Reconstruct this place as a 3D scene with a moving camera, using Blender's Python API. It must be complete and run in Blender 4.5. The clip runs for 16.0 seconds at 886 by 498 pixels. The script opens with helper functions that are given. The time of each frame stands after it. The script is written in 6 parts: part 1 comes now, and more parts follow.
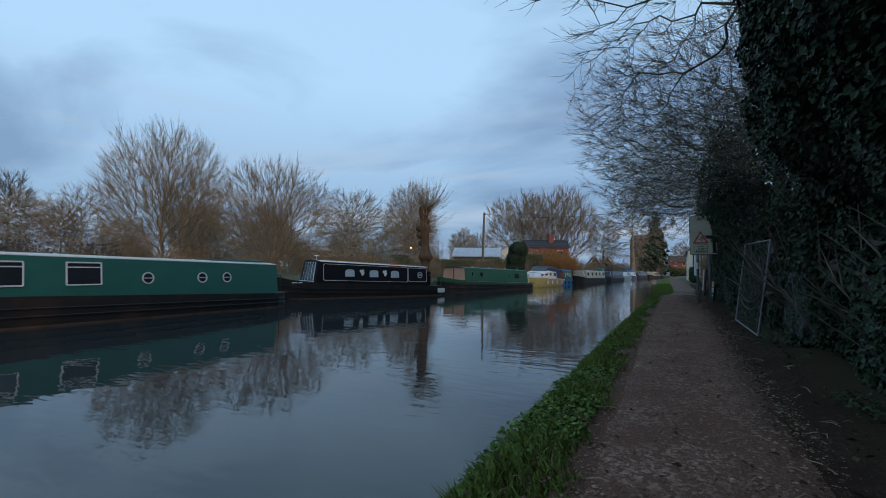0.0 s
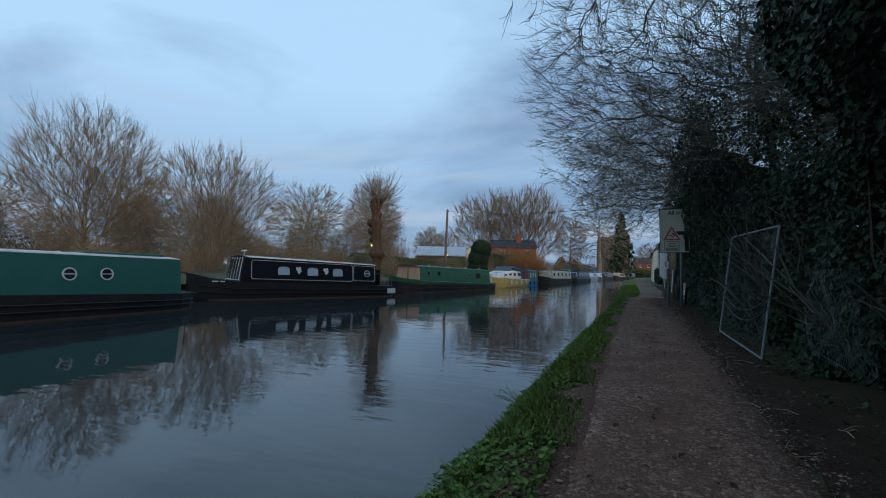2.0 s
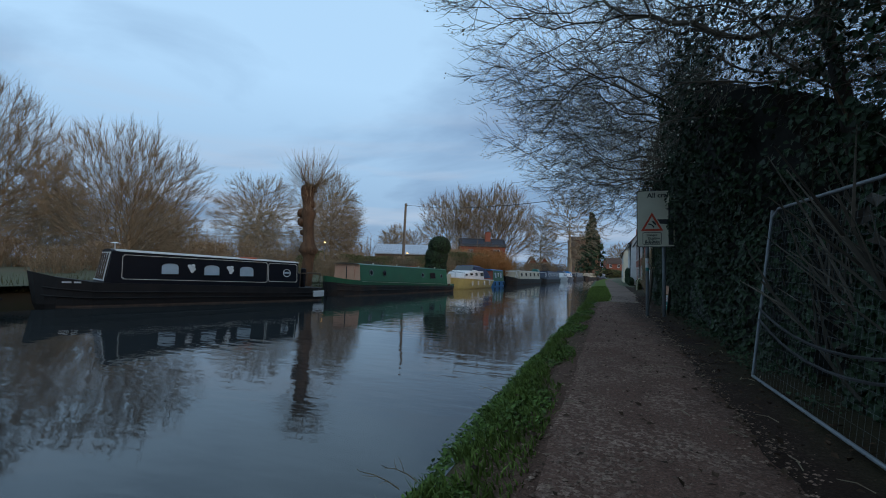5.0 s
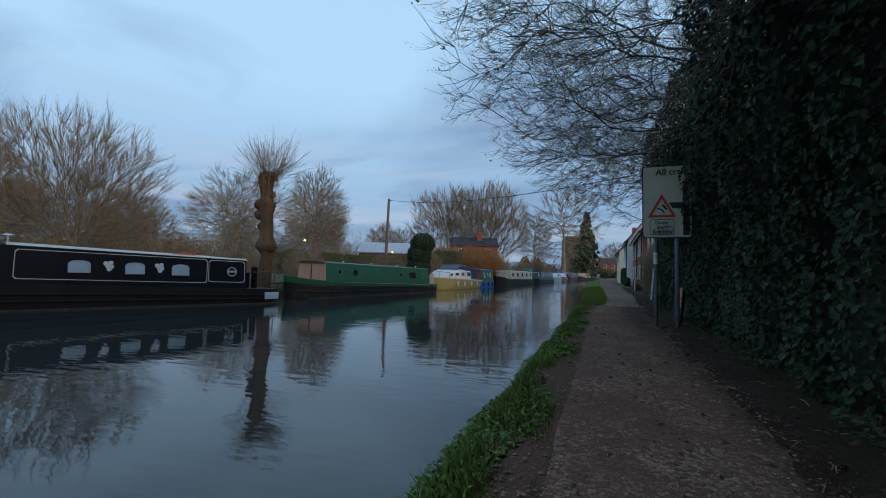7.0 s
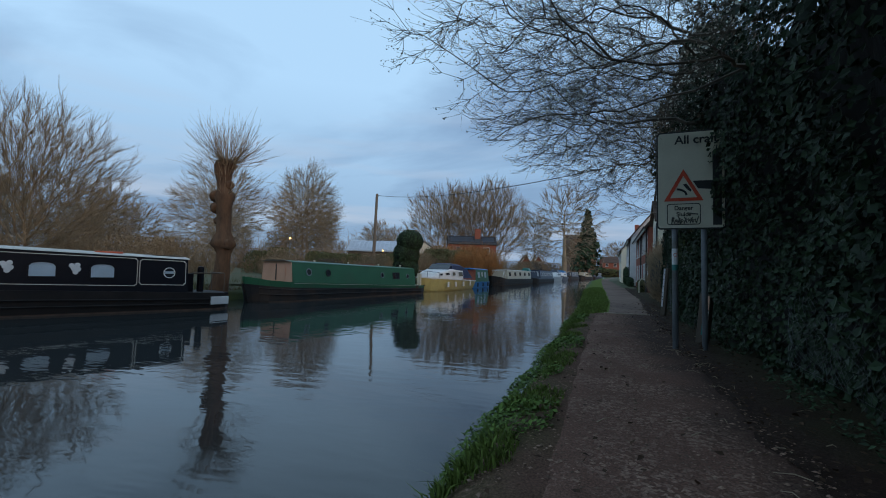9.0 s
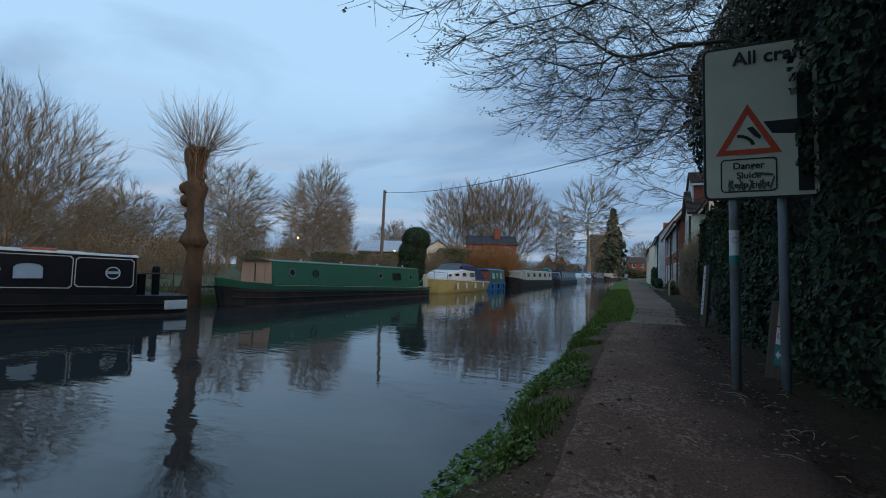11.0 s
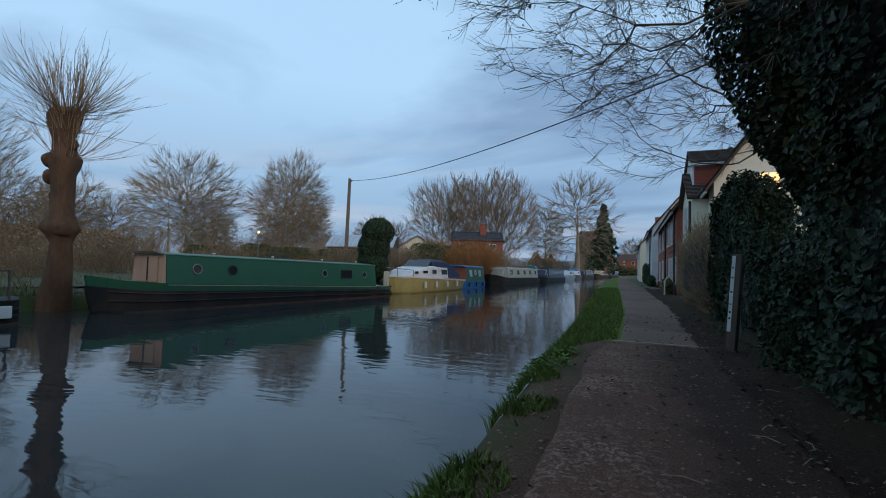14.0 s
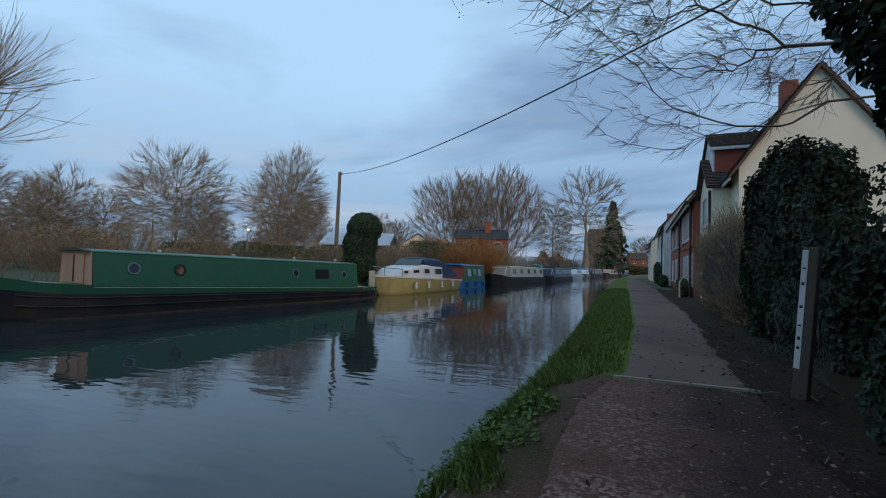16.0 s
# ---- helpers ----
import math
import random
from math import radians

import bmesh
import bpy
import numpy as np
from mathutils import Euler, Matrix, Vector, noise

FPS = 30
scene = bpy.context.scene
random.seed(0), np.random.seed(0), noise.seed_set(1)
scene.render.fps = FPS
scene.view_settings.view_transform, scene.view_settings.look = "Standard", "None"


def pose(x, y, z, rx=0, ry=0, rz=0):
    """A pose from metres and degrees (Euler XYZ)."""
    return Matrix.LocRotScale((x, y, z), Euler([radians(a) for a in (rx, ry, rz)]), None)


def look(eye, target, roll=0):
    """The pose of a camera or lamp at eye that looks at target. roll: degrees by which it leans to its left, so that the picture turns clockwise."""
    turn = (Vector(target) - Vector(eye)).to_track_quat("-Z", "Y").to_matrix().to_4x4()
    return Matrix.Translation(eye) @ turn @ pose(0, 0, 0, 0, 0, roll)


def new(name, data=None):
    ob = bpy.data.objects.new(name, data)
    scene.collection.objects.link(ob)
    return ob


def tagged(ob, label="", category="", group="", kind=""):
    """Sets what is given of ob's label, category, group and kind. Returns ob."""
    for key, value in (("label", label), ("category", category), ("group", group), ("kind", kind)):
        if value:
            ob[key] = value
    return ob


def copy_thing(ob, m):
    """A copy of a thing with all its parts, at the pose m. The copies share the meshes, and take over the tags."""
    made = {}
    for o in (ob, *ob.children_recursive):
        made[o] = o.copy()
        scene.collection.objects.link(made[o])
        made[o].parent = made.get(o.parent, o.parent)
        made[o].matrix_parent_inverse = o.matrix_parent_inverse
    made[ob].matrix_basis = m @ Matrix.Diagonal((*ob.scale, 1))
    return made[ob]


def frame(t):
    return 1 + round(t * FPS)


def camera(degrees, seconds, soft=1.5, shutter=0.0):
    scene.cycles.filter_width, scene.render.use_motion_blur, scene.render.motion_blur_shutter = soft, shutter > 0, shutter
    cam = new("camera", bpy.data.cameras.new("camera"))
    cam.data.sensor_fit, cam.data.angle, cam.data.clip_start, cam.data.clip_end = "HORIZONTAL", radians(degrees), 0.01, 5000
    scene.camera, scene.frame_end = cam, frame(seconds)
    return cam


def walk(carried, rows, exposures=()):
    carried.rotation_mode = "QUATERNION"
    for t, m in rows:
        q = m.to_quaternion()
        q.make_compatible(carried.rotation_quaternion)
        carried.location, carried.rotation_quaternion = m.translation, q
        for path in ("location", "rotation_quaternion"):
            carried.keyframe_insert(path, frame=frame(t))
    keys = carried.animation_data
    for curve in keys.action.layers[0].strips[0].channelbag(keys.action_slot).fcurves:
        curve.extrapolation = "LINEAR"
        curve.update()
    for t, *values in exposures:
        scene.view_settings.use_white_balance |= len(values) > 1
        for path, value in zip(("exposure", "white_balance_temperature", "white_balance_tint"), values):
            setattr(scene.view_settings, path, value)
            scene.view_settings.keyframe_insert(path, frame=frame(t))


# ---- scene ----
cam = camera(87.4, 16.0, soft=1.0)
ROWS = [  # seconds, x, y, z, yaw, pitch, roll
    (0.0, 0.410, 0.006, 1.602, 27.16, 2.46, -1.00),
    (0.5, 0.375, 0.711, 1.578, 26.31, 2.50, -1.12),
    (1.0, 0.339, 1.401, 1.564, 25.43, 2.50, -1.25),
    (1.5, 0.305, 2.066, 1.566, 24.40, 2.59, -1.33),
    (2.0, 0.256, 2.732, 1.552, 23.55, 2.52, -1.47),
    (2.5, 0.220, 3.427, 1.543, 22.94, 2.48, -1.53),
    (3.0, 0.208, 4.106, 1.555, 22.62, 2.48, -1.57),
    (3.5, 0.210, 4.788, 1.565, 22.31, 2.46, -1.56),
    (4.0, 0.209, 5.524, 1.581, 21.56, 2.49, -1.61),
    (6.5, 0.087, 9.273, 1.508, 19.73, 2.64, -1.68),
    (7.0, 0.068, 9.959, 1.515, 19.73, 2.63, -1.72),
    (7.5, 0.046, 10.604, 1.555, 19.61, 2.61, -1.83),
    (8.0, 0.033, 11.259, 1.586, 19.45, 2.53, -1.81),
    (8.5, 0.034, 11.960, 1.602, 19.21, 2.52, -1.74),
    (9.0, 0.051, 12.668, 1.600, 19.92, 2.48, -1.70),
    (11.5, 0.137, 16.059, 1.547, 23.00, 2.56, -1.56),
    (12.0, 0.166, 16.737, 1.529, 22.98, 2.46, -1.56),
    (12.5, 0.184, 17.421, 1.490, 22.77, 2.39, -1.60),
    (13.0, 0.172, 18.117, 1.498, 22.38, 2.39, -1.44),
    (13.5, 0.142, 18.775, 1.514, 22.10, 2.39, -1.43),
    (14.0, 0.104, 19.403, 1.522, 21.85, 2.33, -1.48),
    (14.5, 0.068, 20.024, 1.540, 21.54, 2.31, -1.52),
    (15.0, 0.050, 20.636, 1.543, 21.39, 2.23, -1.54),
    (15.5, 0.061, 21.234, 1.553, 21.74, 2.20, -1.52),
    (16.0, 0.104, 21.824, 1.563, 22.94, 2.14, -1.49),
]
walk(cam, [(t, pose(x, y, z, 90 + pitch, roll, yaw)) for t, x, y, z, yaw, pitch, roll in ROWS])

# ---- light ----
world = bpy.data.worlds.new("overcast_dusk")
scene.world = world
world.use_nodes = True
SUN_EL, SUN_AZ = radians(14), radians(127)


def build_world():
    nt = world.node_tree
    nt.nodes.clear()
    N, L = nt.nodes.new, nt.links.new
    out, bg = N("ShaderNodeOutputWorld"), N("ShaderNodeBackground")
    sky = N("ShaderNodeTexSky")
    sky.sky_type, sky.sun_disc, sky.sun_elevation, sky.sun_rotation = "NISHITA", False, SUN_EL, SUN_AZ
    tc, sep = N("ShaderNodeTexCoord"), N("ShaderNodeSeparateXYZ")
    L(tc.outputs["Generated"], sep.inputs[0])
    # cloud deck: the direction projected on a flat ceiling
    zz = N("ShaderNodeMath"); zz.operation = "ADD"; zz.inputs[1].default_value = 0.16
    ab = N("ShaderNodeMath"); ab.operation = "ABSOLUTE"
    L(sep.outputs["Z"], ab.inputs[0]); L(ab.outputs[0], zz.inputs[0])
    dx = N("ShaderNodeMath"); dx.operation = "DIVIDE"
    dy = N("ShaderNodeMath"); dy.operation = "DIVIDE"
    L(sep.outputs["X"], dx.inputs[0]); L(zz.outputs[0], dx.inputs[1])
    L(sep.outputs["Y"], dy.inputs[0]); L(zz.outputs[0], dy.inputs[1])
    com = N("ShaderNodeCombineXYZ")
    L(dx.outputs[0], com.inputs[0]); L(dy.outputs[0], com.inputs[1])
    mp = N("ShaderNodeMapping"); mp.inputs["Rotation"].default_value = (0, 0, radians(35)); mp.inputs["Scale"].default_value = (0.55, 1.0, 1)
    L(com.outputs[0], mp.inputs[0])
    n1 = N("ShaderNodeTexNoise"); n1.inputs["Scale"].default_value = 0.95; n1.inputs["Detail"].default_value = 7; n1.inputs["Roughness"].default_value = 0.5; n1.inputs["Distortion"].default_value = 0.4
    L(mp.outputs[0], n1.inputs["Vector"])
    r1 = N("ShaderNodeValToRGB")
    r1.color_ramp.elements[0].position, r1.color_ramp.elements[0].color = 0.40, (0.235, 0.38, 0.60, 1)
    r1.color_ramp.elements[1].position, r1.color_ramp.elements[1].color = 0.57, (0.475, 0.735, 1.02, 1)
    L(n1.outputs["Fac"], r1.inputs[0])
    # pale thin streaks low down
    mp2 = N("ShaderNodeMapping"); mp2.inputs["Scale"].default_value = (1.6, 1.6, 14)
    L(tc.outputs["Generated"], mp2.inputs[0])
    n2 = N("ShaderNodeTexNoise"); n2.inputs["Scale"].default_value = 1.5; n2.inputs["Detail"].default_value = 5
    L(mp2.outputs[0], n2.inputs["Vector"])
    r2 = N("ShaderNodeValToRGB"); r2.color_ramp.elements[0].position = 0.50; r2.color_ramp.elements[1].position = 0.68
    L(n2.outputs["Fac"], r2.inputs[0])
    low = N("ShaderNodeMapRange"); low.inputs[1].default_value = 0.02; low.inputs[2].default_value = 0.36; low.inputs[3].default_value = 1; low.inputs[4].default_value = 0
    L(sep.outputs["Z"], low.inputs[0])
    ml = N("ShaderNodeMath"); ml.operation = "MULTIPLY"
    L(low.outputs[0], ml.inputs[0]); L(r2.outputs[0], ml.inputs[1])
    grad = N("ShaderNodeMix"); grad.data_type = "RGBA"
    grad.inputs["B"].default_value = (0.205, 0.33, 0.525, 1)
    lw = N("ShaderNodeMath"); lw.operation = "MULTIPLY"; lw.inputs[1].default_value = 0.85
    L(low.outputs[0], lw.inputs[0]); L(lw.outputs[0], grad.inputs["Factor"]); L(r1.outputs[0], grad.inputs["A"])
    st = N("ShaderNodeMix"); st.data_type = "RGBA"; st.inputs["B"].default_value = (0.50, 0.58, 0.72, 1)
    L(ml.outputs[0], st.inputs["Factor"]); L(grad.outputs["Result"], st.inputs["A"])
    # a little clear sky shows through the deck
    sc = N("ShaderNodeMix"); sc.data_type = "RGBA"; sc.blend_type = "MULTIPLY"; sc.inputs["Factor"].default_value = 1; sc.inputs["B"].default_value = (0.1, 0.1, 0.1, 1)
    L(sky.outputs[0], sc.inputs["A"])
    mx = N("ShaderNodeMix"); mx.data_type = "RGBA"; mx.inputs["Factor"].default_value = 0.93
    L(sc.outputs["Result"], mx.inputs["A"]); L(st.outputs["Result"], mx.inputs["B"])
    L(mx.outputs["Result"], bg.inputs[0]); bg.inputs[1].default_value = 1.0
    L(bg.outputs[0], out.inputs[0])


build_world()
sun = new("sun", bpy.data.lights.new("sun", "SUN"))
sun.data.energy, sun.data.angle, sun.data.color = 0.9, radians(25), (1.0, 0.72, 0.5)
sun.matrix_world = look((40, -30, 40), (40 - 40 * math.cos(SUN_EL) * 0.8, -30 + 40 * math.cos(SUN_EL) * 0.6, 40 - 40 * math.sin(SUN_EL)))


# ---- materials ----
def mat(name, c1, c2=None, scale=4.0, rough=0.7, bump=0.1, fine=60.0, metal=0.0, vary=0.0, spec=0.5, stain=None, stain_at=0.62, stretch=(1, 1, 1)):
    m = bpy.data.materials.new(name)
    m.use_nodes = True
    nt = m.node_tree
    N, L = nt.nodes.new, nt.links.new
    b = nt.nodes["Principled BSDF"]
    c2 = c2 or tuple(v * 0.7 for v in c1)
    tc, mp = N("ShaderNodeTexCoord"), N("ShaderNodeMapping")
    mp.inputs["Scale"].default_value = stretch
    L(tc.outputs["Object"], mp.inputs[0])
    n1, n2 = N("ShaderNodeTexNoise"), N("ShaderNodeTexNoise")
    n1.inputs["Scale"].default_value, n1.inputs["Detail"].default_value = scale, 6
    n2.inputs["Scale"].default_value, n2.inputs["Detail"].default_value = fine, 3
    L(mp.outputs[0], n1.inputs["Vector"]); L(mp.outputs[0], n2.inputs["Vector"])
    ad = N("ShaderNodeMath"); ad.operation = "MULTIPLY_ADD"; ad.inputs[1].default_value = 0.35
    L(n2.outputs["Fac"], ad.inputs[0]); L(n1.outputs["Fac"], ad.inputs[2])
    rp = N("ShaderNodeMapRange"); rp.inputs[1].default_value, rp.inputs[2].default_value = 0.45, 0.92
    L(ad.outputs[0], rp.inputs[0])
    mx = N("ShaderNodeMix"); mx.data_type = "RGBA"
    mx.inputs["A"].default_value, mx.inputs["B"].default_value = (*c1, 1), (*c2, 1)
    L(rp.outputs[0], mx.inputs["Factor"])
    col = mx.outputs["Result"]
    if stain:
        n3 = N("ShaderNodeTexNoise"); n3.inputs["Scale"].default_value, n3.inputs["Detail"].default_value = scale * 0.45, 8
        L(mp.outputs[0], n3.inputs["Vector"])
        r3 = N("ShaderNodeMapRange"); r3.inputs[1].default_value, r3.inputs[2].default_value = stain_at - 0.08, stain_at + 0.08
        L(n3.outputs["Fac"], r3.inputs[0])
        m3 = N("ShaderNodeMix"); m3.data_type = "RGBA"; m3.inputs["B"].default_value = (*stain, 1)
        L(r3.outputs[0], m3.inputs["Factor"]); L(col, m3.inputs["A"])
        col = m3.outputs["Result"]
    if vary:
        gi, hv = N("ShaderNodeNewGeometry"), N("ShaderNodeHueSaturation")
        vr = N("ShaderNodeMapRange"); vr.inputs[3].default_value, vr.inputs[4].default_value = 1 - vary, 1 + vary
        L(gi.outputs["Random Per Island"], vr.inputs[0]); L(vr.outputs[0], hv.inputs["Value"])
        L(col, hv.inputs["Color"]); col = hv.outputs["Color"]
    L(col, b.inputs["Base Color"])
    b.inputs["Roughness"].default_value, b.inputs["Metallic"].default_value = rough, metal
    b.inputs["Specular IOR Level"].default_value = spec
    if bump:
        bp = N("ShaderNodeBump"); bp.inputs["Strength"].default_value, bp.inputs["Distance"].default_value = bump, 0.02
        L(ad.outputs[0], bp.inputs["Height"]); L(bp.outputs[0], b.inputs["Normal"])
    return m


def glass_mat():
    m = bpy.data.materials.new("window_glass")
    m.use_nodes = True
    b = m.node_tree.nodes["Principled BSDF"]
    b.inputs["Base Color"].default_value = (0.02, 0.025, 0.03, 1)
    b.inputs["Roughness"].default_value, b.inputs["IOR"].default_value = 0.04, 1.52
    return m


def water_mat():
    m = bpy.data.materials.new("canal_water")
    m.use_nodes = True
    nt = m.node_tree
    N, L = nt.nodes.new, nt.links.new
    b = nt.nodes["Principled BSDF"]
    b.inputs["Base Color"].default_value = (0.026, 0.031, 0.031, 1)
    b.inputs["Roughness"].default_value, b.inputs["IOR"].default_value = 0.03, 1.41
    tc, mp = N("ShaderNodeTexCoord"), N("ShaderNodeMapping")
    mp.inputs["Rotation"].default_value = (0, 0, radians(20)); mp.inputs["Scale"].default_value = (0.6, 1.5, 1)
    L(tc.outputs["Object"], mp.inputs[0])
    n1, n2 = N("ShaderNodeTexNoise"), N("ShaderNodeTexNoise")
    n1.inputs["Scale"].default_value, n1.inputs["Detail"].default_value = 2.8, 2
    n2.inputs["Scale"].default_value, n2.inputs["Detail"].default_value = 0.35, 2
    L(mp.outputs[0], n1.inputs["Vector"]); L(mp.outputs[0], n2.inputs["Vector"])
    r = N("ShaderNodeMapRange"); r.inputs[1].default_value, r.inputs[2].default_value, r.inputs[3].default_value, r.inputs[4].default_value = 0.35, 0.65, 0.25, 1.0
    L(n2.outputs["Fac"], r.inputs[0])
    mu = N("ShaderNodeMath"); mu.operation = "MULTIPLY"
    L(n1.outputs["Fac"], mu.inputs[0]); L(r.outputs[0], mu.inputs[1])
    bp = N("ShaderNodeBump"); bp.inputs["Strength"].default_value, bp.inputs["Distance"].default_value = 0.24, 0.03
    L(mu.outputs[0], bp.inputs["Height"]); L(bp.outputs[0], b.inputs["Normal"])
    return m


def lamp_mat(name, col, power):
    m = bpy.data.materials.new(name)
    m.use_nodes = True
    b = m.node_tree.nodes["Principled BSDF"]
    b.inputs["Emission Color"].default_value, b.inputs["Emission Strength"].default_value = (*col, 1), power
    b.inputs["Base Color"].default_value = (*col, 1)
    return m


def gravel_mat(name, grit, fines, earth, edge, wide, muddy=0.0):
    """Small stones pressed into fines; past edge (along x) bare earth takes over in ragged patches, and muddy spreads it from y = 15 on."""
    m = bpy.data.materials.new(name)
    m.use_nodes = True
    nt = m.node_tree
    N, L = nt.nodes.new, nt.links.new
    b = nt.nodes["Principled BSDF"]
    tc = N("ShaderNodeTexCoord")
    vo = N("ShaderNodeTexVoronoi"); vo.inputs["Scale"].default_value = 38
    big, small = N("ShaderNodeTexNoise"), N("ShaderNodeTexNoise")
    big.inputs["Scale"].default_value, big.inputs["Detail"].default_value = 1.6, 7
    small.inputs["Scale"].default_value, small.inputs["Detail"].default_value = 70, 3
    for n in (vo, big, small):
        L(tc.outputs["Object"], n.inputs["Vector"])
    sep = N("ShaderNodeSeparateColor")
    L(vo.outputs["Color"], sep.inputs[0])
    pick = N("ShaderNodeMapRange"); pick.inputs[1].default_value, pick.inputs[2].default_value = 0.45, 1.0
    L(sep.outputs[0], pick.inputs[0])
    dense = N("ShaderNodeMapRange"); dense.inputs[1].default_value, dense.inputs[2].default_value = 0.38, 0.62
    L(big.outputs["Fac"], dense.inputs[0])
    mu = N("ShaderNodeMath"); mu.operation = "MULTIPLY"
    L(pick.outputs[0], mu.inputs[0]); L(dense.outputs[0], mu.inputs[1])
    mx = N("ShaderNodeMix"); mx.data_type = "RGBA"
    mx.inputs["A"].default_value, mx.inputs["B"].default_value = (*fines, 1), (*grit, 1)
    L(mu.outputs[0], mx.inputs["Factor"])
    pos = N("ShaderNodeSeparateXYZ")
    L(tc.outputs["Object"], pos.inputs[0])
    wob = N("ShaderNodeMath"); wob.operation = "MULTIPLY_ADD"; wob.inputs[1].default_value = 1.1
    L(big.outputs["Fac"], wob.inputs[0]); L(pos.outputs["X"], wob.inputs[2])
    far = N("ShaderNodeMapRange"); far.inputs[1].default_value, far.inputs[2].default_value = edge + 0.55 - wide, edge + 0.55 + wide
    on = N("ShaderNodeMapRange"); on.inputs[1].default_value, on.inputs[2].default_value, on.inputs[4].default_value = 15, 22, muddy
    L(pos.outputs["Y"], on.inputs[0])
    ad = N("ShaderNodeMath"); ad.operation = "ADD"
    L(wob.outputs[0], ad.inputs[0]); L(on.outputs[0], ad.inputs[1]); L(ad.outputs[0], far.inputs[0])
    m2 = N("ShaderNodeMix"); m2.data_type = "RGBA"; m2.inputs["B"].default_value = (*earth, 1)
    L(far.outputs[0], m2.inputs["Factor"]); L(mx.outputs["Result"], m2.inputs["A"])
    hv = N("ShaderNodeHueSaturation")
    vr = N("ShaderNodeMapRange"); vr.inputs[1].default_value, vr.inputs[2].default_value, vr.inputs[3].default_value, vr.inputs[4].default_value = 0.3, 0.7, 0.6, 1.4
    L(small.outputs["Fac"], vr.inputs[0]); L(vr.outputs[0], hv.inputs["Value"]); L(m2.outputs["Result"], hv.inputs["Color"])
    L(hv.outputs["Color"], b.inputs["Base Color"])
    b.inputs["Roughness"].default_value, b.inputs["Specular IOR Level"].default_value = 0.92, 0.15
    ht = N("ShaderNodeMath"); ht.operation = "MULTIPLY_ADD"; ht.inputs[1].default_value = 0.5
    L(small.outputs["Fac"], ht.inputs[0]); L(mu.outputs[0], ht.inputs[2])
    bp = N("ShaderNodeBump"); bp.inputs["Strength"].default_value, bp.inputs["Distance"].default_value = 0.9, 0.02
    L(ht.outputs[0], bp.inputs["Height"]); L(bp.outputs[0], b.inputs["Normal"])
    return m


WATER, GLASS = water_mat(), glass_mat()
MUD = mat("earth_bank", (0.075, 0.055, 0.038), (0.05, 0.06, 0.025), 0.8, 0.95, 0.5, 18, stain=(0.05, 0.075, 0.02), stain_at=0.5)
GRAVEL = gravel_mat("trodden_gravel", (0.36, 0.235, 0.172), (0.15, 0.079, 0.055), (0.062, 0.036, 0.026), 1.05, 0.26, 0.65)
EARTH = gravel_mat("damp_earth", (0.075, 0.05, 0.034), (0.032, 0.017, 0.011), (0.036, 0.028, 0.013), 1.5, 0.2)
TARMAC = mat("grey_tarmac", (0.15, 0.1, 0.077), (0.2, 0.14, 0.11), 0.7, 0.95, 0.25, 120, spec=0.15, stain=(0.1, 0.068, 0.053), stain_at=0.6)
STONE = mat("gravel_stone", (0.27, 0.175, 0.125), (0.15, 0.092, 0.064), 6, 0.9, 0.2, 50, vary=0.5, spec=0.2)
GRASS = mat("grass_green", (0.125, 0.175, 0.035), (0.09, 0.12, 0.026), 1.5, 0.8, 0, 10, vary=0.45, spec=0.15)
WEED = mat("nettle_leaf", (0.11, 0.175, 0.036), (0.075, 0.12, 0.026), 5, 0.7, 0.1, 40, vary=0.45, spec=0.15)
TURF = gravel_mat("turf", (0.2, 0.13, 0.09), (0.075, 0.06, 0.026), (0.13, 0.07, 0.048), -0.5, 0.22)
MEADOW = mat("winter_meadow", (0.06, 0.075, 0.028), (0.1, 0.08, 0.04), 0.15, 0.95, 0.5, 6)
IVY = mat("ivy_leaf", (0.013, 0.027, 0.011), (0.026, 0.043, 0.018), 3, 0.5, 0.1, 30, vary=0.55, spec=0.16)
# Near-black filler colour: the shade deep inside hedges is painted into it.
CORE = mat("painted_core_shade", (0.008, 0.007, 0.005), (0.012, 0.011, 0.007), 3, 0.95, 0.8, 12)
BARK = mat("grey_bark", (0.11, 0.09, 0.07), (0.06, 0.05, 0.04), 5, 0.9, 0.6, 40, stretch=(1, 1, 0.25))
TWIG = mat("brown_twigs", (0.31, 0.225, 0.14), (0.22, 0.16, 0.1), 1.5, 0.9, 0, 20, vary=0.3, spec=0.1)
TWIGPALE = mat("greyish_twigs", (0.31, 0.245, 0.165), (0.23, 0.18, 0.12), 1.5, 0.9, 0, 20, vary=0.3, spec=0.1)
DARKTWIG = mat("dark_twigs", (0.15, 0.128, 0.1), (0.1, 0.086, 0.067), 1.5, 0.9, 0, 20, vary=0.35, spec=0.15)
WILLOW = mat("orange_willow_twigs", (0.36, 0.165, 0.06), (0.25, 0.125, 0.05), 1.5, 0.85, 0, 20, vary=0.35, spec=0.1)
BUSHGREEN = mat("olive_bush_leaf", (0.08, 0.1, 0.03), (0.11, 0.1, 0.04), 1.5, 0.8, 0, 20, vary=0.4)
POLLARD = mat("pollard_bark", (0.17, 0.095, 0.054), (0.07, 0.043, 0.027), 3.5, 0.9, 1.0, 18, spec=0.2, stretch=(1, 1, 0.3))
YEW = mat("clipped_yew", (0.018, 0.04, 0.014), (0.03, 0.06, 0.02), 4, 0.8, 0.2, 40, vary=0.4)
BLOSSOM = mat("pale_buds", (0.75, 0.74, 0.66), (0.6, 0.6, 0.5), 4, 0.7, 0, 30, vary=0.3)
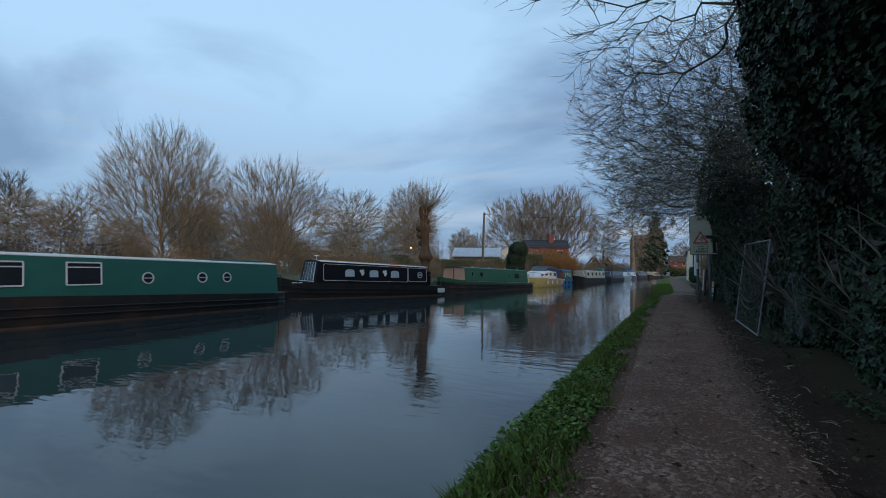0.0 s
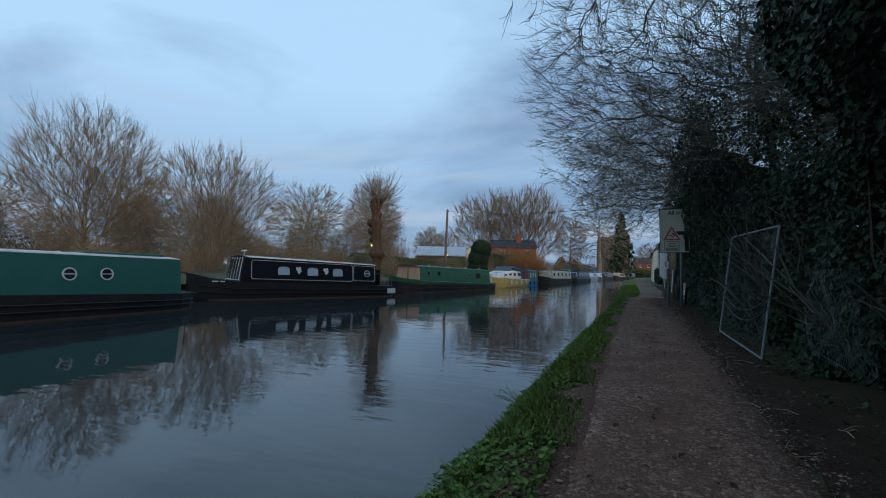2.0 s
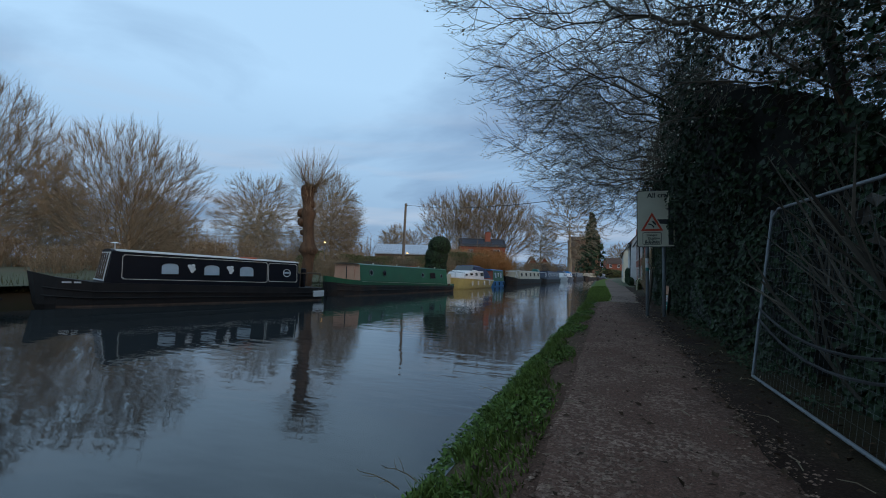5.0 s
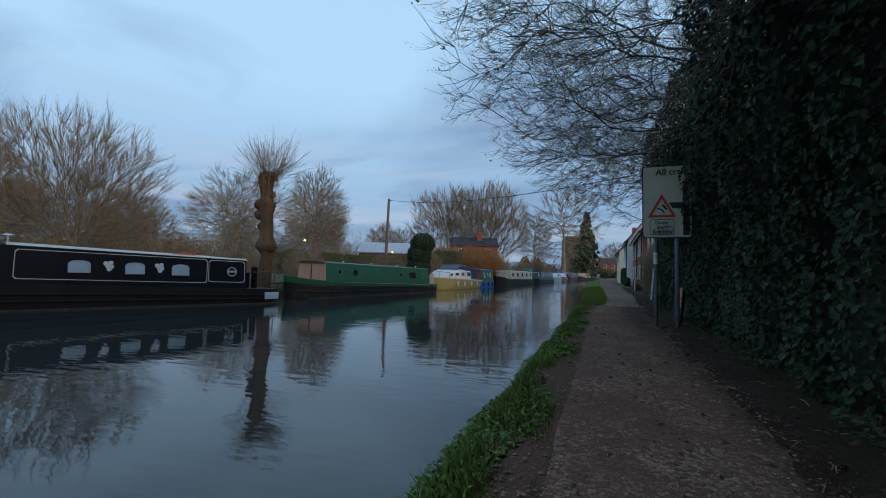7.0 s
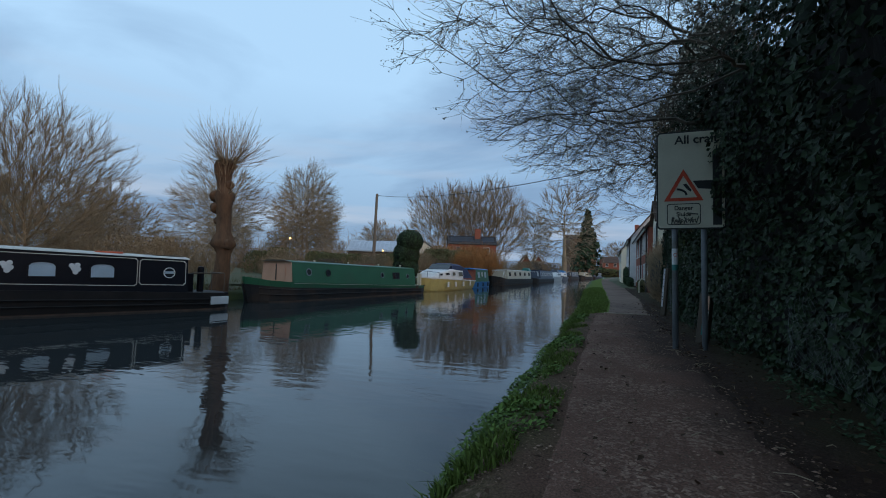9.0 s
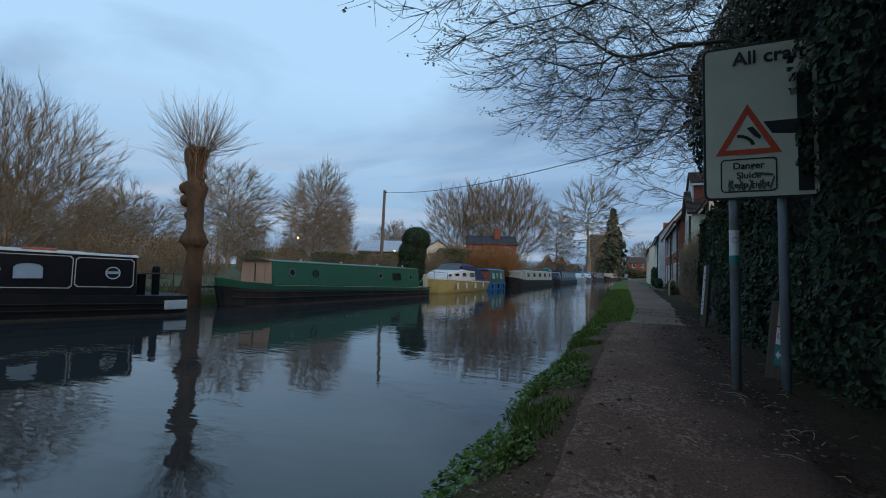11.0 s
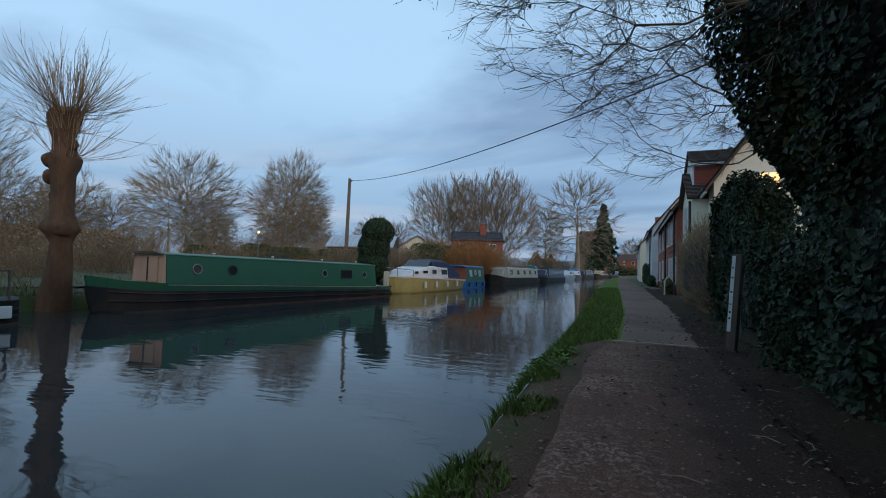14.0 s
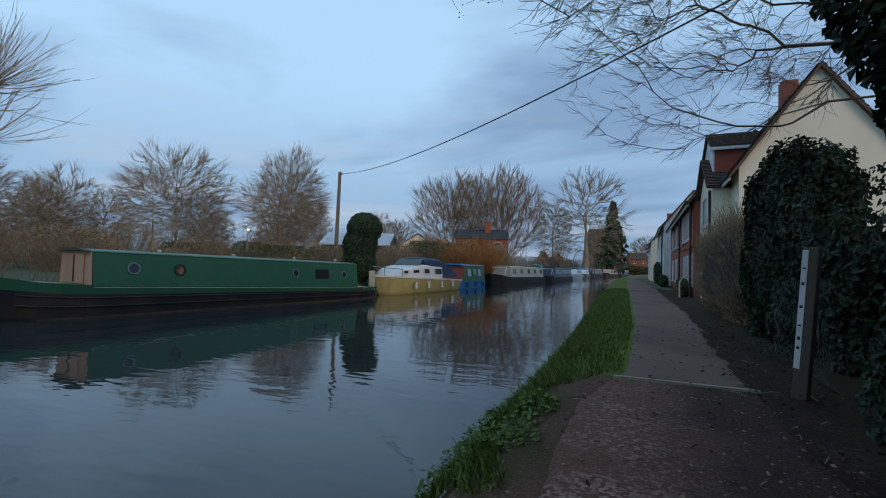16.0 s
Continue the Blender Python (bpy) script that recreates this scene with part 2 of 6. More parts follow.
B1GREEN = mat("teal_green_paint", (0.018, 0.13, 0.095), (0.015, 0.105, 0.078), 1.2, 0.45, 0.05, 30, stain=(0.03, 0.12, 0.09), stain_at=0.66)
GBGREEN = mat("leaf_green_paint", (0.022, 0.125, 0.055), (0.018, 0.1, 0.045), 1.2, 0.5, 0.05, 30, stain=(0.035, 0.1, 0.05), stain_at=0.66)
HULLBLACK = mat("hull_blacking", (0.012, 0.012, 0.013), (0.025, 0.021, 0.018), 2, 0.6, 0.2, 20, stain=(0.05, 0.03, 0.02), stain_at=0.58)
BBLACK = mat("black_gloss_paint", (0.005, 0.006, 0.010), (0.008, 0.009, 0.013), 1.5, 0.45, 0.02, 30, spec=0.15)
BBHULL = mat("charcoal_hull_paint", (0.016, 0.015, 0.015), (0.028, 0.024, 0.022), 2, 0.65, 0.15, 20, spec=0.25)
RUST = mat("rusty_waterline", (0.12, 0.07, 0.045), (0.05, 0.032, 0.022), 3, 0.85, 0.3, 25)
CREAM = mat("cream_paint", (0.62, 0.55, 0.4), (0.5, 0.45, 0.34), 2, 0.5, 0.05, 30)
WHITE = mat("white_paint", (0.72, 0.72, 0.7), (0.58, 0.58, 0.56), 2, 0.5, 0.05, 30)
PALELINE = mat("pale_coachline", (0.6, 0.56, 0.48), (0.45, 0.42, 0.36), 6, 0.5, 0, 30)
PEACH = mat("peach_plywood", (0.7, 0.39, 0.26), (0.58, 0.31, 0.2), 2, 0.65, 0.1, 30, stretch=(1, 1, 0.3))
CURTAIN = mat("pale_blind", (0.42, 0.5, 0.55), (0.32, 0.4, 0.45), 2, 0.6, 0, 30)
YELLOW = mat("pale_yellow_gelcoat", (0.56, 0.47, 0.17), (0.45, 0.38, 0.15), 2, 0.4, 0.03, 30)
NAVY = mat("navy_canvas", (0.02, 0.03, 0.075), (0.03, 0.045, 0.1), 3, 0.8, 0.2, 40)
SKYBLUE = mat("bright_blue_paint", (0.03, 0.22, 0.5), (0.025, 0.16, 0.4), 2, 0.5, 0.05, 30)
GREYBLUE = mat("grey_blue_paint", (0.1, 0.125, 0.165), (0.07, 0.085, 0.115), 2, 0.5, 0.05, 30)
ORANGE = mat("orange_plastic", (0.6, 0.1, 0.03), (0.45, 0.08, 0.03), 5, 0.5, 0.05, 30)
STEEL = mat("galvanised_steel", (0.3, 0.33, 0.35), (0.2, 0.22, 0.23), 8, 0.5, 0.1, 60, metal=0.6)
POSTGREY = mat("grey_post_paint", (0.2, 0.215, 0.225), (0.14, 0.15, 0.155), 4, 0.55, 0.1, 40, spec=0.3, stain=(0.1, 0.085, 0.065), stain_at=0.66)
SIGNWHITE = mat("weathered_sign_white", (0.62, 0.58, 0.44), (0.54, 0.5, 0.37), 2.5, 0.5, 0.03, 30, stain=(0.4, 0.42, 0.34), stain_at=0.68)
SIGNBLACK = mat("sign_black", (0.012, 0.014, 0.012), (0.02, 0.02, 0.02), 3, 0.5, 0, 30)
SIGNRED = mat("sign_red", (0.62, 0.07, 0.02), (0.5, 0.055, 0.02), 3, 0.5, 0, 30)
TEAL = mat("teal_sticker", (0.025, 0.2, 0.17), (0.02, 0.15, 0.13), 3, 0.5, 0, 30)
SMEAR = mat("dark_spray_paint", (0.05, 0.055, 0.045), (0.12, 0.12, 0.1), 30, 0.7, 0, 80)
TIMBER = mat("weathered_timber", (0.13, 0.1, 0.07), (0.08, 0.06, 0.045), 3, 0.85, 0.4, 40, stretch=(1, 1, 0.15))
BRICK = mat("red_brick", (0.3, 0.09, 0.05), (0.22, 0.07, 0.045), 6, 0.85, 0.3, 40)
TILEHUNG = mat("hung_red_tiles", (0.34, 0.075, 0.04), (0.25, 0.06, 0.035), 5, 0.8, 0.3, 40)
RENDERW = mat("cream_render", (0.8, 0.73, 0.57), (0.72, 0.65, 0.5), 0.8, 0.85, 0.15, 50)
ROOFTILE = mat("brown_roof_tiles", (0.11, 0.07, 0.05), (0.075, 0.05, 0.04), 5, 0.85, 0.3, 30)
SLATE = mat("grey_slate", (0.08, 0.078, 0.08), (0.06, 0.058, 0.06), 4, 0.8, 0.3, 30, spec=0.2)
TINROOF = mat("pale_metal_roof", (0.5, 0.58, 0.65), (0.42, 0.5, 0.57), 1, 0.5, 0.1, 20)
SOLAR = mat("solar_panel", (0.035, 0.042, 0.055), (0.045, 0.055, 0.07), 1, 0.3, 0, 20, spec=0.3)
POLE = mat("pole_timber", (0.19, 0.15, 0.11), (0.13, 0.1, 0.075), 2, 0.85, 0.4, 30, stretch=(1, 1, 0.1))
CABLE = mat("black_cable", (0.02, 0.02, 0.022), (0.015, 0.015, 0.015), 3, 0.6, 0, 30)
RUBBER = mat("black_rubber", (0.015, 0.015, 0.015), (0.025, 0.025, 0.025), 5, 0.7, 0.1, 40)
DARKBARK = mat("dark_bark", (0.045, 0.036, 0.028), (0.028, 0.023, 0.018), 5, 0.9, 0.6, 40, stretch=(1, 1, 0.25))
DULLBRICK = mat("dull_brown_brick", (0.24, 0.13, 0.085), (0.18, 0.1, 0.07), 6, 0.85, 0.3, 40)
DEADLEAF = mat("dead_leaf", (0.075, 0.045, 0.027), (0.045, 0.028, 0.018), 5, 0.9, 0.1, 40, vary=0.4, spec=0.1)
REED = mat("rough_bank_grass", (0.12, 0.095, 0.045), (0.07, 0.085, 0.03), 1.5, 0.8, 0, 10, vary=0.4)
LAWN = mat("mown_bank_grass", (0.105, 0.15, 0.022), (0.08, 0.1, 0.02), 1.2, 0.9, 0.6, 60, spec=0.1)
PALEWOOD = mat("pale_worn_board", (0.42, 0.34, 0.26), (0.3, 0.24, 0.18), 3, 0.85, 0.3, 40)
WIREDARK = mat("dull_wire", (0.12, 0.13, 0.13), (0.07, 0.075, 0.075), 8, 0.6, 0, 60, metal=0.4)
WARMGLOW = lamp_mat("lit_window", (1.0, 0.55, 0.2), 2.0)
DOTGLOW = lamp_mat("warm_lamp", (1.0, 0.5, 0.12), 6.0)


# ---- mesh helpers ----
def part(name, bm, material, parent=None, label="", smooth=False):
    me = bpy.data.meshes.new(name)
    bm.to_mesh(me)
    bm.free()
    if smooth:
        me.polygons.foreach_set("use_smooth", [True] * len(me.polygons))
    me.materials.append(material)
    ob = new(name, me)
    ob.parent = parent
    if label:
        ob["label"] = label
    return ob


def raw(name, verts, faces, material, parent=None, label="", smooth=False):
    me = bpy.data.meshes.new(name)
    me.from_pydata(verts, [], faces)
    if smooth:
        me.polygons.foreach_set("use_smooth", [True] * len(me.polygons))
    me.materials.append(material)
    ob = new(name, me)
    ob.parent = parent
    if label:
        ob["label"] = label
    return ob


def thing(name, label, category, m=None, group="", kind=""):
    ob = new(name)
    if m is not None:
        ob.matrix_world = m
    return tagged(ob, label, category, group, kind)


def box(bm, x0, x1, y0, y1, z0, z1, bevel=0.0):
    r = bmesh.ops.create_cube(bm, size=1, matrix=Matrix.LocRotScale(((x0 + x1) / 2, (y0 + y1) / 2, (z0 + z1) / 2), None, (abs(x1 - x0), abs(y1 - y0), abs(z1 - z0))))
    if bevel:
        es = {e for v in r["verts"] for e in v.link_edges}
        bmesh.ops.bevel(bm, geom=list(es), offset=bevel, segments=2, affect="EDGES", profile=0.6)
    return bm


def boxed(x0, x1, y0, y1, z0, z1, bevel=0.0):
    return box(bmesh.new(), x0, x1, y0, y1, z0, z1, bevel)


def rod(bm, a, b, r0, r1=None, n=8):
    a, b = Vector(a), Vector(b)
    q = (b - a).to_track_quat("Z", "Y").to_matrix().to_4x4()
    bmesh.ops.create_cone(bm, cap_ends=True, segments=n, radius1=r0, radius2=r0 if r1 is None else r1, depth=(b - a).length, matrix=Matrix.Translation((a + b) / 2) @ q)
    return bm


def prism(pts, depth, m=None):
    """A flat outline in local x, z, given thickness along y from 0 to depth."""
    bm = bmesh.new()
    a = [bm.verts.new((x, 0, z)) for x, z in pts]
    b = [bm.verts.new((x, depth, z)) for x, z in pts]
    bm.faces.new(a)
    bm.faces.new(b[::-1])
    for i in range(len(pts)):
        j = (i + 1) % len(pts)
        bm.faces.new((a[j], a[i], b[i], b[j]))
    if m is not None:
        bm.transform(m)
    bmesh.ops.recalc_face_normals(bm, faces=bm.faces)
    return bm


def loft(rings, cap=True, closed=False):
    bm = bmesh.new()
    vs = [[bm.verts.new(p) for p in r] for r in rings]
    for a, b in zip(vs, vs[1:]):
        n = len(a)
        for i in range(n if closed else n - 1):
            j = (i + 1) % n
            bm.faces.new((a[i], a[j], b[j], b[i]))
    if cap:
        bm.faces.new(vs[0])
        bm.faces.new(vs[-1])
    bmesh.ops.remove_doubles(bm, verts=bm.verts, dist=1e-4)
    bmesh.ops.recalc_face_normals(bm, faces=bm.faces)
    return bm


def ring_frame(rx, rz, t, n, arch=0.0):
    """Outline pairs of a rounded window of half sizes rx, rz and frame width t: outer and inner."""
    pts = []
    for i in range(n):
        a = 2 * math.pi * (i + 0.5) / n
        pts.append((math.cos(a), math.sin(a)))
    return [(rx * x, rz * z) for x, z in pts], [((rx - t) * x, (rz - t) * z) for x, z in pts]


def frame_mesh(outer, inner, depth):
    """A flat ring between two outlines (x, z) with thickness along -y."""
    n = len(outer)
    bm = bmesh.new()
    v = [[bm.verts.new((x, y, z)) for x, z in o] for o, y in ((outer, 0), (outer, -depth), (inner, -depth), (inner, 0))]
    for k in range(4):
        a, b = v[k], v[(k + 1) % 4]
        for i in range(n):
            j = (i + 1) % n
            bm.faces.new((a[i], a[j], b[j], b[i]))
    bmesh.ops.recalc_face_normals(bm, faces=bm.faces)
    return bm


def rrect(hx, hz, r, n=4):
    pts = []
    for cx, cz, a0 in ((hx - r, hz - r, 0), (-hx + r, hz - r, 90), (-hx + r, -hz + r, 180), (hx - r, -hz + r, 270)):
        for k in range(n + 1):
            a = radians(a0 + 90 * k / n)
            pts.append((cx + r * math.cos(a), cz + r * math.sin(a)))
    return pts


# ---- the canal, its banks and the towpath ----
def lerp(v, pts):
    return float(np.interp(v, [p[0] for p in pts], [p[1] for p in pts]))


NEAR_EDGE = [(-60, -0.84), (4, -0.84), (10, -0.95), (22, -1.0), (32, -1.22), (45, -1.75), (66, -2.6), (96, -3.5), (140, -3.0), (200, 2.0)]
FAR_EDGE = [(-60, -16.4), (10, -16.2), (15, -18.6), (20, -17.8), (26, -15.6), (32, -15.1), (42, -13.4), (60, -12.9), (80, -12.2), (100, -11.6), (140, -10.5), (200, -7.0)]
PATH_L = [(-60, -0.1), (3, -0.12), (10, -0.3), (20, -0.42), (26, -0.45), (27.2, -0.1), (32, -0.05), (46, -0.4), (53, -0.65), (75, -1.2), (100, -1.7), (140, -1.4), (200, 4.0)]
PATH_R = [(-60, 1.2), (26, 1.22), (27.2, 1.2), (36, 1.4), (46, 1.25), (58, 1.2), (75, 0.9), (100, 0.4), (140, 0.7), (200, 6.0)]
Y_ROWS = [-60, -40, -25, -15, -8, -4] + [i * 0.5 for i in range(-4, 80)] + [40 + 2 * i for i in range(0, 31)] + [105, 115, 130, 150, 175, 200]


def bumpy(x, y, amp=0.03):
    return amp * noise.noise(Vector((x * 1.7, y * 1.7, 0))) + amp * 0.5 * noise.noise(Vector((x * 6, y * 6, 3)))


def strip(cols, rows, fn):
    verts = [fn(c, y) for y in rows for c in range(cols)]
    faces = [(r * cols + c, r * cols + c + 1, (r + 1) * cols + c + 1, (r + 1) * cols + c) for r in range(len(rows) - 1) for c in range(cols - 1)]
    return verts, faces


def ground_point(c, y):
    n, f = lerp(y, NEAR_EDGE), lerp(y, FAR_EDGE)
    cols = [(-2500, 2.5), (-400, 1.6), (-120, 1.1), (-60, 0.95), (-40, 0.85), (f - 12, 0.75), (f - 6, 0.7), (f - 3, 0.65), (f - 1.5, 0.6), (f - 0.5, 0.5), (f - 0.1, 0.3), (f, -0.2), (f + 0.3, -1.2),
            (n - 0.3, -1.2), (n + 0.02, -0.3), (n + 0.05, 0.12), (n + 0.14, 0.24), (n + 0.35, 0.33), (n + 0.6, 0.38), (n + 0.9, 0.41), (n + 1.3, 0.43), (n + 2.2, 0.44), (n + 3.0, 0.46), (n + 4.0, 0.5), (n + 8, 0.6), (n + 25, 0.7), (120, 0.8), (500, 1.5), (2500, 2.5)]
    x, z = cols[c]
    return (x + (bumpy(y, c, 0.06) if c in (14, 15, 16, 10, 11) else 0), y, z + (bumpy(x, y) if z > 0.1 and -60 < x < 30 else 0))


v, f = strip(29, Y_ROWS + [260, 400, 800, 2500], ground_point)
tagged(raw("ground", v, f, MUD, smooth=True), "brown and green winter ground along the canal banks", "ground", kind="structure")
v, f = strip(2, [-60, 0, 30, 60, 100, 140, 200], lambda c, y: ((lerp(y, FAR_EDGE) - 0.4, lerp(y, NEAR_EDGE) + 0.5)[c] if y <= 200 else (-40, 2)[c], y, 0.0))
tagged(raw("water", v, f, WATER), "calm dark canal water reflecting the dusk sky", "water", kind="structure")


def path_fn(z, grow=0.0):
    def fn(c, y):
        a, b = lerp(y, PATH_L) - grow, lerp(y, PATH_R) + grow
        s = c / 12
        x = a + (b - a) * s + (bumpy(y * 0.6, 9 + c, 0.12) if c in (0, 12) else 0)
        edge = min(s, 1 - s)
        return (x, y, z + bumpy(x, y, 0.012) - 0.05 * max(0, 0.08 - edge) / 0.08)
    return fn


v, f = strip(13, [y for y in Y_ROWS if y <= 26.5] + [26.9], path_fn(0.475))
tagged(raw("path_gravel", v, f, GRAVEL, smooth=True), "trodden brown gravel towpath with pale stones", "path", kind="structure")
v, f = strip(13, [26.98] + [y for y in Y_ROWS if y >= 27.5], path_fn(0.47))
tagged(raw("path_tarmac", v, f, TARMAC, smooth=True), "smooth grey surfaced towpath beyond the timber edging", "path", kind="structure")
v, f = strip(4, [y for y in Y_ROWS if y <= 80], lambda c, y: (lerp(y, PATH_R) - 0.12 + c * 0.45 + (bumpy(y, 5, 0.15) if c == 0 else 0), y, (0.474, 0.486, 0.51, 0.53)[c] + bumpy(c, y, 0.01) * (c > 0)))
tagged(raw("verge_earth", v, f, EARTH, smooth=True), "bare dark earth along the foot of the hedge", "verge", kind="structure")
def bank_fn(c, y):
    return (lerp(y, NEAR_EDGE) + 0.07 + (lerp(y, PATH_L) + 0.12 - lerp(y, NEAR_EDGE) - 0.07) * c / 7, y, (0.17, 0.3, 0.38, 0.42, 0.45, 0.462, 0.468, 0.455)[c] + bumpy(c * 0.4, y, 0.03))


v, f = strip(8, [y for y in Y_ROWS if y >= 27], bank_fn)
tagged(raw("lawn_bank", v, f, LAWN, smooth=True), "green mown grass bank beside the surfaced path", "grass", kind="structure")
v, f = strip(8, [y for y in Y_ROWS if y <= 27], bank_fn)
tagged(raw("grass_bank", v, f, TURF, smooth=True), "grassy strip between towpath and water", "grass", kind="structure")
v, f = strip(6, [-60, -20, 0, 10, 20, 30, 40, 60, 80, 120, 180], lambda c, y: (lerp(y, FAR_EDGE) - (0.9, 3, 8, 18, 40, 200)[c], y, (0.62, 0.72, 0.84, 0.95, 1.05, 1.5)[c]))
tagged(raw("field", v, f, MEADOW), "dull winter meadow behind the far bank", "field", kind="structure")
edging = boxed(-0.13, 1.14, 26.92, 26.965, 0.40, 0.497, 0.006)
tagged(part("path_edging", edging, PALEWOOD), "pale weathered timber edging board across the towpath", "edging", kind="structure")


# ---- plants: generators ----
class Wood:
    """Gathers tapered tubes into one list of vertices and faces."""

    def __init__(self):
        self.v, self.f, self.tips = [], [], []

    def tube(self, pts, radii, sides):
        base = len(self.v)
        n = len(pts)
        for i, (p, r) in enumerate(zip(pts, radii)):
            d = (pts[min(i + 1, n - 1)] - pts[max(i - 1, 0)]).normalized()
            u = d.orthogonal().normalized()
            w = d.cross(u)
            for k in range(sides):
                a = 2 * math.pi * k / sides
                self.v.append(p + (u * math.cos(a) + w * math.sin(a)) * r)
        for i in range(n - 1):
            for k in range(sides):
                k2 = (k + 1) % sides
                a = base + i * sides
                self.f.append((a + k, a + k2, a + sides + k2, a + sides + k))

    def branch(self, rng, p, d, length, r, levels, spec, sides=6):
        """spec: up, wander, kids, spread, ratio, thin"""
        n = 5 if levels > 1 else (3 if levels == 1 else spec.get("tip", 2))
        pts, radii = [p], [r]
        d = d.normalized()
        end = r * (0.45 if levels else 0.3)
        for i in range(n):
            j = Vector((rng.gauss(0, 1), rng.gauss(0, 1), rng.gauss(0, 1))) * spec["wander"]
            d = (d + j + Vector((0, 0, spec["up"] * (1.0 if levels < 3 else 0.4)))).normalized()
            if pts[-1].z < spec.get("floor", -9):
                d = (d + Vector((0, 0, 0.7))).normalized()
            pts.append(pts[-1] + d * (length / n))
            radii.append(r + (end - r) * (i + 1) / n)
        self.tube(pts, radii, max(3, sides))
        if levels == 0:
            self.tips.append((pts[-1], d))
            return
        kids = spec["kids"][min(levels, len(spec["kids"]) - 1)]
        for k in range(kids):
            s = spec.get("from", 0.25) + (1 - spec.get("from", 0.25)) * (k + rng.random()) / kids
            x = min(s * n, n - 0.001)
            i = int(x)
            q = pts[i].lerp(pts[i + 1], x - i)
            ax = (pts[i + 1] - pts[i]).normalized()
            o = ax.orthogonal().normalized()
            o.rotate(Matrix.Rotation(rng.random() * 6.283, 3, ax))
            ang = radians(spec["spread"]) * (0.6 + 0.7 * rng.random())
            nd = ax * math.cos(ang) + o * math.sin(ang)
            rr = max((radii[i] + (radii[i + 1] - radii[i]) * (x - i)) * spec["thin"], spec.get("min", 0.006))
            self.branch(rng, q, nd, length * spec["ratio"] * (1.15 - 0.5 * s) * (0.75 + 0.5 * rng.random()), rr, levels - 1, spec, sides - 1)


def tapers(a, b, ra, rb, sides):
    """Many tapered sticks at once, from the points a to the points b."""
    n = len(a)
    d = b - a
    d /= np.linalg.norm(d, axis=1)[:, None] + 1e-9
    h = np.where(np.abs(d[:, 2:3]) > 0.8, np.array([[1.0, 0, 0]]), np.array([[0, 0, 1.0]]))
    u = np.cross(d, h)
    u /= np.linalg.norm(u, axis=1)[:, None] + 1e-9
    w = np.cross(d, u)
    t = np.arange(sides) * 2 * math.pi / sides
    ring = u[:, None] * np.cos(t)[None, :, None] + w[:, None] * np.sin(t)[None, :, None]
    v = np.concatenate([a[:, None] + ring * ra[:, None, None], b[:, None] + ring * rb[:, None, None]], 1).reshape(-1, 3)
    i = (np.arange(n) * 2 * sides)[:, None]
    k = np.arange(sides)
    k2 = (k + 1) % sides
    f = np.stack([i + k, i + k2, i + sides + k2, i + sides + k], 2).reshape(-1, 4)
    return v, f


def grow_crown(nr, spine, targets, reach=0.5, bend=0.16):
    """Branches from a spine of points to every target, each joined where the way back to the foot is short."""
    cap = len(spine) + 2 * len(targets)
    pos, par, way = np.zeros((cap, 3)), np.full(cap, -1), np.zeros(cap)
    m = len(spine)
    pos[:m] = spine
    par[1:m] = np.arange(m - 1)
    way[1:m] = np.cumsum(np.linalg.norm(np.diff(pos[:m], axis=0), axis=1)) * 0.6
    for q in targets[np.argsort(np.linalg.norm(targets - pos[m - 1], axis=1))]:
        d = np.linalg.norm(pos[:m] - q, axis=1)
        i = int(np.argmin(d + reach * way[:m] + 9 * (d < 0.03)))
        e = q - pos[i]
        ln = d[i]
        back = pos[i] - pos[par[i]] if par[i] >= 0 else np.array([0, 0, 1.0])
        back = back / (np.linalg.norm(back) + 1e-9)
        pos[m] = pos[i] + e * 0.5 + back * ln * bend + nr.normal(size=3) * ln * 0.03
        par[m], way[m] = i, way[i] + ln * 0.5
        pos[m + 1], par[m + 1], way[m + 1] = q, m, way[i] + ln
        m += 2
    return pos[:m], par[:m]


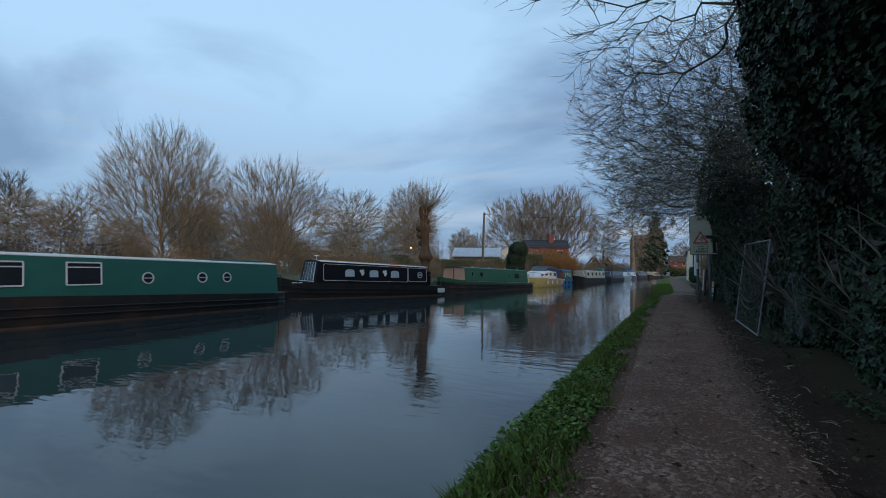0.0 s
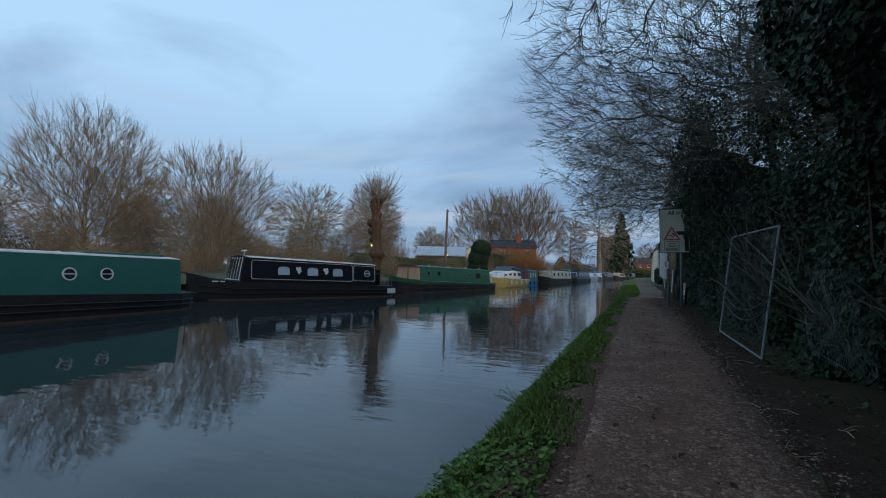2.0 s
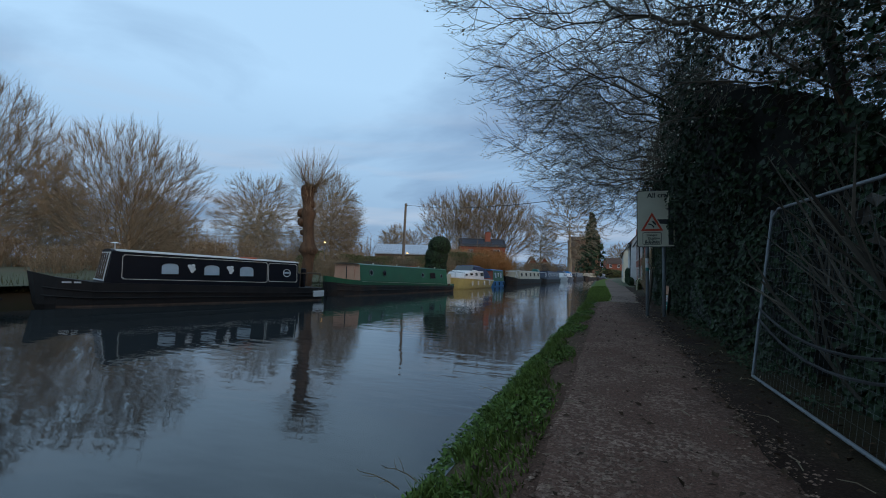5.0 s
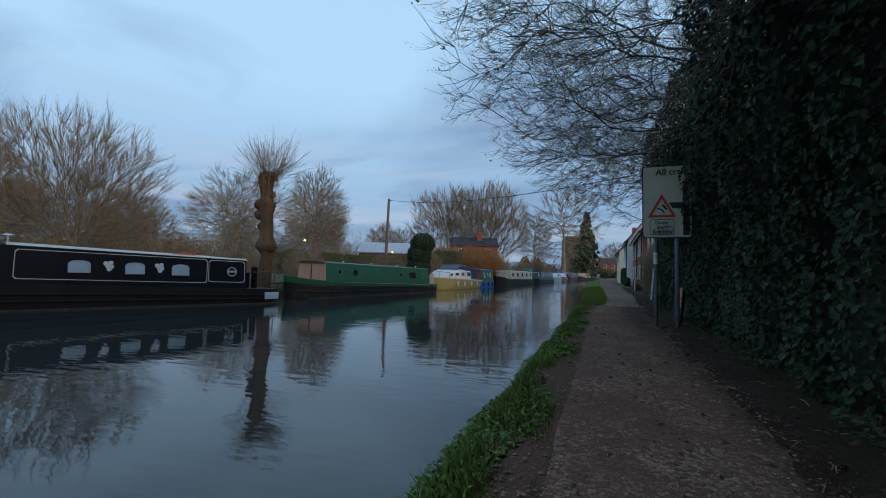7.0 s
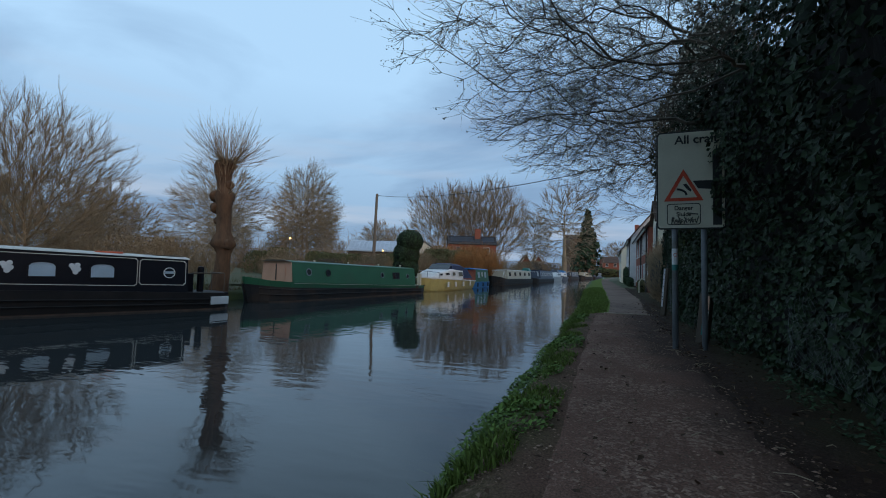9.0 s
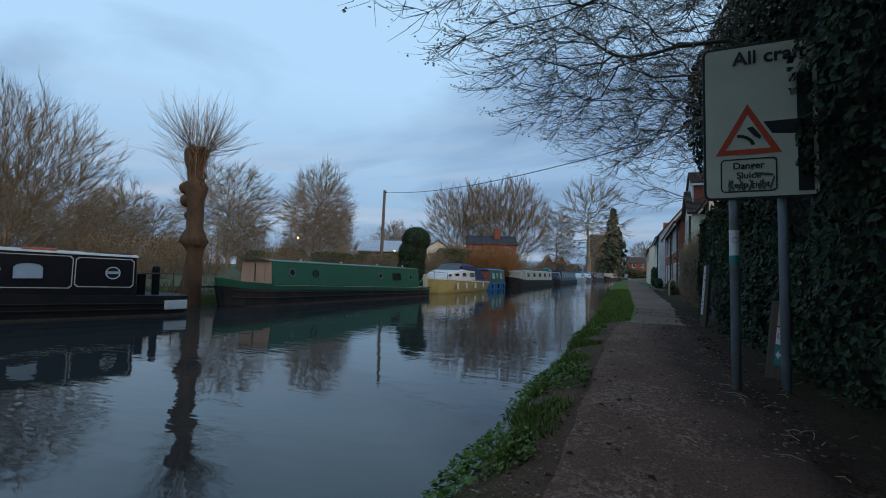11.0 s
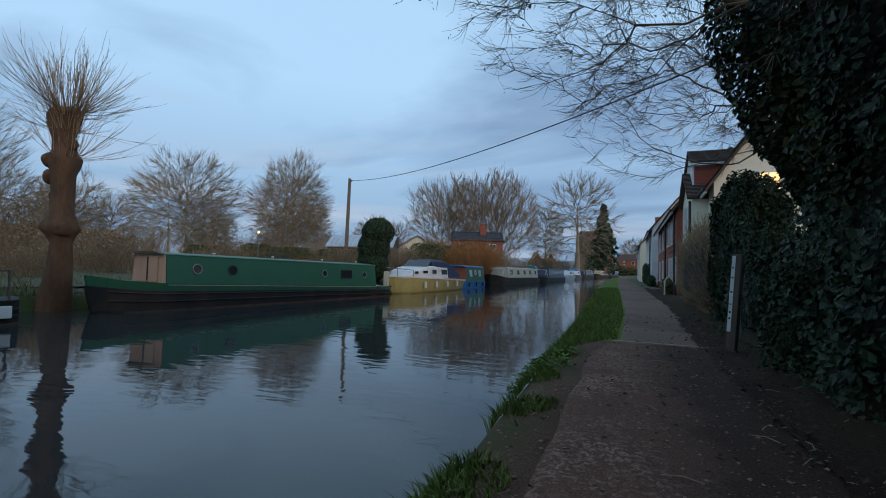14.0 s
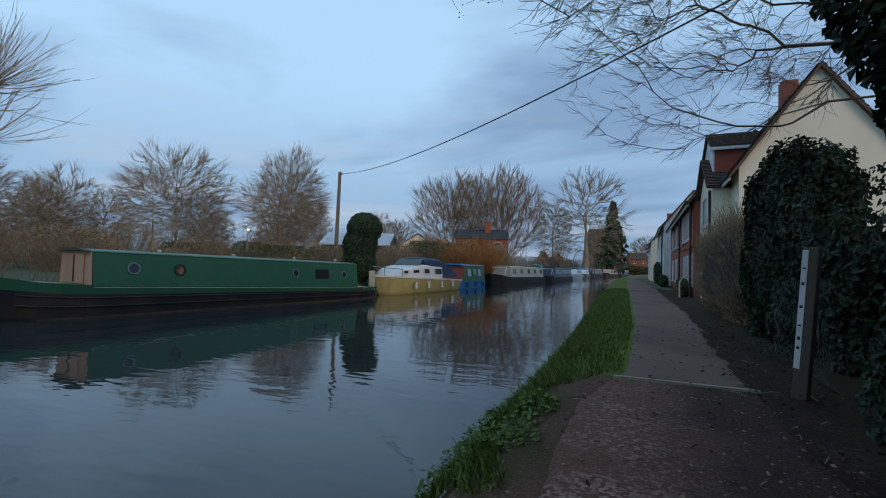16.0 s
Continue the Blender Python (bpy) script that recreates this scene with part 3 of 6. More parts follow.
def crown_mesh(nr, spine, targets, thin, foot, twigs, twig_len, lift, reach=0.5, bend=0.16, power=2.45, jitter=0.3):
    """The crown as vertices and faces, and the tips of its twigs."""
    pos, par = grow_crown(nr, spine, targets, reach, bend)
    n, m = len(pos), len(spine)
    load = np.zeros(n)
    kids = np.bincount(par[par >= 0], minlength=n)
    load[kids == 0] = 1
    for i in range(n - 1, 0, -1):
        load[par[i]] += load[i]
    rad = thin * np.maximum(load, 1) ** (1 / power)
    rad = np.minimum(rad, foot)
    e = np.arange(m, n)
    big = rad[e] > 0.03
    out = []
    for sel, sides in ((e[big], 7), (e[~big], 4)):
        if len(sel):
            out.append(tapers(pos[par[sel]], pos[sel], np.minimum(rad[par[sel]], rad[sel] * 1.35), rad[sel], sides))
    src = np.repeat(e[load[e] <= 6], twigs)
    d = pos[src] - pos[m - 1]
    d /= np.linalg.norm(d, axis=1)[:, None] + 1e-9
    along = pos[src] - pos[par[src]]
    along /= np.linalg.norm(along, axis=1)[:, None] + 1e-9
    d = d * 0.7 + along * 0.9 + nr.normal(size=d.shape) * jitter
    d /= np.linalg.norm(d, axis=1)[:, None]
    ln = (twig_len * (0.5 + nr.random(len(src))))[:, None]
    p = pos[src]
    k1 = p + d * ln * 0.55
    k2 = k1 + d * ln * 0.45 + np.array([0, 0, lift]) * ln + nr.normal(size=d.shape) * ln * 0.08
    t = np.full(len(src), thin)
    out.append(tapers(p, k1, t, t * 0.8, 3))
    out.append(tapers(k1, k2, t * 0.8, t * 0.45, 3))
    verts, faces, base = [], [], 0
    for v, f in out:
        verts += v.tolist()
        faces += (f + base).tolist()
        base += len(v)
    return verts, faces, k2


def blob_points(nr, n, centre, half, shell=0.45):
    d = nr.normal(size=(n, 3))
    d /= np.linalg.norm(d, axis=1)[:, None]
    lump = np.array([noise.noise(Vector(q * 2.2) + Vector(centre)) for q in d])
    return np.asarray(centre, float) + d * np.asarray(half, float) * (nr.random(n) ** shell * (0.97 + 0.14 * lump))[:, None]


def bare_tree(name, label, x, y, z, height, trunk_h, half_w, seed, twig, n=800, thin=0.011, reach=0.7, r=None, bark=None, egg=0.0, stems=1):
    """A leafless tree with a domed crown of fine twigs; egg narrows the crown upwards, stems splits the foot."""
    nr = np.random.default_rng(seed)
    root = thing(name, label, "tree", pose(x, y, z))
    r = r or height * 0.016
    base = max(0.3, trunk_h * 0.75)
    t = Wood()
    if stems == 1:
        t.tube([Vector((0, 0, -0.4)), Vector((0, 0, 0.15)), Vector((0.04, 0.02, trunk_h * 0.6)), Vector((0, 0, trunk_h))], [r * 1.5, r * 1.15, r, r * 0.85], 9)
    else:
        for k in range(stems):
            a = 6.283 * k / stems
            t.tube([Vector((0.2 * math.cos(a), 0.2 * math.sin(a), -0.4)), Vector((0.12 * math.cos(a), 0.12 * math.sin(a), trunk_h * 0.5)), Vector((0, 0, trunk_h))], [r * 0.9, r * 0.7, r * 0.6], 7)
    raw("trunk", t.v, t.f, bark or twig, root, smooth=True)
    pts = blob_points(nr, n, (0, 0, (height + base) / 2), (half_w, half_w, (height - base) / 2))
    k = np.clip((pts[:, 2] - base) / (height - base), 0, 1)
    pts[:, :2] *= (1 - egg * k)[:, None]
    pts = pts[(pts[:, 2] > base + 0.1 * height * np.hypot(pts[:, 0], pts[:, 1]) / half_w)]
    spine = np.array([(0.04 * math.sin(q * 5), 0.03 * math.cos(q * 4), trunk_h * 0.6 + (height * 0.62 - trunk_h * 0.6) * q) for q in np.linspace(0, 1, 7)])
    if stems > 1:
        spine = np.array([(0, 0, trunk_h * q) for q in (0.5, 0.8, 1.0)])
    v, f, tips = crown_mesh(nr, spine, pts, thin * 0.66, r * 0.8, 4, height * 0.075, 0.08, reach, 0.09, 2.3, 0.24)
    if stems == 1:
        b, c = spine[:-1], spine[1:]
        q = np.linspace(1, 0.15, 7) * r * 0.8
        v2, f2 = tapers(b, c, q[:-1], q[1:], 7)
        f += (f2 + len(v)).tolist()
        v += v2.tolist()
    raw("crown", v, f, twig, root)
    return root


def leaves(name, pos, nrm, size, rng, material, parent=None, label="", fold=0.25, long=1.3):
    """Many folded leaves, one four-cornered blade with a midrib each."""
    n = len(pos)
    pos, nrm = np.asarray(pos, float), np.asarray(nrm, float)
    nrm /= np.linalg.norm(nrm, axis=1)[:, None] + 1e-9
    t = rng.normal(size=(n, 3))
    t -= (t * nrm).sum(1)[:, None] * nrm
    t /= np.linalg.norm(t, axis=1)[:, None] + 1e-9
    b = np.cross(nrm, t)
    s = (size * (0.6 + 0.8 * rng.random(n)))[:, None]
    base, tip = pos - t * s * 0.5 * long, pos + t * s * 0.5 * long
    mid = pos - t * s * 0.12 * long
    l, r_ = mid + b * s * 0.5 + nrm * s * fold, mid - b * s * 0.5 + nrm * s * fold
    v = np.stack([base, r_, tip, l], 1).reshape(-1, 3)
    i = np.arange(n) * 4
    f = np.concatenate([np.stack([i, i + 1, i + 2], 1), np.stack([i, i + 2, i + 3], 1)])
    return raw(name, v.tolist(), f.tolist(), material, parent, label)


# ---- the ivied hedge and its trees ----
def hedge_face(y):
    return 1.95 + 0.22 * noise.noise(Vector((y * 0.35, 0, 7))) - (0.28 if 12.6 < y < 26 else 0)


def hedge_top(y):
    return lerp(y, [(-6, 9.4), (4, 9.2), (7.5, 8.6), (8.8, 6.0), (12.6, 5.6), (13.6, 5.6), (18, 6.0), (22, 6.6), (24.2, 6.6), (25.0, 2.3), (27.0, 1.9), (28.8, 2.2), (29.5, 2.9), (32, 2.6)]) + 0.5 * noise.noise(Vector((y * 0.6, 3, 0)))


def hedge_lean(y, z):
    """How far the ivied trees lean out over the path at a height."""
    return lerp(y, [(-6, 0.6), (4, 0.75), (6, 0.95), (8.0, 0.95), (8.9, 0.3), (13.5, 0.3), (14.4, 0.8), (16.4, 0.75), (17.6, 0.45), (19, 0.35), (25, 0.45), (27, 0.1)]) * max(0, min(1, (z - 2.3) / 1.6))


def build_hedge():
    rng = np.random.default_rng(4)
    root = thing("ivy_hedge", "tall dark hedge smothered in glossy ivy", "hedge", pose(0, 0, 0), kind="stuff")
    rows = [i * 0.5 - 6 for i in range(76)]

    # Closed sheet behind the leaves, coloured near-black as inner shade; blocks the sky.
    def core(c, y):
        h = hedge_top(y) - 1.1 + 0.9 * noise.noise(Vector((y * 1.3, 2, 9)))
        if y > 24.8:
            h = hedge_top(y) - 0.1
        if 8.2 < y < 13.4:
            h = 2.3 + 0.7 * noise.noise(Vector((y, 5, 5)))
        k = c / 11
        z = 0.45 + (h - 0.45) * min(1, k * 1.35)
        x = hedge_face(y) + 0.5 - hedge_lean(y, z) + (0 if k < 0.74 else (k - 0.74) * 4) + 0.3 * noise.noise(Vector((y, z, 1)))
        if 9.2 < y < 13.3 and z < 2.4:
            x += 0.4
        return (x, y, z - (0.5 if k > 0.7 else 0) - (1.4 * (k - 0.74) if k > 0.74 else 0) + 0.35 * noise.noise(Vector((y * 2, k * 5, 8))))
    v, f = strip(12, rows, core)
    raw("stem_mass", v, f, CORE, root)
    n = 170000
    y = -3 + 35 * rng.random(n) ** 0.9
    y[:75000] = -1 + 13 * rng.random(75000)
    u = rng.random(n)
    pos, nrm = np.zeros((n, 3)), np.zeros((n, 3))
    keep = np.ones(n, bool)
    for i in range(n):
        h = hedge_top(y[i])
        z = 0.42 + (h - 0.3) * u[i]
        den = noise.noise(Vector((y[i] * 0.9, z * 0.9, 11)))
        lump = 0.35 * noise.noise(Vector((y[i] * 1.1, z * 1.1, 5))) + 0.12 * noise.noise(Vector((y[i] * 3.5, z * 3.5, 5)))
        over = -hedge_lean(y[i], z)
        x = hedge_face(y[i]) + 0.12 + over - lump + 0.3 * rng.random() ** 2
        if z > 0.8 * h:
            x += (z / h - 0.8) * 6 * rng.random()
            z += (1.3 if y[i] < 24 else 0.25) * rng.random() ** 3
        if z < 0.75:
            x += 0.05
        if 9.2 < y[i] < 13.3 and z < 2.45:
            x = max(x, 2.0)
            keep[i] = rng.random() < 0.75
        if 26.9 < y[i] < 29.0 and z < 1.6:
            x = max(x, 2.05)
        if 8.0 < y[i] < 13.6 and z > 2.8:
            keep[i] &= den > 0.06 or rng.random() < 0.14
            x += 0.9 * rng.random()
        if den < -0.28 and z > 1.0:
            keep[i] &= rng.random() < 0.25
        pos[i] = (x, y[i], z)
        nrm[i] = (-1.1 + rng.normal() * 0.5, rng.normal() * 0.6 - 0.2, 0.35 + rng.normal() * 0.5)
    leaves("ivy_leaves", pos[keep], nrm[keep], 0.06, rng, IVY, root, "", 0.14)
    return root


build_hedge()


def overhang_tree(label, foot, top, crowns, n, seed, blossom=0.0, twig=None):
    """A tree in the hedge with its crown over the path and the water; crowns: centre and half sizes from the foot."""
    nr = np.random.default_rng(seed)
    root = thing("towpath_tree", label, "tree", pose(*foot), group="bare trees in the hedge")
    r = 0.12
    t = Wood()
    top = Vector(top)
    pts = [Vector((0, 0, -0.4)), Vector((-0.05, 0.05, 1.2)), top * 0.55 + Vector((0.12, 0, 0)), top]
    t.tube(pts, [r * 1.3, r, r * 0.8, r * 0.45], 8)
    raw("trunk", t.v, t.f, DARKBARK, root, smooth=True)
    targets = np.concatenate([blob_points(nr, int(n * w), c, h, 0.5) for c, h, w in crowns])
    spine = np.array([pts[2].lerp(top, q)[:] for q in np.linspace(0, 1, 5)])
    v, f, tips = crown_mesh(nr, spine, targets, 0.0032, r * 0.6, 4, 0.32, 0.2, 0.45, 0.2, 2.05, 0.45)
    raw("crown", v, f, twig or DARKTWIG, root)
    if blossom:
        tips = np.concatenate([tips, targets])
        tips = np.repeat(tips[nr.random(len(tips)) < blossom], 2, 0)
        leaves("bud_haze", tips + nr.normal(size=tips.shape) * 0.03, nr.normal(size=tips.shape), 0.026, nr, BLOSSOM, root, "pale opening buds", 0.3, 1.2)
    return root


overhang_tree("bare tree reaching over the towpath, limbs ivied", (2.9, 6.5, 0.5), (-0.6, 0.4, 5.2), [((-3.2, -1.9, 4.5), (1.6, 1.6, 1.1), 0.22), ((-3.1, 2.1, 4.5), (1.6, 1.7, 1.1), 0.22), ((-0.8, 1.5, 5.4), (2.0, 2.6, 1.8), 0.56)], 480, 11)
overhang_tree("bare tree with a dense haze of twigs", (2.7, 13.0, 0.5), (-0.4, 0.6, 5.0), [((-2.4, 1.0, 5.2), (2.9, 3.2, 2.5), 0.6), ((-0.6, 0.4, 5.4), (2.0, 3.0, 2.6), 0.4)], 1700, 12, 0.3)
overhang_tree("bare tree with pale opening buds", (2.6, 18.5, 0.5), (-0.4, 0.5, 5.2), [((-2.9, 0.2, 5.0), (3.0, 2.8, 2.3), 0.7), ((-0.6, 1.0, 5.6), (1.8, 2.2, 2.0), 0.3)], 950, 13, 0.6)
overhang_tree("bare tree with pale opening buds beside the sign", (2.8, 21.3, 0.5), (-0.4, 0.4, 5.0), [((-2.9, 0.6, 4.9), (2.7, 2.4, 2.3), 0.7), ((-0.5, 0.6, 5.4), (1.6, 2.0, 1.9), 0.3)], 800, 16, 0.6)
overhang_tree("bare tree with pale opening buds above the sign", (2.7, 24.5, 0.5), (-0.4, 0.4, 5.2), [((-2.5, 0.8, 5.0), (2.6, 2.8, 2.0), 0.7), ((-0.5, 0.8, 5.6), (1.6, 2.0, 1.8), 0.3)], 750, 14, 0.2)
overhang_tree("bare tree drooping over the towpath", (3.6, 29.5, 0.5), (-0.9, -0.3, 5.0), [((-2.7, 0.2, 4.9), (2.6, 2.4, 2.1), 0.75), ((-0.9, 0.0, 5.2), (1.8, 1.8, 2.0), 0.25)], 520, 15)

for k_, (x_, y_) in enumerate(((4.6, 3.5), (4.4, 9.6), (5.0, 12.2), (5.6, 16.5))):
    bare_tree("hedge_tree", "bare tree standing behind the ivy hedge", x_, y_, 0.5, 8.5, 1.6, 3.2, 80 + k_, DARKTWIG, 1300, 0.007, r=0.12)


# ---- trees of the far bank ----
bare_tree("willow_tree", "bare many-stemmed willow standing behind the boats", -38.4, 24, 0.8, 12.6, 1.0, 5.3, 21, TWIG, 1500, 0.0105, 0.75, stems=5)
bare_tree("willow_tree", "bare spreading willow behind the black boat", -31, 29, 0.8, 10.2, 1.0, 5.2, 22, TWIG, 1500, 0.0095, 0.75, stems=5)
bare_tree("round_tree", "bare round-headed tree on the meadow", -42, 53.5, 0.8, 12.0, 2.0, 5.7, 23, TWIGPALE, 1200, 0.014, 0.6)
bare_tree("oval_tree", "bare tall oval tree on the meadow", -43, 71, 0.8, 16.2, 2.4, 5.6, 24, TWIGPALE, 1200, 0.017, 0.6, egg=0.3)
bare_tree("large_tree", "broad bare tree behind the brick house", -34, 107, 0.8, 19.5, 3.0, 8.5, 25, TWIG, 1200, 0.026, 0.65, stems=4)
bare_tree("large_tree", "broad bare tree behind the brick house", -25, 110, 0.8, 20.5, 3.0, 9.0, 26, TWIG, 1300, 0.026, 0.65, stems=4)
bare_tree("ash_tree", "tall bare ash with a forked trunk", -9.6, 116, 0.8, 21.0, 4.0, 7.8, 27, TWIGPALE, 420, 0.034, 0.5, r=0.55)


# ---- boats ----
def hull_mesh(L, hb, gun, zlo, bow, stern, cut0=-0.5):
    """Hull side from cut0 up to the gunwale; gun: (u, z) sheer; bow, stern: lengths of taper."""
    rings = []
    us = [0, 0.12, 0.35, 0.7, 1.1, 1.6, bow] + [bow + (L - stern - bow) * k / 8 for k in range(1, 9)] + [L - stern * 0.5, L - stern * 0.2, L]
    for u in us:
        if u < bow:
            w = hb * (1 - (1 - u / bow) ** 2.2) ** 0.75 + 0.06
            w = min(w, hb)
        elif u > L - stern:
            k = (u - (L - stern)) / stern
            w = hb * math.sqrt(max(0.12, 1 - 0.75 * k * k))
        else:
            w = hb
        g = lerp(u, gun)
        rake = 0.35 * max(0, 1 - u / 0.7)
        rings.append([(u + rake * 1.2, -w * 0.86, cut0), (u + rake * 0.5, -w * 0.95, zlo), (u, -w, g), (u, -w + 0.07, g), (u, w - 0.07, g), (u, w, g), (u + rake * 0.5, w * 0.95, zlo), (u + rake * 1.2, w * 0.86, cut0)])
    return loft(rings, True, True), us


def cabin_mesh(u0, u1, hw0, hw1, z0a, z0b, z1a, z1b, rake0=0.0, rake1=0.0, n=10):
    rings = []
    for k in range(n + 1):
        s = k / n
        u = u0 + (u1 - u0) * s
        zb, zt = z0a + (z0b - z0a) * s, z1a + (z1b - z1a) * s
        ut = u + (rake0 if k == 0 else 0) - (rake1 if k == n else 0)
        rings.append([(u, -hw0, zb), (ut, -hw1, zt - 0.03), (ut, -hw1 + 0.05, zt), (ut, -hw1 * 0.5, zt + 0.05), (ut, 0, zt + 0.065), (ut, hw1 * 0.5, zt + 0.05), (ut, hw1 - 0.05, zt), (ut, hw1, zt - 0.03), (u, hw0, zb)])
    return loft(rings, True, True)


def side_pose(u, z, hw0, hw1, zb, zt, proud=0.004):
    """A pose on the near side of a cabin, local x along the boat and z up the leaning side, y outward being negative."""
    k = (z - zb) / (zt - zb)
    w = hw0 + (hw1 - hw0) * k
    return Matrix.Translation((u, -w - proud, z)) @ Matrix.Rotation(-math.atan2(hw0 - hw1, zt - zb), 4, "X")


def on_side(name, bm, material, parent, m, label=""):
    bm.transform(m)
    return part(name, bm, material, parent, label)


def porthole(parent, m, r, frame_mat=WHITE, pane=GLASS, bar=True):
    o, i = ring_frame(r, r, 0.035, 24)
    ring = on_side("porthole", frame_mesh(o, i, 0.03), frame_mat, parent, m, "round porthole")
    on_side("pane", prism(i, -0.008), pane, ring, m)
    if bar:
        on_side("bar", boxed(-r + 0.03, r - 0.03, -0.022, -0.008, -0.012, 0.012), frame_mat, ring, m)


def window_rect(parent, m, hx, hz, frame_mat=WHITE, pane=GLASS, transom=None, rad=0.04, blind=False):
    o, i = rrect(hx, hz, rad), rrect(hx - 0.035, hz - 0.035, max(rad - 0.02, 0.01))
    ring = on_side("boat_window", frame_mesh(o, i, 0.03), frame_mat, parent, m, "framed cabin window")
    on_side("pane", prism(i, -0.008), pane, ring, m)
    if transom is not None:
        on_side("transom", boxed(-hx + 0.03, hx - 0.03, -0.024, -0.008, transom - 0.014, transom + 0.014), frame_mat, ring, m)


def line_panel(name, parent, m, hx, hz, t=0.022, notch=0.06):
    """A painted coachline rectangle with notched corners."""
    def outl(hx, hz, n):
        return [(hx - n, hz), (-hx + n, hz), (-hx + n * 0.6, hz - n * 0.6), (-hx, hz - n), (-hx, -hz + n), (-hx + n * 0.6, -hz + n * 0.6), (-hx + n, -hz), (hx - n, -hz), (hx - n * 0.6, -hz + n * 0.6), (hx, -hz + n), (hx, hz - n), (hx - n * 0.6, hz - n * 0.6)]
    return on_side(name, frame_mesh(outl(hx, hz, notch), outl(hx - t, hz - t, notch), 0.006), PALELINE, parent, m)


def hull_parts(root, L, hb, gun, mats, bow=2.2, stern=0.9, strake=0.3):
    upper, lower = mats
    bm, us = hull_mesh(L, hb, gun, 0.10, bow, stern)
    part("hull", bm, upper, root)
    if lower is not upper:
        g2 = [(u, lerp(u, gun) * strake) for u in (0, 1, 2, L * 0.5, L)]
        bm, _ = hull_mesh(L, hb + 0.012, g2, 0.06, bow, stern)
        part("hull_bottom", bm, lower, root, "black bitumen hull below the gunwale")
    for k, z in enumerate((0.62, 0.36)):
        rail = Wood()
        pts = []
        for u in us[2:]:
            w = hb if bow <= u <= L - stern else (min(hb * (1 - (1 - u / bow) ** 2.2) ** 0.75 + 0.06, hb) if u < bow else hb * math.sqrt(max(0.12, 1 - 0.75 * ((u - L + stern) / stern) ** 2)))
            pts.append((u, -w - 0.012, lerp(u, gun) * z))
        rail.tube([Vector(p) for p in pts], [0.022] * len(pts), 6)
        raw("rubbing_strake", rail.v, rail.f, lower, root)
    rust = bmesh.new()
    for a, b in zip(us[3:], us[4:]):
        def w(u):
            return (hb if bow <= u <= L - stern else (min(hb * (1 - (1 - u / bow) ** 2.2) ** 0.75 + 0.06, hb) if u < bow else hb * math.sqrt(max(0.12, 1 - 0.75 * ((u - L + stern) / stern) ** 2)))) * 0.955 + 0.012
        ra, rb = 0.35 * max(0, 1 - a / 0.7) * 0.5, 0.35 * max(0, 1 - b / 0.7) * 0.5
        vs = [rust.verts.new(p) for p in ((a + ra, -w(a), -0.02), (b + rb, -w(b), -0.02), (b + rb, -w(b) - 0.004, 0.05), (a + ra, -w(a) - 0.004, 0.05))]
        rust.faces.new(vs)
    part("waterline_band", rust, RUST, root, "rusty line along the water")


def green_boat_one():
    root = thing("narrowboat", "teal-green narrowboat with round portholes, moored", "boat", pose(-14.55, -4, 0, 0, 0, 90), group="moored boats")
    gun = [(0, 1.15), (1, 0.95), (3, 0.82), (9, 0.78), (17, 0.56), (18, 0.54)]
    hull_parts(root, 18.0, 1.05, gun, (HULLBLACK, HULLBLACK), stern=1.4)
    part("cabin", cabin_mesh(3.5, 17.2, 0.98, 0.86, 0.8, 0.53, 1.85, 1.66), B1GREEN, root)
    part("roof_rail", cabin_mesh(3.5, 17.2, 0.872, 0.87, 1.842, 1.652, 1.858, 1.668), PALELINE, root, "pale edge of the roof")
    part("hatch", boxed(14.6, 16.9, -0.45, 0.45, 1.72, 1.80, 0.02), B1GREEN, root, "sliding steel hatch")
    sp = lambda u, z: side_pose(u, z, 0.98, 0.86, lerp(u, [(3.5, 0.8), (17.2, 0.53)]), lerp(u, [(3.5, 1.85), (17.2, 1.66)]))
    for y, hx in ((4.75, 0.58), (6.6, 0.42)):
        window_rect(root, sp(y + 4, 1.31), hx, 0.31, transom=0.17)
    for y in (8.25, 10.0, 10.93):
        porthole(root, sp(y + 4, 1.18), 0.175)
    t = bmesh.new()
    rod(t, (17.75, -0.5, 0.5), (17.75, -0.5, 1.22), 0.018)
    rod(t, (17.75, -0.5, 1.22), (17.35, -0.55, 1.22), 0.018)
    part("stern_rail", t, HULLBLACK, root)
    part("stern_post", rod(bmesh.new(), (17.75, 0.5, 0.5), (17.75, 0.5, 1.22), 0.018), HULLBLACK, root)
    part("stern_deck", boxed(17.2, 17.95, -0.75, 0.75, 0.5, 0.56, 0.01), HULLBLACK, root)
    part("fender", rod(bmesh.new(), (18.0, -0.2, 0.25), (18.0, 0.2, 0.25), 0.12, n=10), RUBBER, root)
    for k, u in enumerate((5.2, 7.6, 10.1, 13.9)):
        part("roof_vent", rod(rod(bmesh.new(), (u, -0.55, 1.7), (u, -0.55, 1.86 - 0.012 * u + 0.06), 0.03), (u, -0.55, 1.86 - 0.012 * u + 0.05), (u, -0.55, 1.86 - 0.012 * u + 0.09), 0.07, 0.05), WHITE, root)


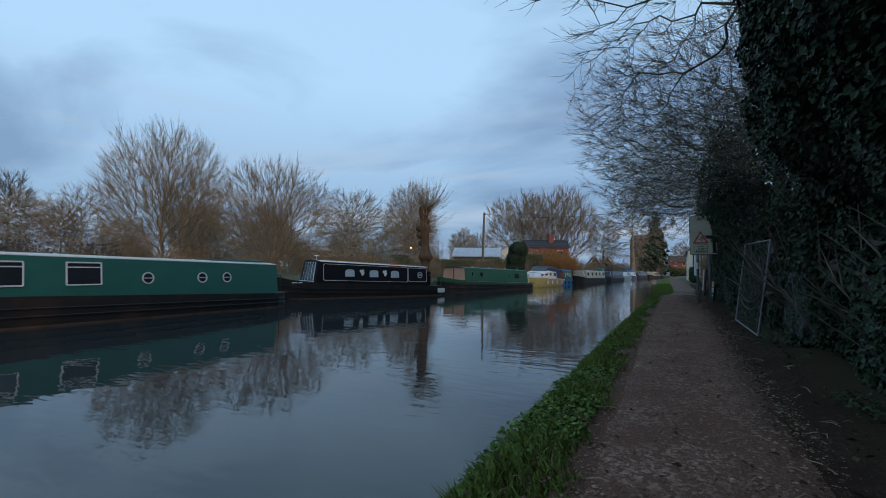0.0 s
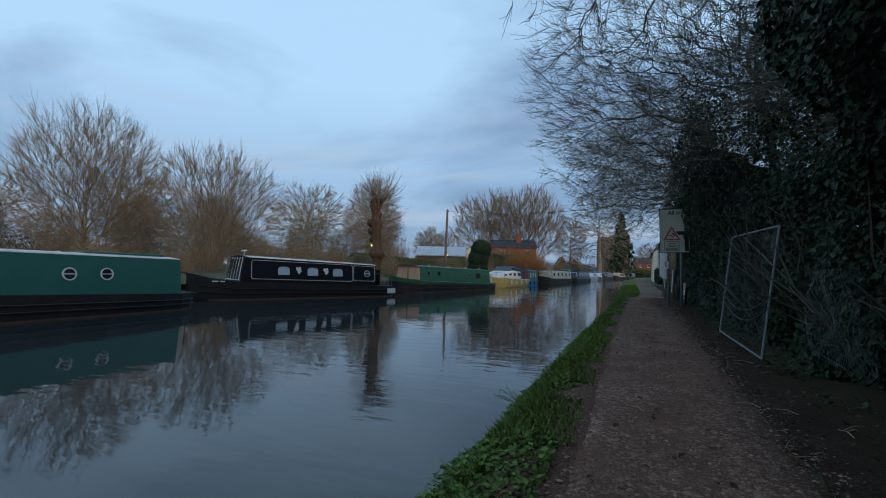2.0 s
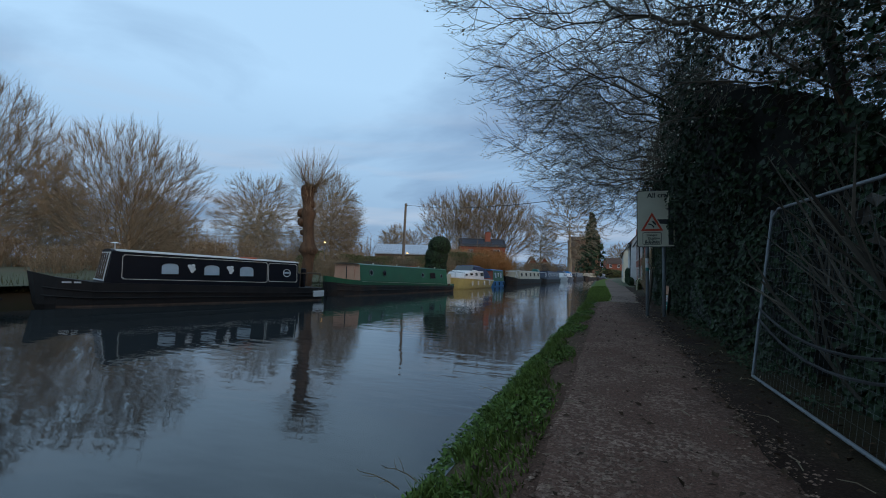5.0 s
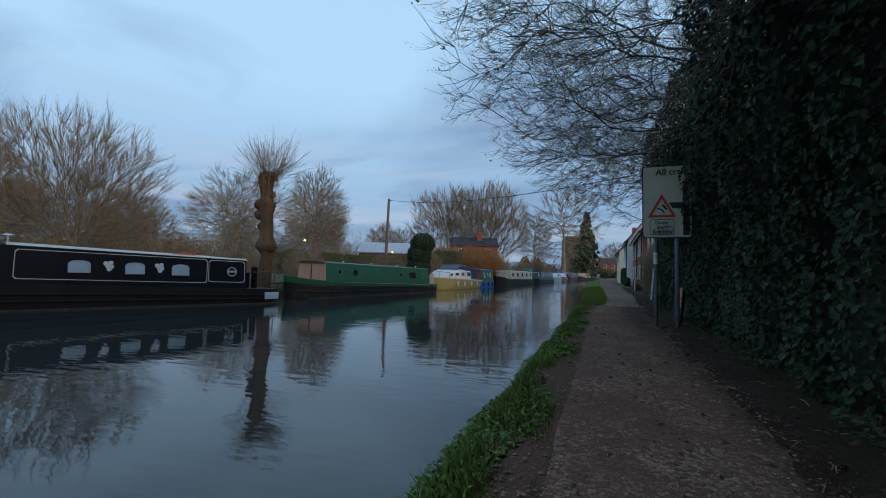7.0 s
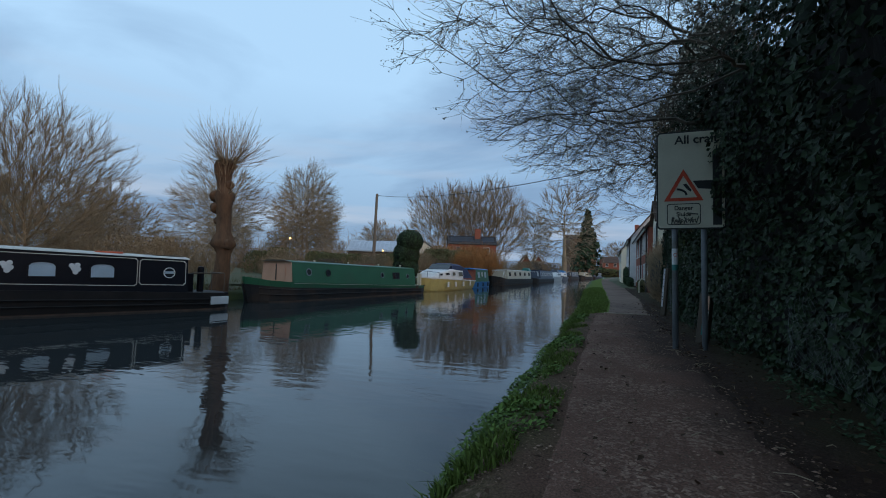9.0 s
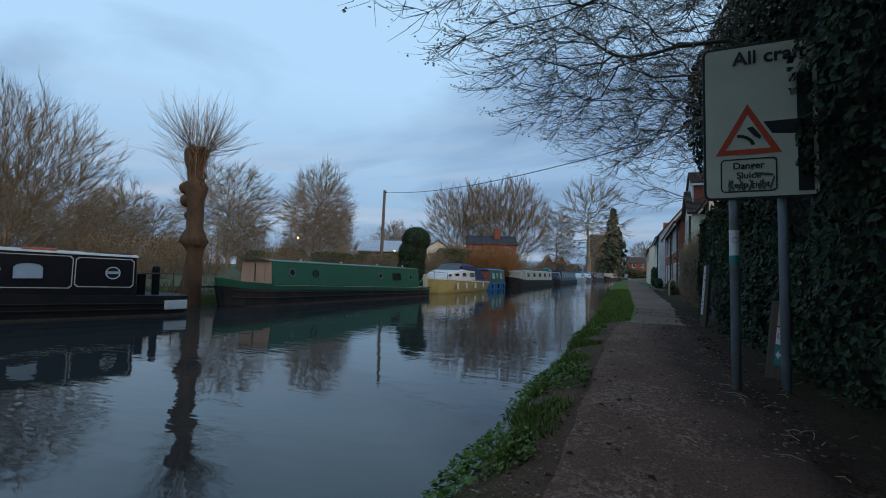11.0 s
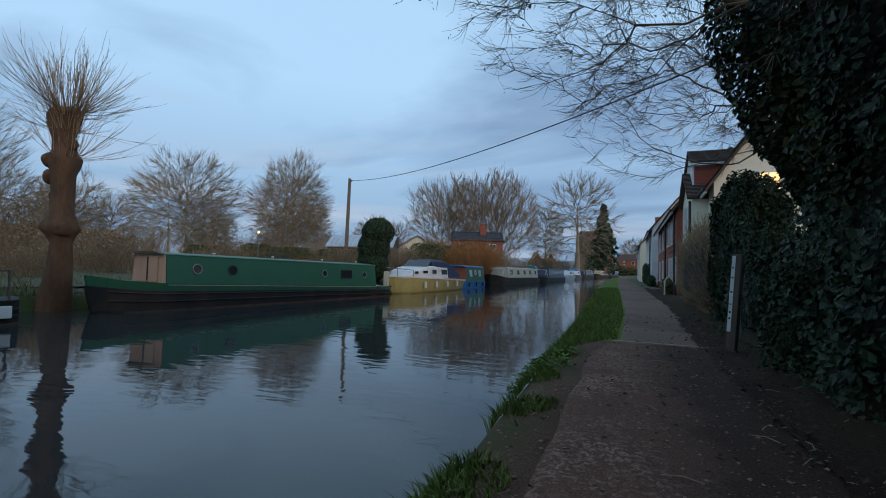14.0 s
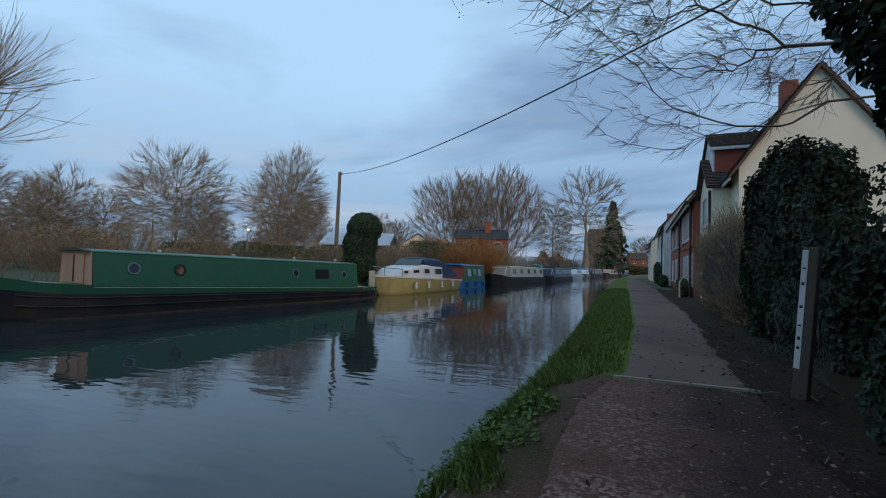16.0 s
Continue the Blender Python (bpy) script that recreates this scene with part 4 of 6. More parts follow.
def black_boat():
    root = thing("narrowboat", "black narrowboat with pale coachlines and lit blinds, moored", "boat", pose(-17.52, 16.37, 0, 0, 0, 65.9), group="moored boats")
    o = 1.9
    L = 10.42
    gun = [(0, 1.15), (0.7, 0.96), (1.7, 0.8), (o + 4, 0.68), (L, 0.55)]
    hull_parts(root, L, 1.05, gun, (BBHULL, BBHULL), stern=0.8)
    za, zb = 0.74, 0.58
    zt = [(o, 1.90), (o + 7.0, 1.68)]
    part("cabin", cabin_mesh(o, o + 7.05, 0.99, 0.87, za, zb, 1.9, 1.68, 0.18), BBLACK, root)
    part("roof_rail", cabin_mesh(o + 0.3, o + 7.1, 0.90, 0.89, 1.87, 1.66, 1.905, 1.69), PALELINE, root, "cream roof edge")
    sp = lambda u, z: side_pose(u, z, 0.99, 0.87, lerp(u, [(o, za), (o + 7, zb)]), lerp(u, zt))
    cz = lambda s: 1.34 - 0.018 * s
    slope = Matrix.Rotation(0.022, 4, "Y")
    line_panel("coachline", root, sp(o + 3.05, cz(3.05)) @ slope, 2.58, 0.43)
    line_panel("coachline", root, sp(o + 6.33, cz(6.33)) @ slope, 0.66, 0.40)
    for s in (1.95, 3.4, 4.75):
        arch = [(0.31, -0.2)] + [(0.31 - 0.062 * q, 0.12 + 0.12 * math.sqrt(max(0, 1 - (1 - 0.2 * q) ** 2))) for q in range(11)] + [(-0.31, -0.2)]
        inn = [(x * 0.9, z * 0.88) for x, z in arch]
        w = on_side("boat_window", frame_mesh(arch, inn, 0.025), BBLACK, root, sp(o + s, cz(s) - 0.02), "arched cabin window")
        on_side("blind", prism(inn, -0.01), CURTAIN, w, sp(o + s, cz(s) - 0.02), "pale blind behind the glass")
    for s in (2.68, 4.1):
        fl = bmesh.new()
        for dx, dz in ((-0.07, 0.06), (0.06, 0.08), (-0.02, -0.02), (0.08, -0.04), (0.02, -0.12)):
            bmesh.ops.create_cone(fl, cap_ends=True, segments=9, radius1=0.07, radius2=0.055, depth=0.008, matrix=Matrix.Translation((dx, -0.004, dz)) @ Matrix.Rotation(math.pi / 2, 4, "X"))
        on_side("flower_motif", fl, WHITE, root, sp(o + s, cz(s) + 0.06), "white painted flower motif")
    m = sp(o + 6.5, 1.22)
    a, b = ring_frame(0.17, 0.17, 0.025, 24)
    ring = on_side("porthole", frame_mesh(a, b, 0.02), WHITE, root, m, "round porthole with a lettered plate")
    on_side("pane", prism(b, -0.008), GLASS, ring, m)
    on_side("plate", boxed(-0.13, 0.13, -0.014, -0.009, -0.03, 0.045), CURTAIN, ring, m)
    fr = bmesh.new()
    for v_ in (-0.8, -0.45, -0.1, 0.25, 0.6):
        rod(fr, (o - 0.02, v_, 0.85), (o + 0.15, v_ * 0.9, 1.85), 0.022)
    rod(fr, (o - 0.02, -0.9, 0.86), (o - 0.02, 0.9, 0.86), 0.022)
    part("front_glazing_bars", fr, WHITE, root)
    for k in range(4):
        y0 = -0.76 + k * 0.35
        part("front_pane", prism([(y0, 0.9), (y0 + 0.28, 0.9), (y0 + 0.27, 1.8), (y0 + 0.02, 1.8)], 0.006, Matrix.Translation((o - 0.035, 0, 0)) @ Matrix(((0, 1, 0.17, -0.153), (1, 0, 0, 0), (0, 0, 1, 0), (0, 0, 0, 1)))), GLASS, root)
    for u, c in ((o + 0.35, STEEL),):
        ae = rod(bmesh.new(), (u, -0.3, 1.9), (u, -0.3, 2.2), 0.02)
        rod(ae, (u, -0.3, 2.16), (u, -0.3, 2.2), 0.16, 0.05, 14)
        part("aerial", ae, WHITE, root, "mushroom-shaped aerial on the roof")
    lo = boxed(o + 4.6, o + 5.3, -0.62, -0.3, 1.76, 1.84, 0.03)
    part("roof_float", lo, ORANGE, root, "orange float lying on the roof")
    pl = bmesh.new()
    box(pl, o + 5.2, o + 7.0, -0.55, -0.3, 1.72, 1.77)
    box(pl, o + 5.6, o + 7.0, -0.22, 0.0, 1.74, 1.79)
    part("roof_plank", pl, TIMBER, root)
    st = bmesh.new()
    rod(st, (L - 0.18, -0.6, 0.5), (L - 0.18, -0.6, 1.22), 0.018)
    rod(st, (L - 0.18, 0.6, 0.5), (L - 0.18, 0.6, 1.22), 0.018)
    rod(st, (L - 1.3, -0.72, 1.22), (L - 0.18, -0.6, 1.22), 0.018)
    rod(st, (L - 0.18, -0.6, 1.22), (L - 0.18, 0.6, 1.22), 0.018)
    part("stern_rail", st, TIMBER, root)
    part("steering_pedestal", boxed(L - 0.95, L - 0.75, -0.35, -0.1, 0.5, 1.45, 0.09), BBLACK, root)
    part("gear_box", boxed(L - 1.35, L - 1.15, -0.5, -0.25, 0.5, 1.2, 0.03), BBLACK, root)
    part("stern_deck", boxed(L - 1.45, L - 0.1, -0.8, 0.8, 0.5, 0.56, 0.01), BBHULL, root)
    nb = boxed(L - 0.78, L - 0.12, -0.99, -0.94, 0.17, 0.44, 0.02)
    nb.transform(Matrix.Translation((L - 0.45, -0.96, 0)) @ Matrix.Rotation(radians(14), 4, "Z") @ Matrix.Translation((-L + 0.45, 0.95, 0)))
    part("stern_board", nb, WHITE, root, "white board on the stern quarter")
    for k in range(2):
        part("name_mark", boxed(0.8 + k * 0.3, 1.05 + k * 0.3, -0.90 - k * 0.07, -0.83 - k * 0.07, 0.78, 0.83), WHITE, root, "pale unreadable name on the bow")


def green_boat_two():
    d = Vector((0.134, 0.991))
    bowp = Vector((-14.06, 27.75))
    root = thing("narrowboat", "leaf-green narrowboat with a peach front door, moored", "boat", pose(bowp.x, bowp.y, 0, 0, 0, math.degrees(math.atan2(d.y, d.x))), group="moored boats")
    L = 13.65
    gun = [(0, 1.06), (0.7, 0.92), (1.7, 0.84), (6, 0.72), (L, 0.5)]
    hull_parts(root, L, 1.04, gun, (GBGREEN, HULLBLACK), stern=1.0, strake=0.72)
    part("cabin", cabin_mesh(1.75, 12.0, 0.97, 0.85, 0.83, 0.53, 1.73, 1.56), GBGREEN, root)
    part("roof", cabin_mesh(1.72, 12.05, 0.872, 0.865, 1.71, 1.54, 1.738, 1.568), GBGREEN, root)
    fp = prism([(-0.93, 0.84), (0.93, 0.84), (0.84, 1.72), (0.4, 1.78), (-0.4, 1.78), (-0.84, 1.72)], -0.03)
    fp.transform(Matrix.Translation((1.74, 0, 0)) @ Matrix.Rotation(-math.pi / 2, 4, "Z"))
    front = part("front_bulkhead", fp, PEACH, root, "peach plywood cabin front")
    for v_ in (-0.28, 0.28):
        part("front_door", boxed(1.675, 1.70, v_ - 0.26, v_ + 0.26, 0.86, 1.66, 0.01), PEACH, root)
    # Black bar over the door joint, coloured as the shade in the gap.
    part("door_gap", boxed(1.66, 1.672, -0.03, 0.03, 0.9, 1.62), SIGNBLACK, front, "black strip painted as the shade in the slot between the doors")
    part("roof_lip", prism([(-0.88, 1.73), (0.88, 1.73), (0.42, 1.81), (-0.42, 1.81)], -0.16, Matrix.Translation((1.72, 0, 0)) @ Matrix.Rotation(-math.pi / 2, 4, "Z")), TIMBER, root)
    part("gunwale_line", cabin_mesh(1.75, 12.6, 1.052, 1.05, 0.80, 0.50, 0.812, 0.512, n=6), PALELINE, root)
    sp = lambda u, z: side_pose(u, z, 0.97, 0.85, lerp(u, [(1.75, 0.83), (12, 0.53)]), lerp(u, [(1.75, 1.73), (12, 1.56)]))
    for s, r in ((0, 0.17), (1.29, 0.17), (5.74, 0.16), (8.4, 0.15)):
        porthole(root, sp(s + 2.72, 1.28 - 0.022 * s), r, SIGNBLACK if s == 1.29 else STEEL, GLASS, False)
    window_rect(root, sp(9.85, 1.12), 0.36, 0.2, SIGNBLACK)
    for u in (3.7, 6.2, 8.9, 11.2):
        b = rod(bmesh.new(), (u, -0.3, 1.6), (u, -0.3, 1.83 - 0.012 * u), 0.03)
        rod(b, (u, -0.3, 1.83 - 0.012 * u), (u, -0.3, 1.88 - 0.012 * u), 0.07, 0.04, 10)
        part("roof_vent", b, CREAM, root)
    part("roof_plank", boxed(7.6, 8.7, -0.2, 0.3, 1.64, 1.74, 0.01), BRICK, root, "rusty red roof box")
    part("stern_deck", boxed(12.0, L - 0.1, -0.8, 0.8, 0.45, 0.5, 0.01), HULLBLACK, root)
    part("rust_patch", boxed(11.95, 12.25, -1.056, -1.046, 0.3, 0.52), RUST, root)


green_boat_one()
black_boat()
green_boat_two()


def cruiser():
    root = thing("cabin_cruiser", "small white and pale yellow cabin cruiser with navy canopy", "boat", pose(-12.42, 42.3, 0, 0, 0, 90 - 2.5), group="moored boats")
    L, hb = 8.9, 1.25
    rings = []
    for u in [0, 0.25, 0.7, 1.4, 2.4, 3.6, 5, 6.5, 8, L]:
        w = hb * min(1, (1 - max(0, 1 - u / 3.0) ** 2.0)) ** 0.9 + 0.04
        if u > 7:
            w *= 1 - 0.05 * (u - 7)
        g = 0.98 - 0.035 * u
        k = max(0, 1 - u / 1.2)
        rings.append([(u + 0.9 * k, -w * 0.55, -0.35), (u + 0.5 * k, -w * 0.8, 0.1), (u, -w, g), (u, w, g), (u + 0.5 * k, w * 0.8, 0.1), (u + 0.9 * k, w * 0.55, -0.35)])
    part("hull", loft(rings, True, True), YELLOW, root, smooth=False)
    rr = [[(r[2][0] - 0.02, r[2][1] - 0.03, r[2][2] - 0.04), (r[2][0] - 0.02, r[2][1] - 0.03, r[2][2] + 0.05), (r[3][0] - 0.02, r[3][1] + 0.03, r[3][2] + 0.05), (r[3][0] - 0.02, r[3][1] + 0.03, r[3][2] - 0.04)] for r in rings]
    part("deck", loft(rr, True, True), WHITE, root)
    cr = []
    for u, h, w in ((1.1, 1.0, 0.55), (1.5, 1.28, 0.75), (2.4, 1.46, 0.92), (3.2, 1.55, 0.98), (3.6, 1.62, 1.0), (6.0, 1.58, 1.0)):
        cr.append([(u - (0.35 if u < 2 else 0), -w - 0.08, 0.86), (u, -w, h - 0.08), (u + 0.02, -w + 0.1, h), (u + 0.02, w - 0.1, h), (u, w, h - 0.08), (u - (0.35 if u < 2 else 0), w + 0.08, 0.86)])
    part("cabin", loft(cr, True, True), WHITE, root)
    ws = [[(3.3, -0.85, 1.55), (3.3, 0.85, 1.55), (3.32, 0.85, 1.58), (3.32, -0.85, 1.58)], [(3.95, -0.8, 1.98), (3.95, 0.8, 1.98), (3.98, 0.8, 2.0), (3.98, -0.8, 2.0)]]
    part("windscreen", loft(ws, True, True), GLASS, root)
    ca = []
    for u, h, w in ((3.95, 2.0, 0.84), (4.6, 2.06, 0.9), (6.0, 2.0, 0.95), (7.2, 1.7, 1.0), (8.3, 1.1, 1.02)):
        ca.append([(u, -w - 0.1, 1.3 if u < 6 else 0.9), (u, -w, h - 0.15), (u, -w * 0.6, h), (u, w * 0.6, h), (u, w, h - 0.15), (u, w + 0.1, 1.3 if u < 6 else 0.9)])
    part("canopy", loft(ca, True, True), NAVY, root, "navy canvas canopy")
    for u, hx, hz, z in ((1.75, 0.2, 0.11, 1.2), (2.7, 0.28, 0.12, 1.24), (3.85, 0.36, 0.16, 1.25), (5.35, 0.5, 0.2, 1.24)):
        m = Matrix.Translation((u, -1.075 + (0.16 if u < 2 else 0.05 if u < 3 else 0.0), z)) @ Matrix.Rotation(radians(-8), 4, "X") @ Matrix.Rotation(radians(-14 if u < 3 else 0), 4, "Z")
        window_rect(root, m, hx, hz, WHITE, GLASS, None, 0.08)
    for u in (2.2, 3.7, 5.4, 7.0):
        fe = rod(bmesh.new(), (u, -1.32, 0.32), (u, -1.32, 0.68), 0.07, n=10)
        part("fender", fe, WHITE, root)
    an = bmesh.new()
    for a, b in (((0.35, -0.45, 1.0), (0.35, -0.45, 1.42)), ((0.35, -0.45, 1.42), (-0.1, 0, 1.46)), ((1.3, -0.95, 0.98), (1.3, -0.95, 1.35)), ((1.3, -0.95, 1.35), (0.35, -0.45, 1.42))):
        rod(an, a, b, 0.02)
    part("bow_rail", an, STEEL, root)
    part("stem_post", boxed(-0.55, -0.35, -0.35, -0.1, 0.25, 1.25, 0.03), CREAM, root)


def blue_boat():
    root = thing("small_barge", "short barge with green cabin and bright blue hull", "boat", pose(-12.45, 51.7, 0, 0, 0, 90 - 1), group="moored boats")
    L = 6.3
    gun = [(0, 0.62), (1, 0.55), (L, 0.5)]
    bm, _ = hull_mesh(L, 1.1, gun, 0.1, 1.2, 0.5)
    part("hull", bm, SKYBLUE, root)
    part("cabin", cabin_mesh(1.5, 5.9, 1.0, 0.86, 0.55, 0.5, 1.7, 1.66), GBGREEN, root)
    part("roof", cabin_mesh(1.2, 5.95, 0.9, 0.89, 1.67, 1.63, 1.72, 1.68), SKYBLUE, root, "blue edge of the roof")
    part("front_board", boxed(1.44, 1.49, -0.95, 0.95, 0.6, 1.62), BRICK, root, "brown cabin front")
    for u in (2.5, 4.7):
        window_rect(root, side_pose(u, 1.15, 1.0, 0.86, 0.53, 1.68), 0.42, 0.3, GBGREEN, CURTAIN, None)
    o, i = ring_frame(0.2, 0.2, 0.06, 20)
    on_side("lifebelt", frame_mesh(o, i, 0.05), WHITE, root, side_pose(3.6, 1.2, 1.0, 0.86, 0.53, 1.68, 0.01), "white ring lifebelt")
    for k in range(3):
        part("fender", rod(bmesh.new(), (1.6 + 1.7 * k, -1.16, 0.1), (1.6 + 1.7 * k, -1.16, 0.45), 0.06), RUBBER, root)


def far_narrowboat(label, x, y, L, hull_m, cab_m, roof_z=1.75, nwin=5, yaw=90.0, extra=None):
    root = thing("narrowboat", label, "boat", pose(x, y, 0, 0, 0, yaw), group="moored boats")
    gun = [(0, 1.05), (2, 0.75), (L, 0.62)]
    hull_parts(root, L, 1.05, gun, (hull_m, HULLBLACK), strake=0.7)
    part("cabin", cabin_mesh(3.2, L - 1.8, 0.98, 0.86, 0.7, 0.62, roof_z, roof_z - 0.06), cab_m, root)
    part("roof", cabin_mesh(3.1, L - 1.7, 0.89, 0.88, roof_z - 0.02, roof_z - 0.08, roof_z + 0.015, roof_z - 0.045), extra or PALELINE, root)
    for k in range(nwin):
        u = 4.2 + (L - 7.2) * k / max(1, nwin - 1)
        window_rect(root, side_pose(u, 1.25, 0.98, 0.86, 0.66, roof_z), 0.4, 0.22, SIGNBLACK if cab_m is CREAM else WHITE)
    cr = bmesh.new()
    rod(cr, (1.9, -0.7, 0.8), (2.5, -0.7, 1.6), 0.03)
    rod(cr, (3.0, -0.8, 0.8), (2.5, -0.7, 1.6), 0.03)
    rod(cr, (2.5, -0.7, 1.6), (2.5, 0.7, 1.6), 0.03)
    part("cratch_frame", cr, WHITE, root)
    return root


cruiser()
blue_boat()
far_narrowboat("black-hulled narrowboat with cream cabin and covered roof", -11.85, 60.6, 17.5, HULLBLACK, CREAM, 1.7, 5, 87.5)
far_narrowboat("grey-blue narrowboat with a row of windows", -10.85, 79.0, 17.0, GREYBLUE, GREYBLUE, 1.8, 7, 88, NAVY)
r_ = thing("roof_cover", "crumpled green tarpaulin on a boat roof", "tarpaulin", pose(-10.9, 76.3, 1.62))
part("sheet", loft([[(-0.6, -0.8 + k * 0.5, 0), (-0.3, -0.8 + k * 0.5, 0.4 + 0.1 * (k % 2)), (0.35, -0.8 + k * 0.5, 0.42), (0.6, -0.8 + k * 0.5, 0)] for k in range(4)]), TEAL, r_)


def far_cruiser(label, x, y, L, top, hull_m):
    root = thing("cabin_cruiser", label, "boat", pose(x, y, 0, 0, 0, 89), group="moored boats")
    rings = []
    for u in (0, 0.6, 1.6, 3, L):
        w = 1.15 * min(1, u / 2.4) ** 0.6 + 0.05
        rings.append([(u, -w * 0.7, -0.3), (u, -w, 0.9 - 0.03 * u), (u, w, 0.9 - 0.03 * u), (u, w * 0.7, -0.3)])
    part("hull", loft(rings, True, True), hull_m, root)
    part("cabin", cabin_mesh(1.8, L - 1.5, 1.0, 0.8, 0.8, 0.75, 1.55, 1.6, 0.5, 0.1, 4), WHITE, root)
    part("canopy", cabin_mesh(L * 0.45, L - 0.4, 0.95, 0.6, 1.2, 1.0, 2.0, 1.9, 0.3, 0.2, 4), top, root)
    for u in (3.0, 4.4):
        window_rect(root, side_pose(u, 1.2, 1.0, 0.8, 0.78, 1.57), 0.45, 0.16)


far_cruiser("white cabin cruiser moored along the far bank", -10.2, 98.0, 8.5, GREYBLUE, WHITE)
far_cruiser("white boat under a bright blue cover", -9.9, 108.0, 8.5, SKYBLUE, GREYBLUE)
far_narrowboat("dark narrowboat moored far along the canal", -9.6, 120, 16.0, HULLBLACK, GREYBLUE, 1.8, 5, 86)
far_narrowboat("narrowboat with cream cabin far along the canal", -7.6, 140, 16.0, HULLBLACK, CREAM, 1.8, 5, 84)
far_narrowboat("grey narrowboat at the far bend", -5.6, 158, 15.0, GREYBLUE, GREYBLUE, 1.8, 5, 82)


# ---- the pollarded trunk ----
def pollard():
    rng = random.Random(5)
    root = thing("pollard_tree", "knobbly pollarded willow trunk with a brush of shoots", "tree", pose(-15.35, 27.75, 0.35))
    t = Wood()
    prof = [(-0.5, 0.52), (0.1, 0.44), (0.8, 0.36), (1.6, 0.33), (1.85, 0.42), (2.0, 0.56), (2.2, 0.45), (2.5, 0.33), (3.1, 0.32), (3.6, 0.35), (3.9, 0.46), (4.1, 0.50), (4.3, 0.36), (4.7, 0.33), (5.0, 0.42), (5.3, 0.46), (5.5, 0.38), (5.62, 0.12)]
    n = 20
    verts, faces = [], []
    for k, (z, r) in enumerate(prof):
        cx = 0.12 * math.sin(z * 0.9) + 0.02 * z
        for i in range(n):
            a = 6.283 * i / n
            rr = 0.84 * r * (1 + 0.28 * noise.noise(Vector((math.cos(a) * 1.6, math.sin(a) * 1.6, z * 1.1))) + 0.1 * noise.noise(Vector((math.cos(a) * 5, math.sin(a) * 5, z * 3))))
            verts.append((cx + rr * math.cos(a), rr * math.sin(a), z))
    for k in range(len(prof) - 1):
        for i in range(n):
            faces.append((k * n + i, k * n + (i + 1) % n, (k + 1) * n + (i + 1) % n, (k + 1) * n + i))
    faces.append(tuple(range((len(prof) - 1) * n, len(prof) * n)))
    raw("trunk", verts, faces, POLLARD, root, smooth=True)
    for z, a, r in ((5.35, 0.4, 0.27), (4.05, 3.4, 0.26), (4.5, 0.2, 0.22), (3.0, 3.0, 0.2), (2.0, 5.9, 0.24), (2.0, 2.4, 0.22), (3.55, 3.5, 0.24)):
        b = bmesh.new()
        bmesh.ops.create_icosphere(b, subdivisions=3, radius=r)
        for vv in b.verts:
            vv.co *= 1 + 0.35 * noise.noise(vv.co * 6 + Vector((z, 0, a)))
        b.transform(Matrix.Translation((0.1 * math.sin(z * 0.9) + 0.26 * math.cos(a), 0.26 * math.sin(a), z)))
        part("burr", b, POLLARD, root, "swollen burr", True)
    w = Wood()
    sp = dict(up=0.10, wander=0.06, kids=[0, 2, 2], spread=18, ratio=0.5, thin=0.6, min=0.006)
    for k in range(240):
        a = rng.random() * 6.283
        zz = rng.choice((5.4, 5.3, 5.45, 4.9, 4.1, 5.5))
        tilt = rng.uniform(0, 1.6)
        d = Vector((math.cos(a) * math.sin(tilt), math.sin(a) * math.sin(tilt), math.cos(tilt)))
        w.branch(rng, Vector((0.15 + 0.3 * math.cos(a), 0.3 * math.sin(a), zz)), d, rng.uniform(1.0, 2.0), 0.009, 1, sp, 3)
    raw("shoot_brush", w.v, w.f, TWIG, root, "fan of thin brown shoots")


pollard()


# ---- scrub and woods of the far bank ----
def twig_bush(label, h, wdt, stems, material, seed, fluff=0, fluff_mat=None):
    rng = random.Random(seed)
    root = thing("bush", label, "bush", pose(0, 0, -50), group="scrub on the far bank")
    w = Wood()
    sp = dict(tip=1, up=0.05, wander=0.10, kids=[0, 6, 4], spread=28, ratio=0.5, thin=0.6, min=0.012)
    for k in range(stems):
        a, q = rng.random() * 6.283, rng.random() ** 0.6
        p = Vector((math.cos(a) * q * wdt * 0.45, math.sin(a) * q * wdt * 0.45, -0.2))
        d = Vector((math.cos(a) * q * 0.55, math.sin(a) * q * 0.55, 1))
        w.branch(rng, p, d, h * rng.uniform(0.55, 0.95) * (1.15 - 0.45 * q), 0.02, 1, sp, 3)
    raw("stem_mass", w.v, w.f, material, root)
    if fluff:
        nr = np.random.default_rng(seed)
        th, q, zz = nr.random(fluff) * 6.283, nr.random(fluff) ** 0.5, nr.random(fluff) ** 0.7
        rad = wdt * 0.55 * q * np.sqrt(np.maximum(0.1, 1 - (zz - 0.35) ** 2 * 1.6))
        pos = np.stack([np.cos(th) * rad, np.sin(th) * rad, zz * h * 0.9], 1)
        leaves("foliage", pos, nr.normal(size=(fluff, 3)) + (0, 0, 0.4), 0.10, nr, fluff_mat, root)
    return root


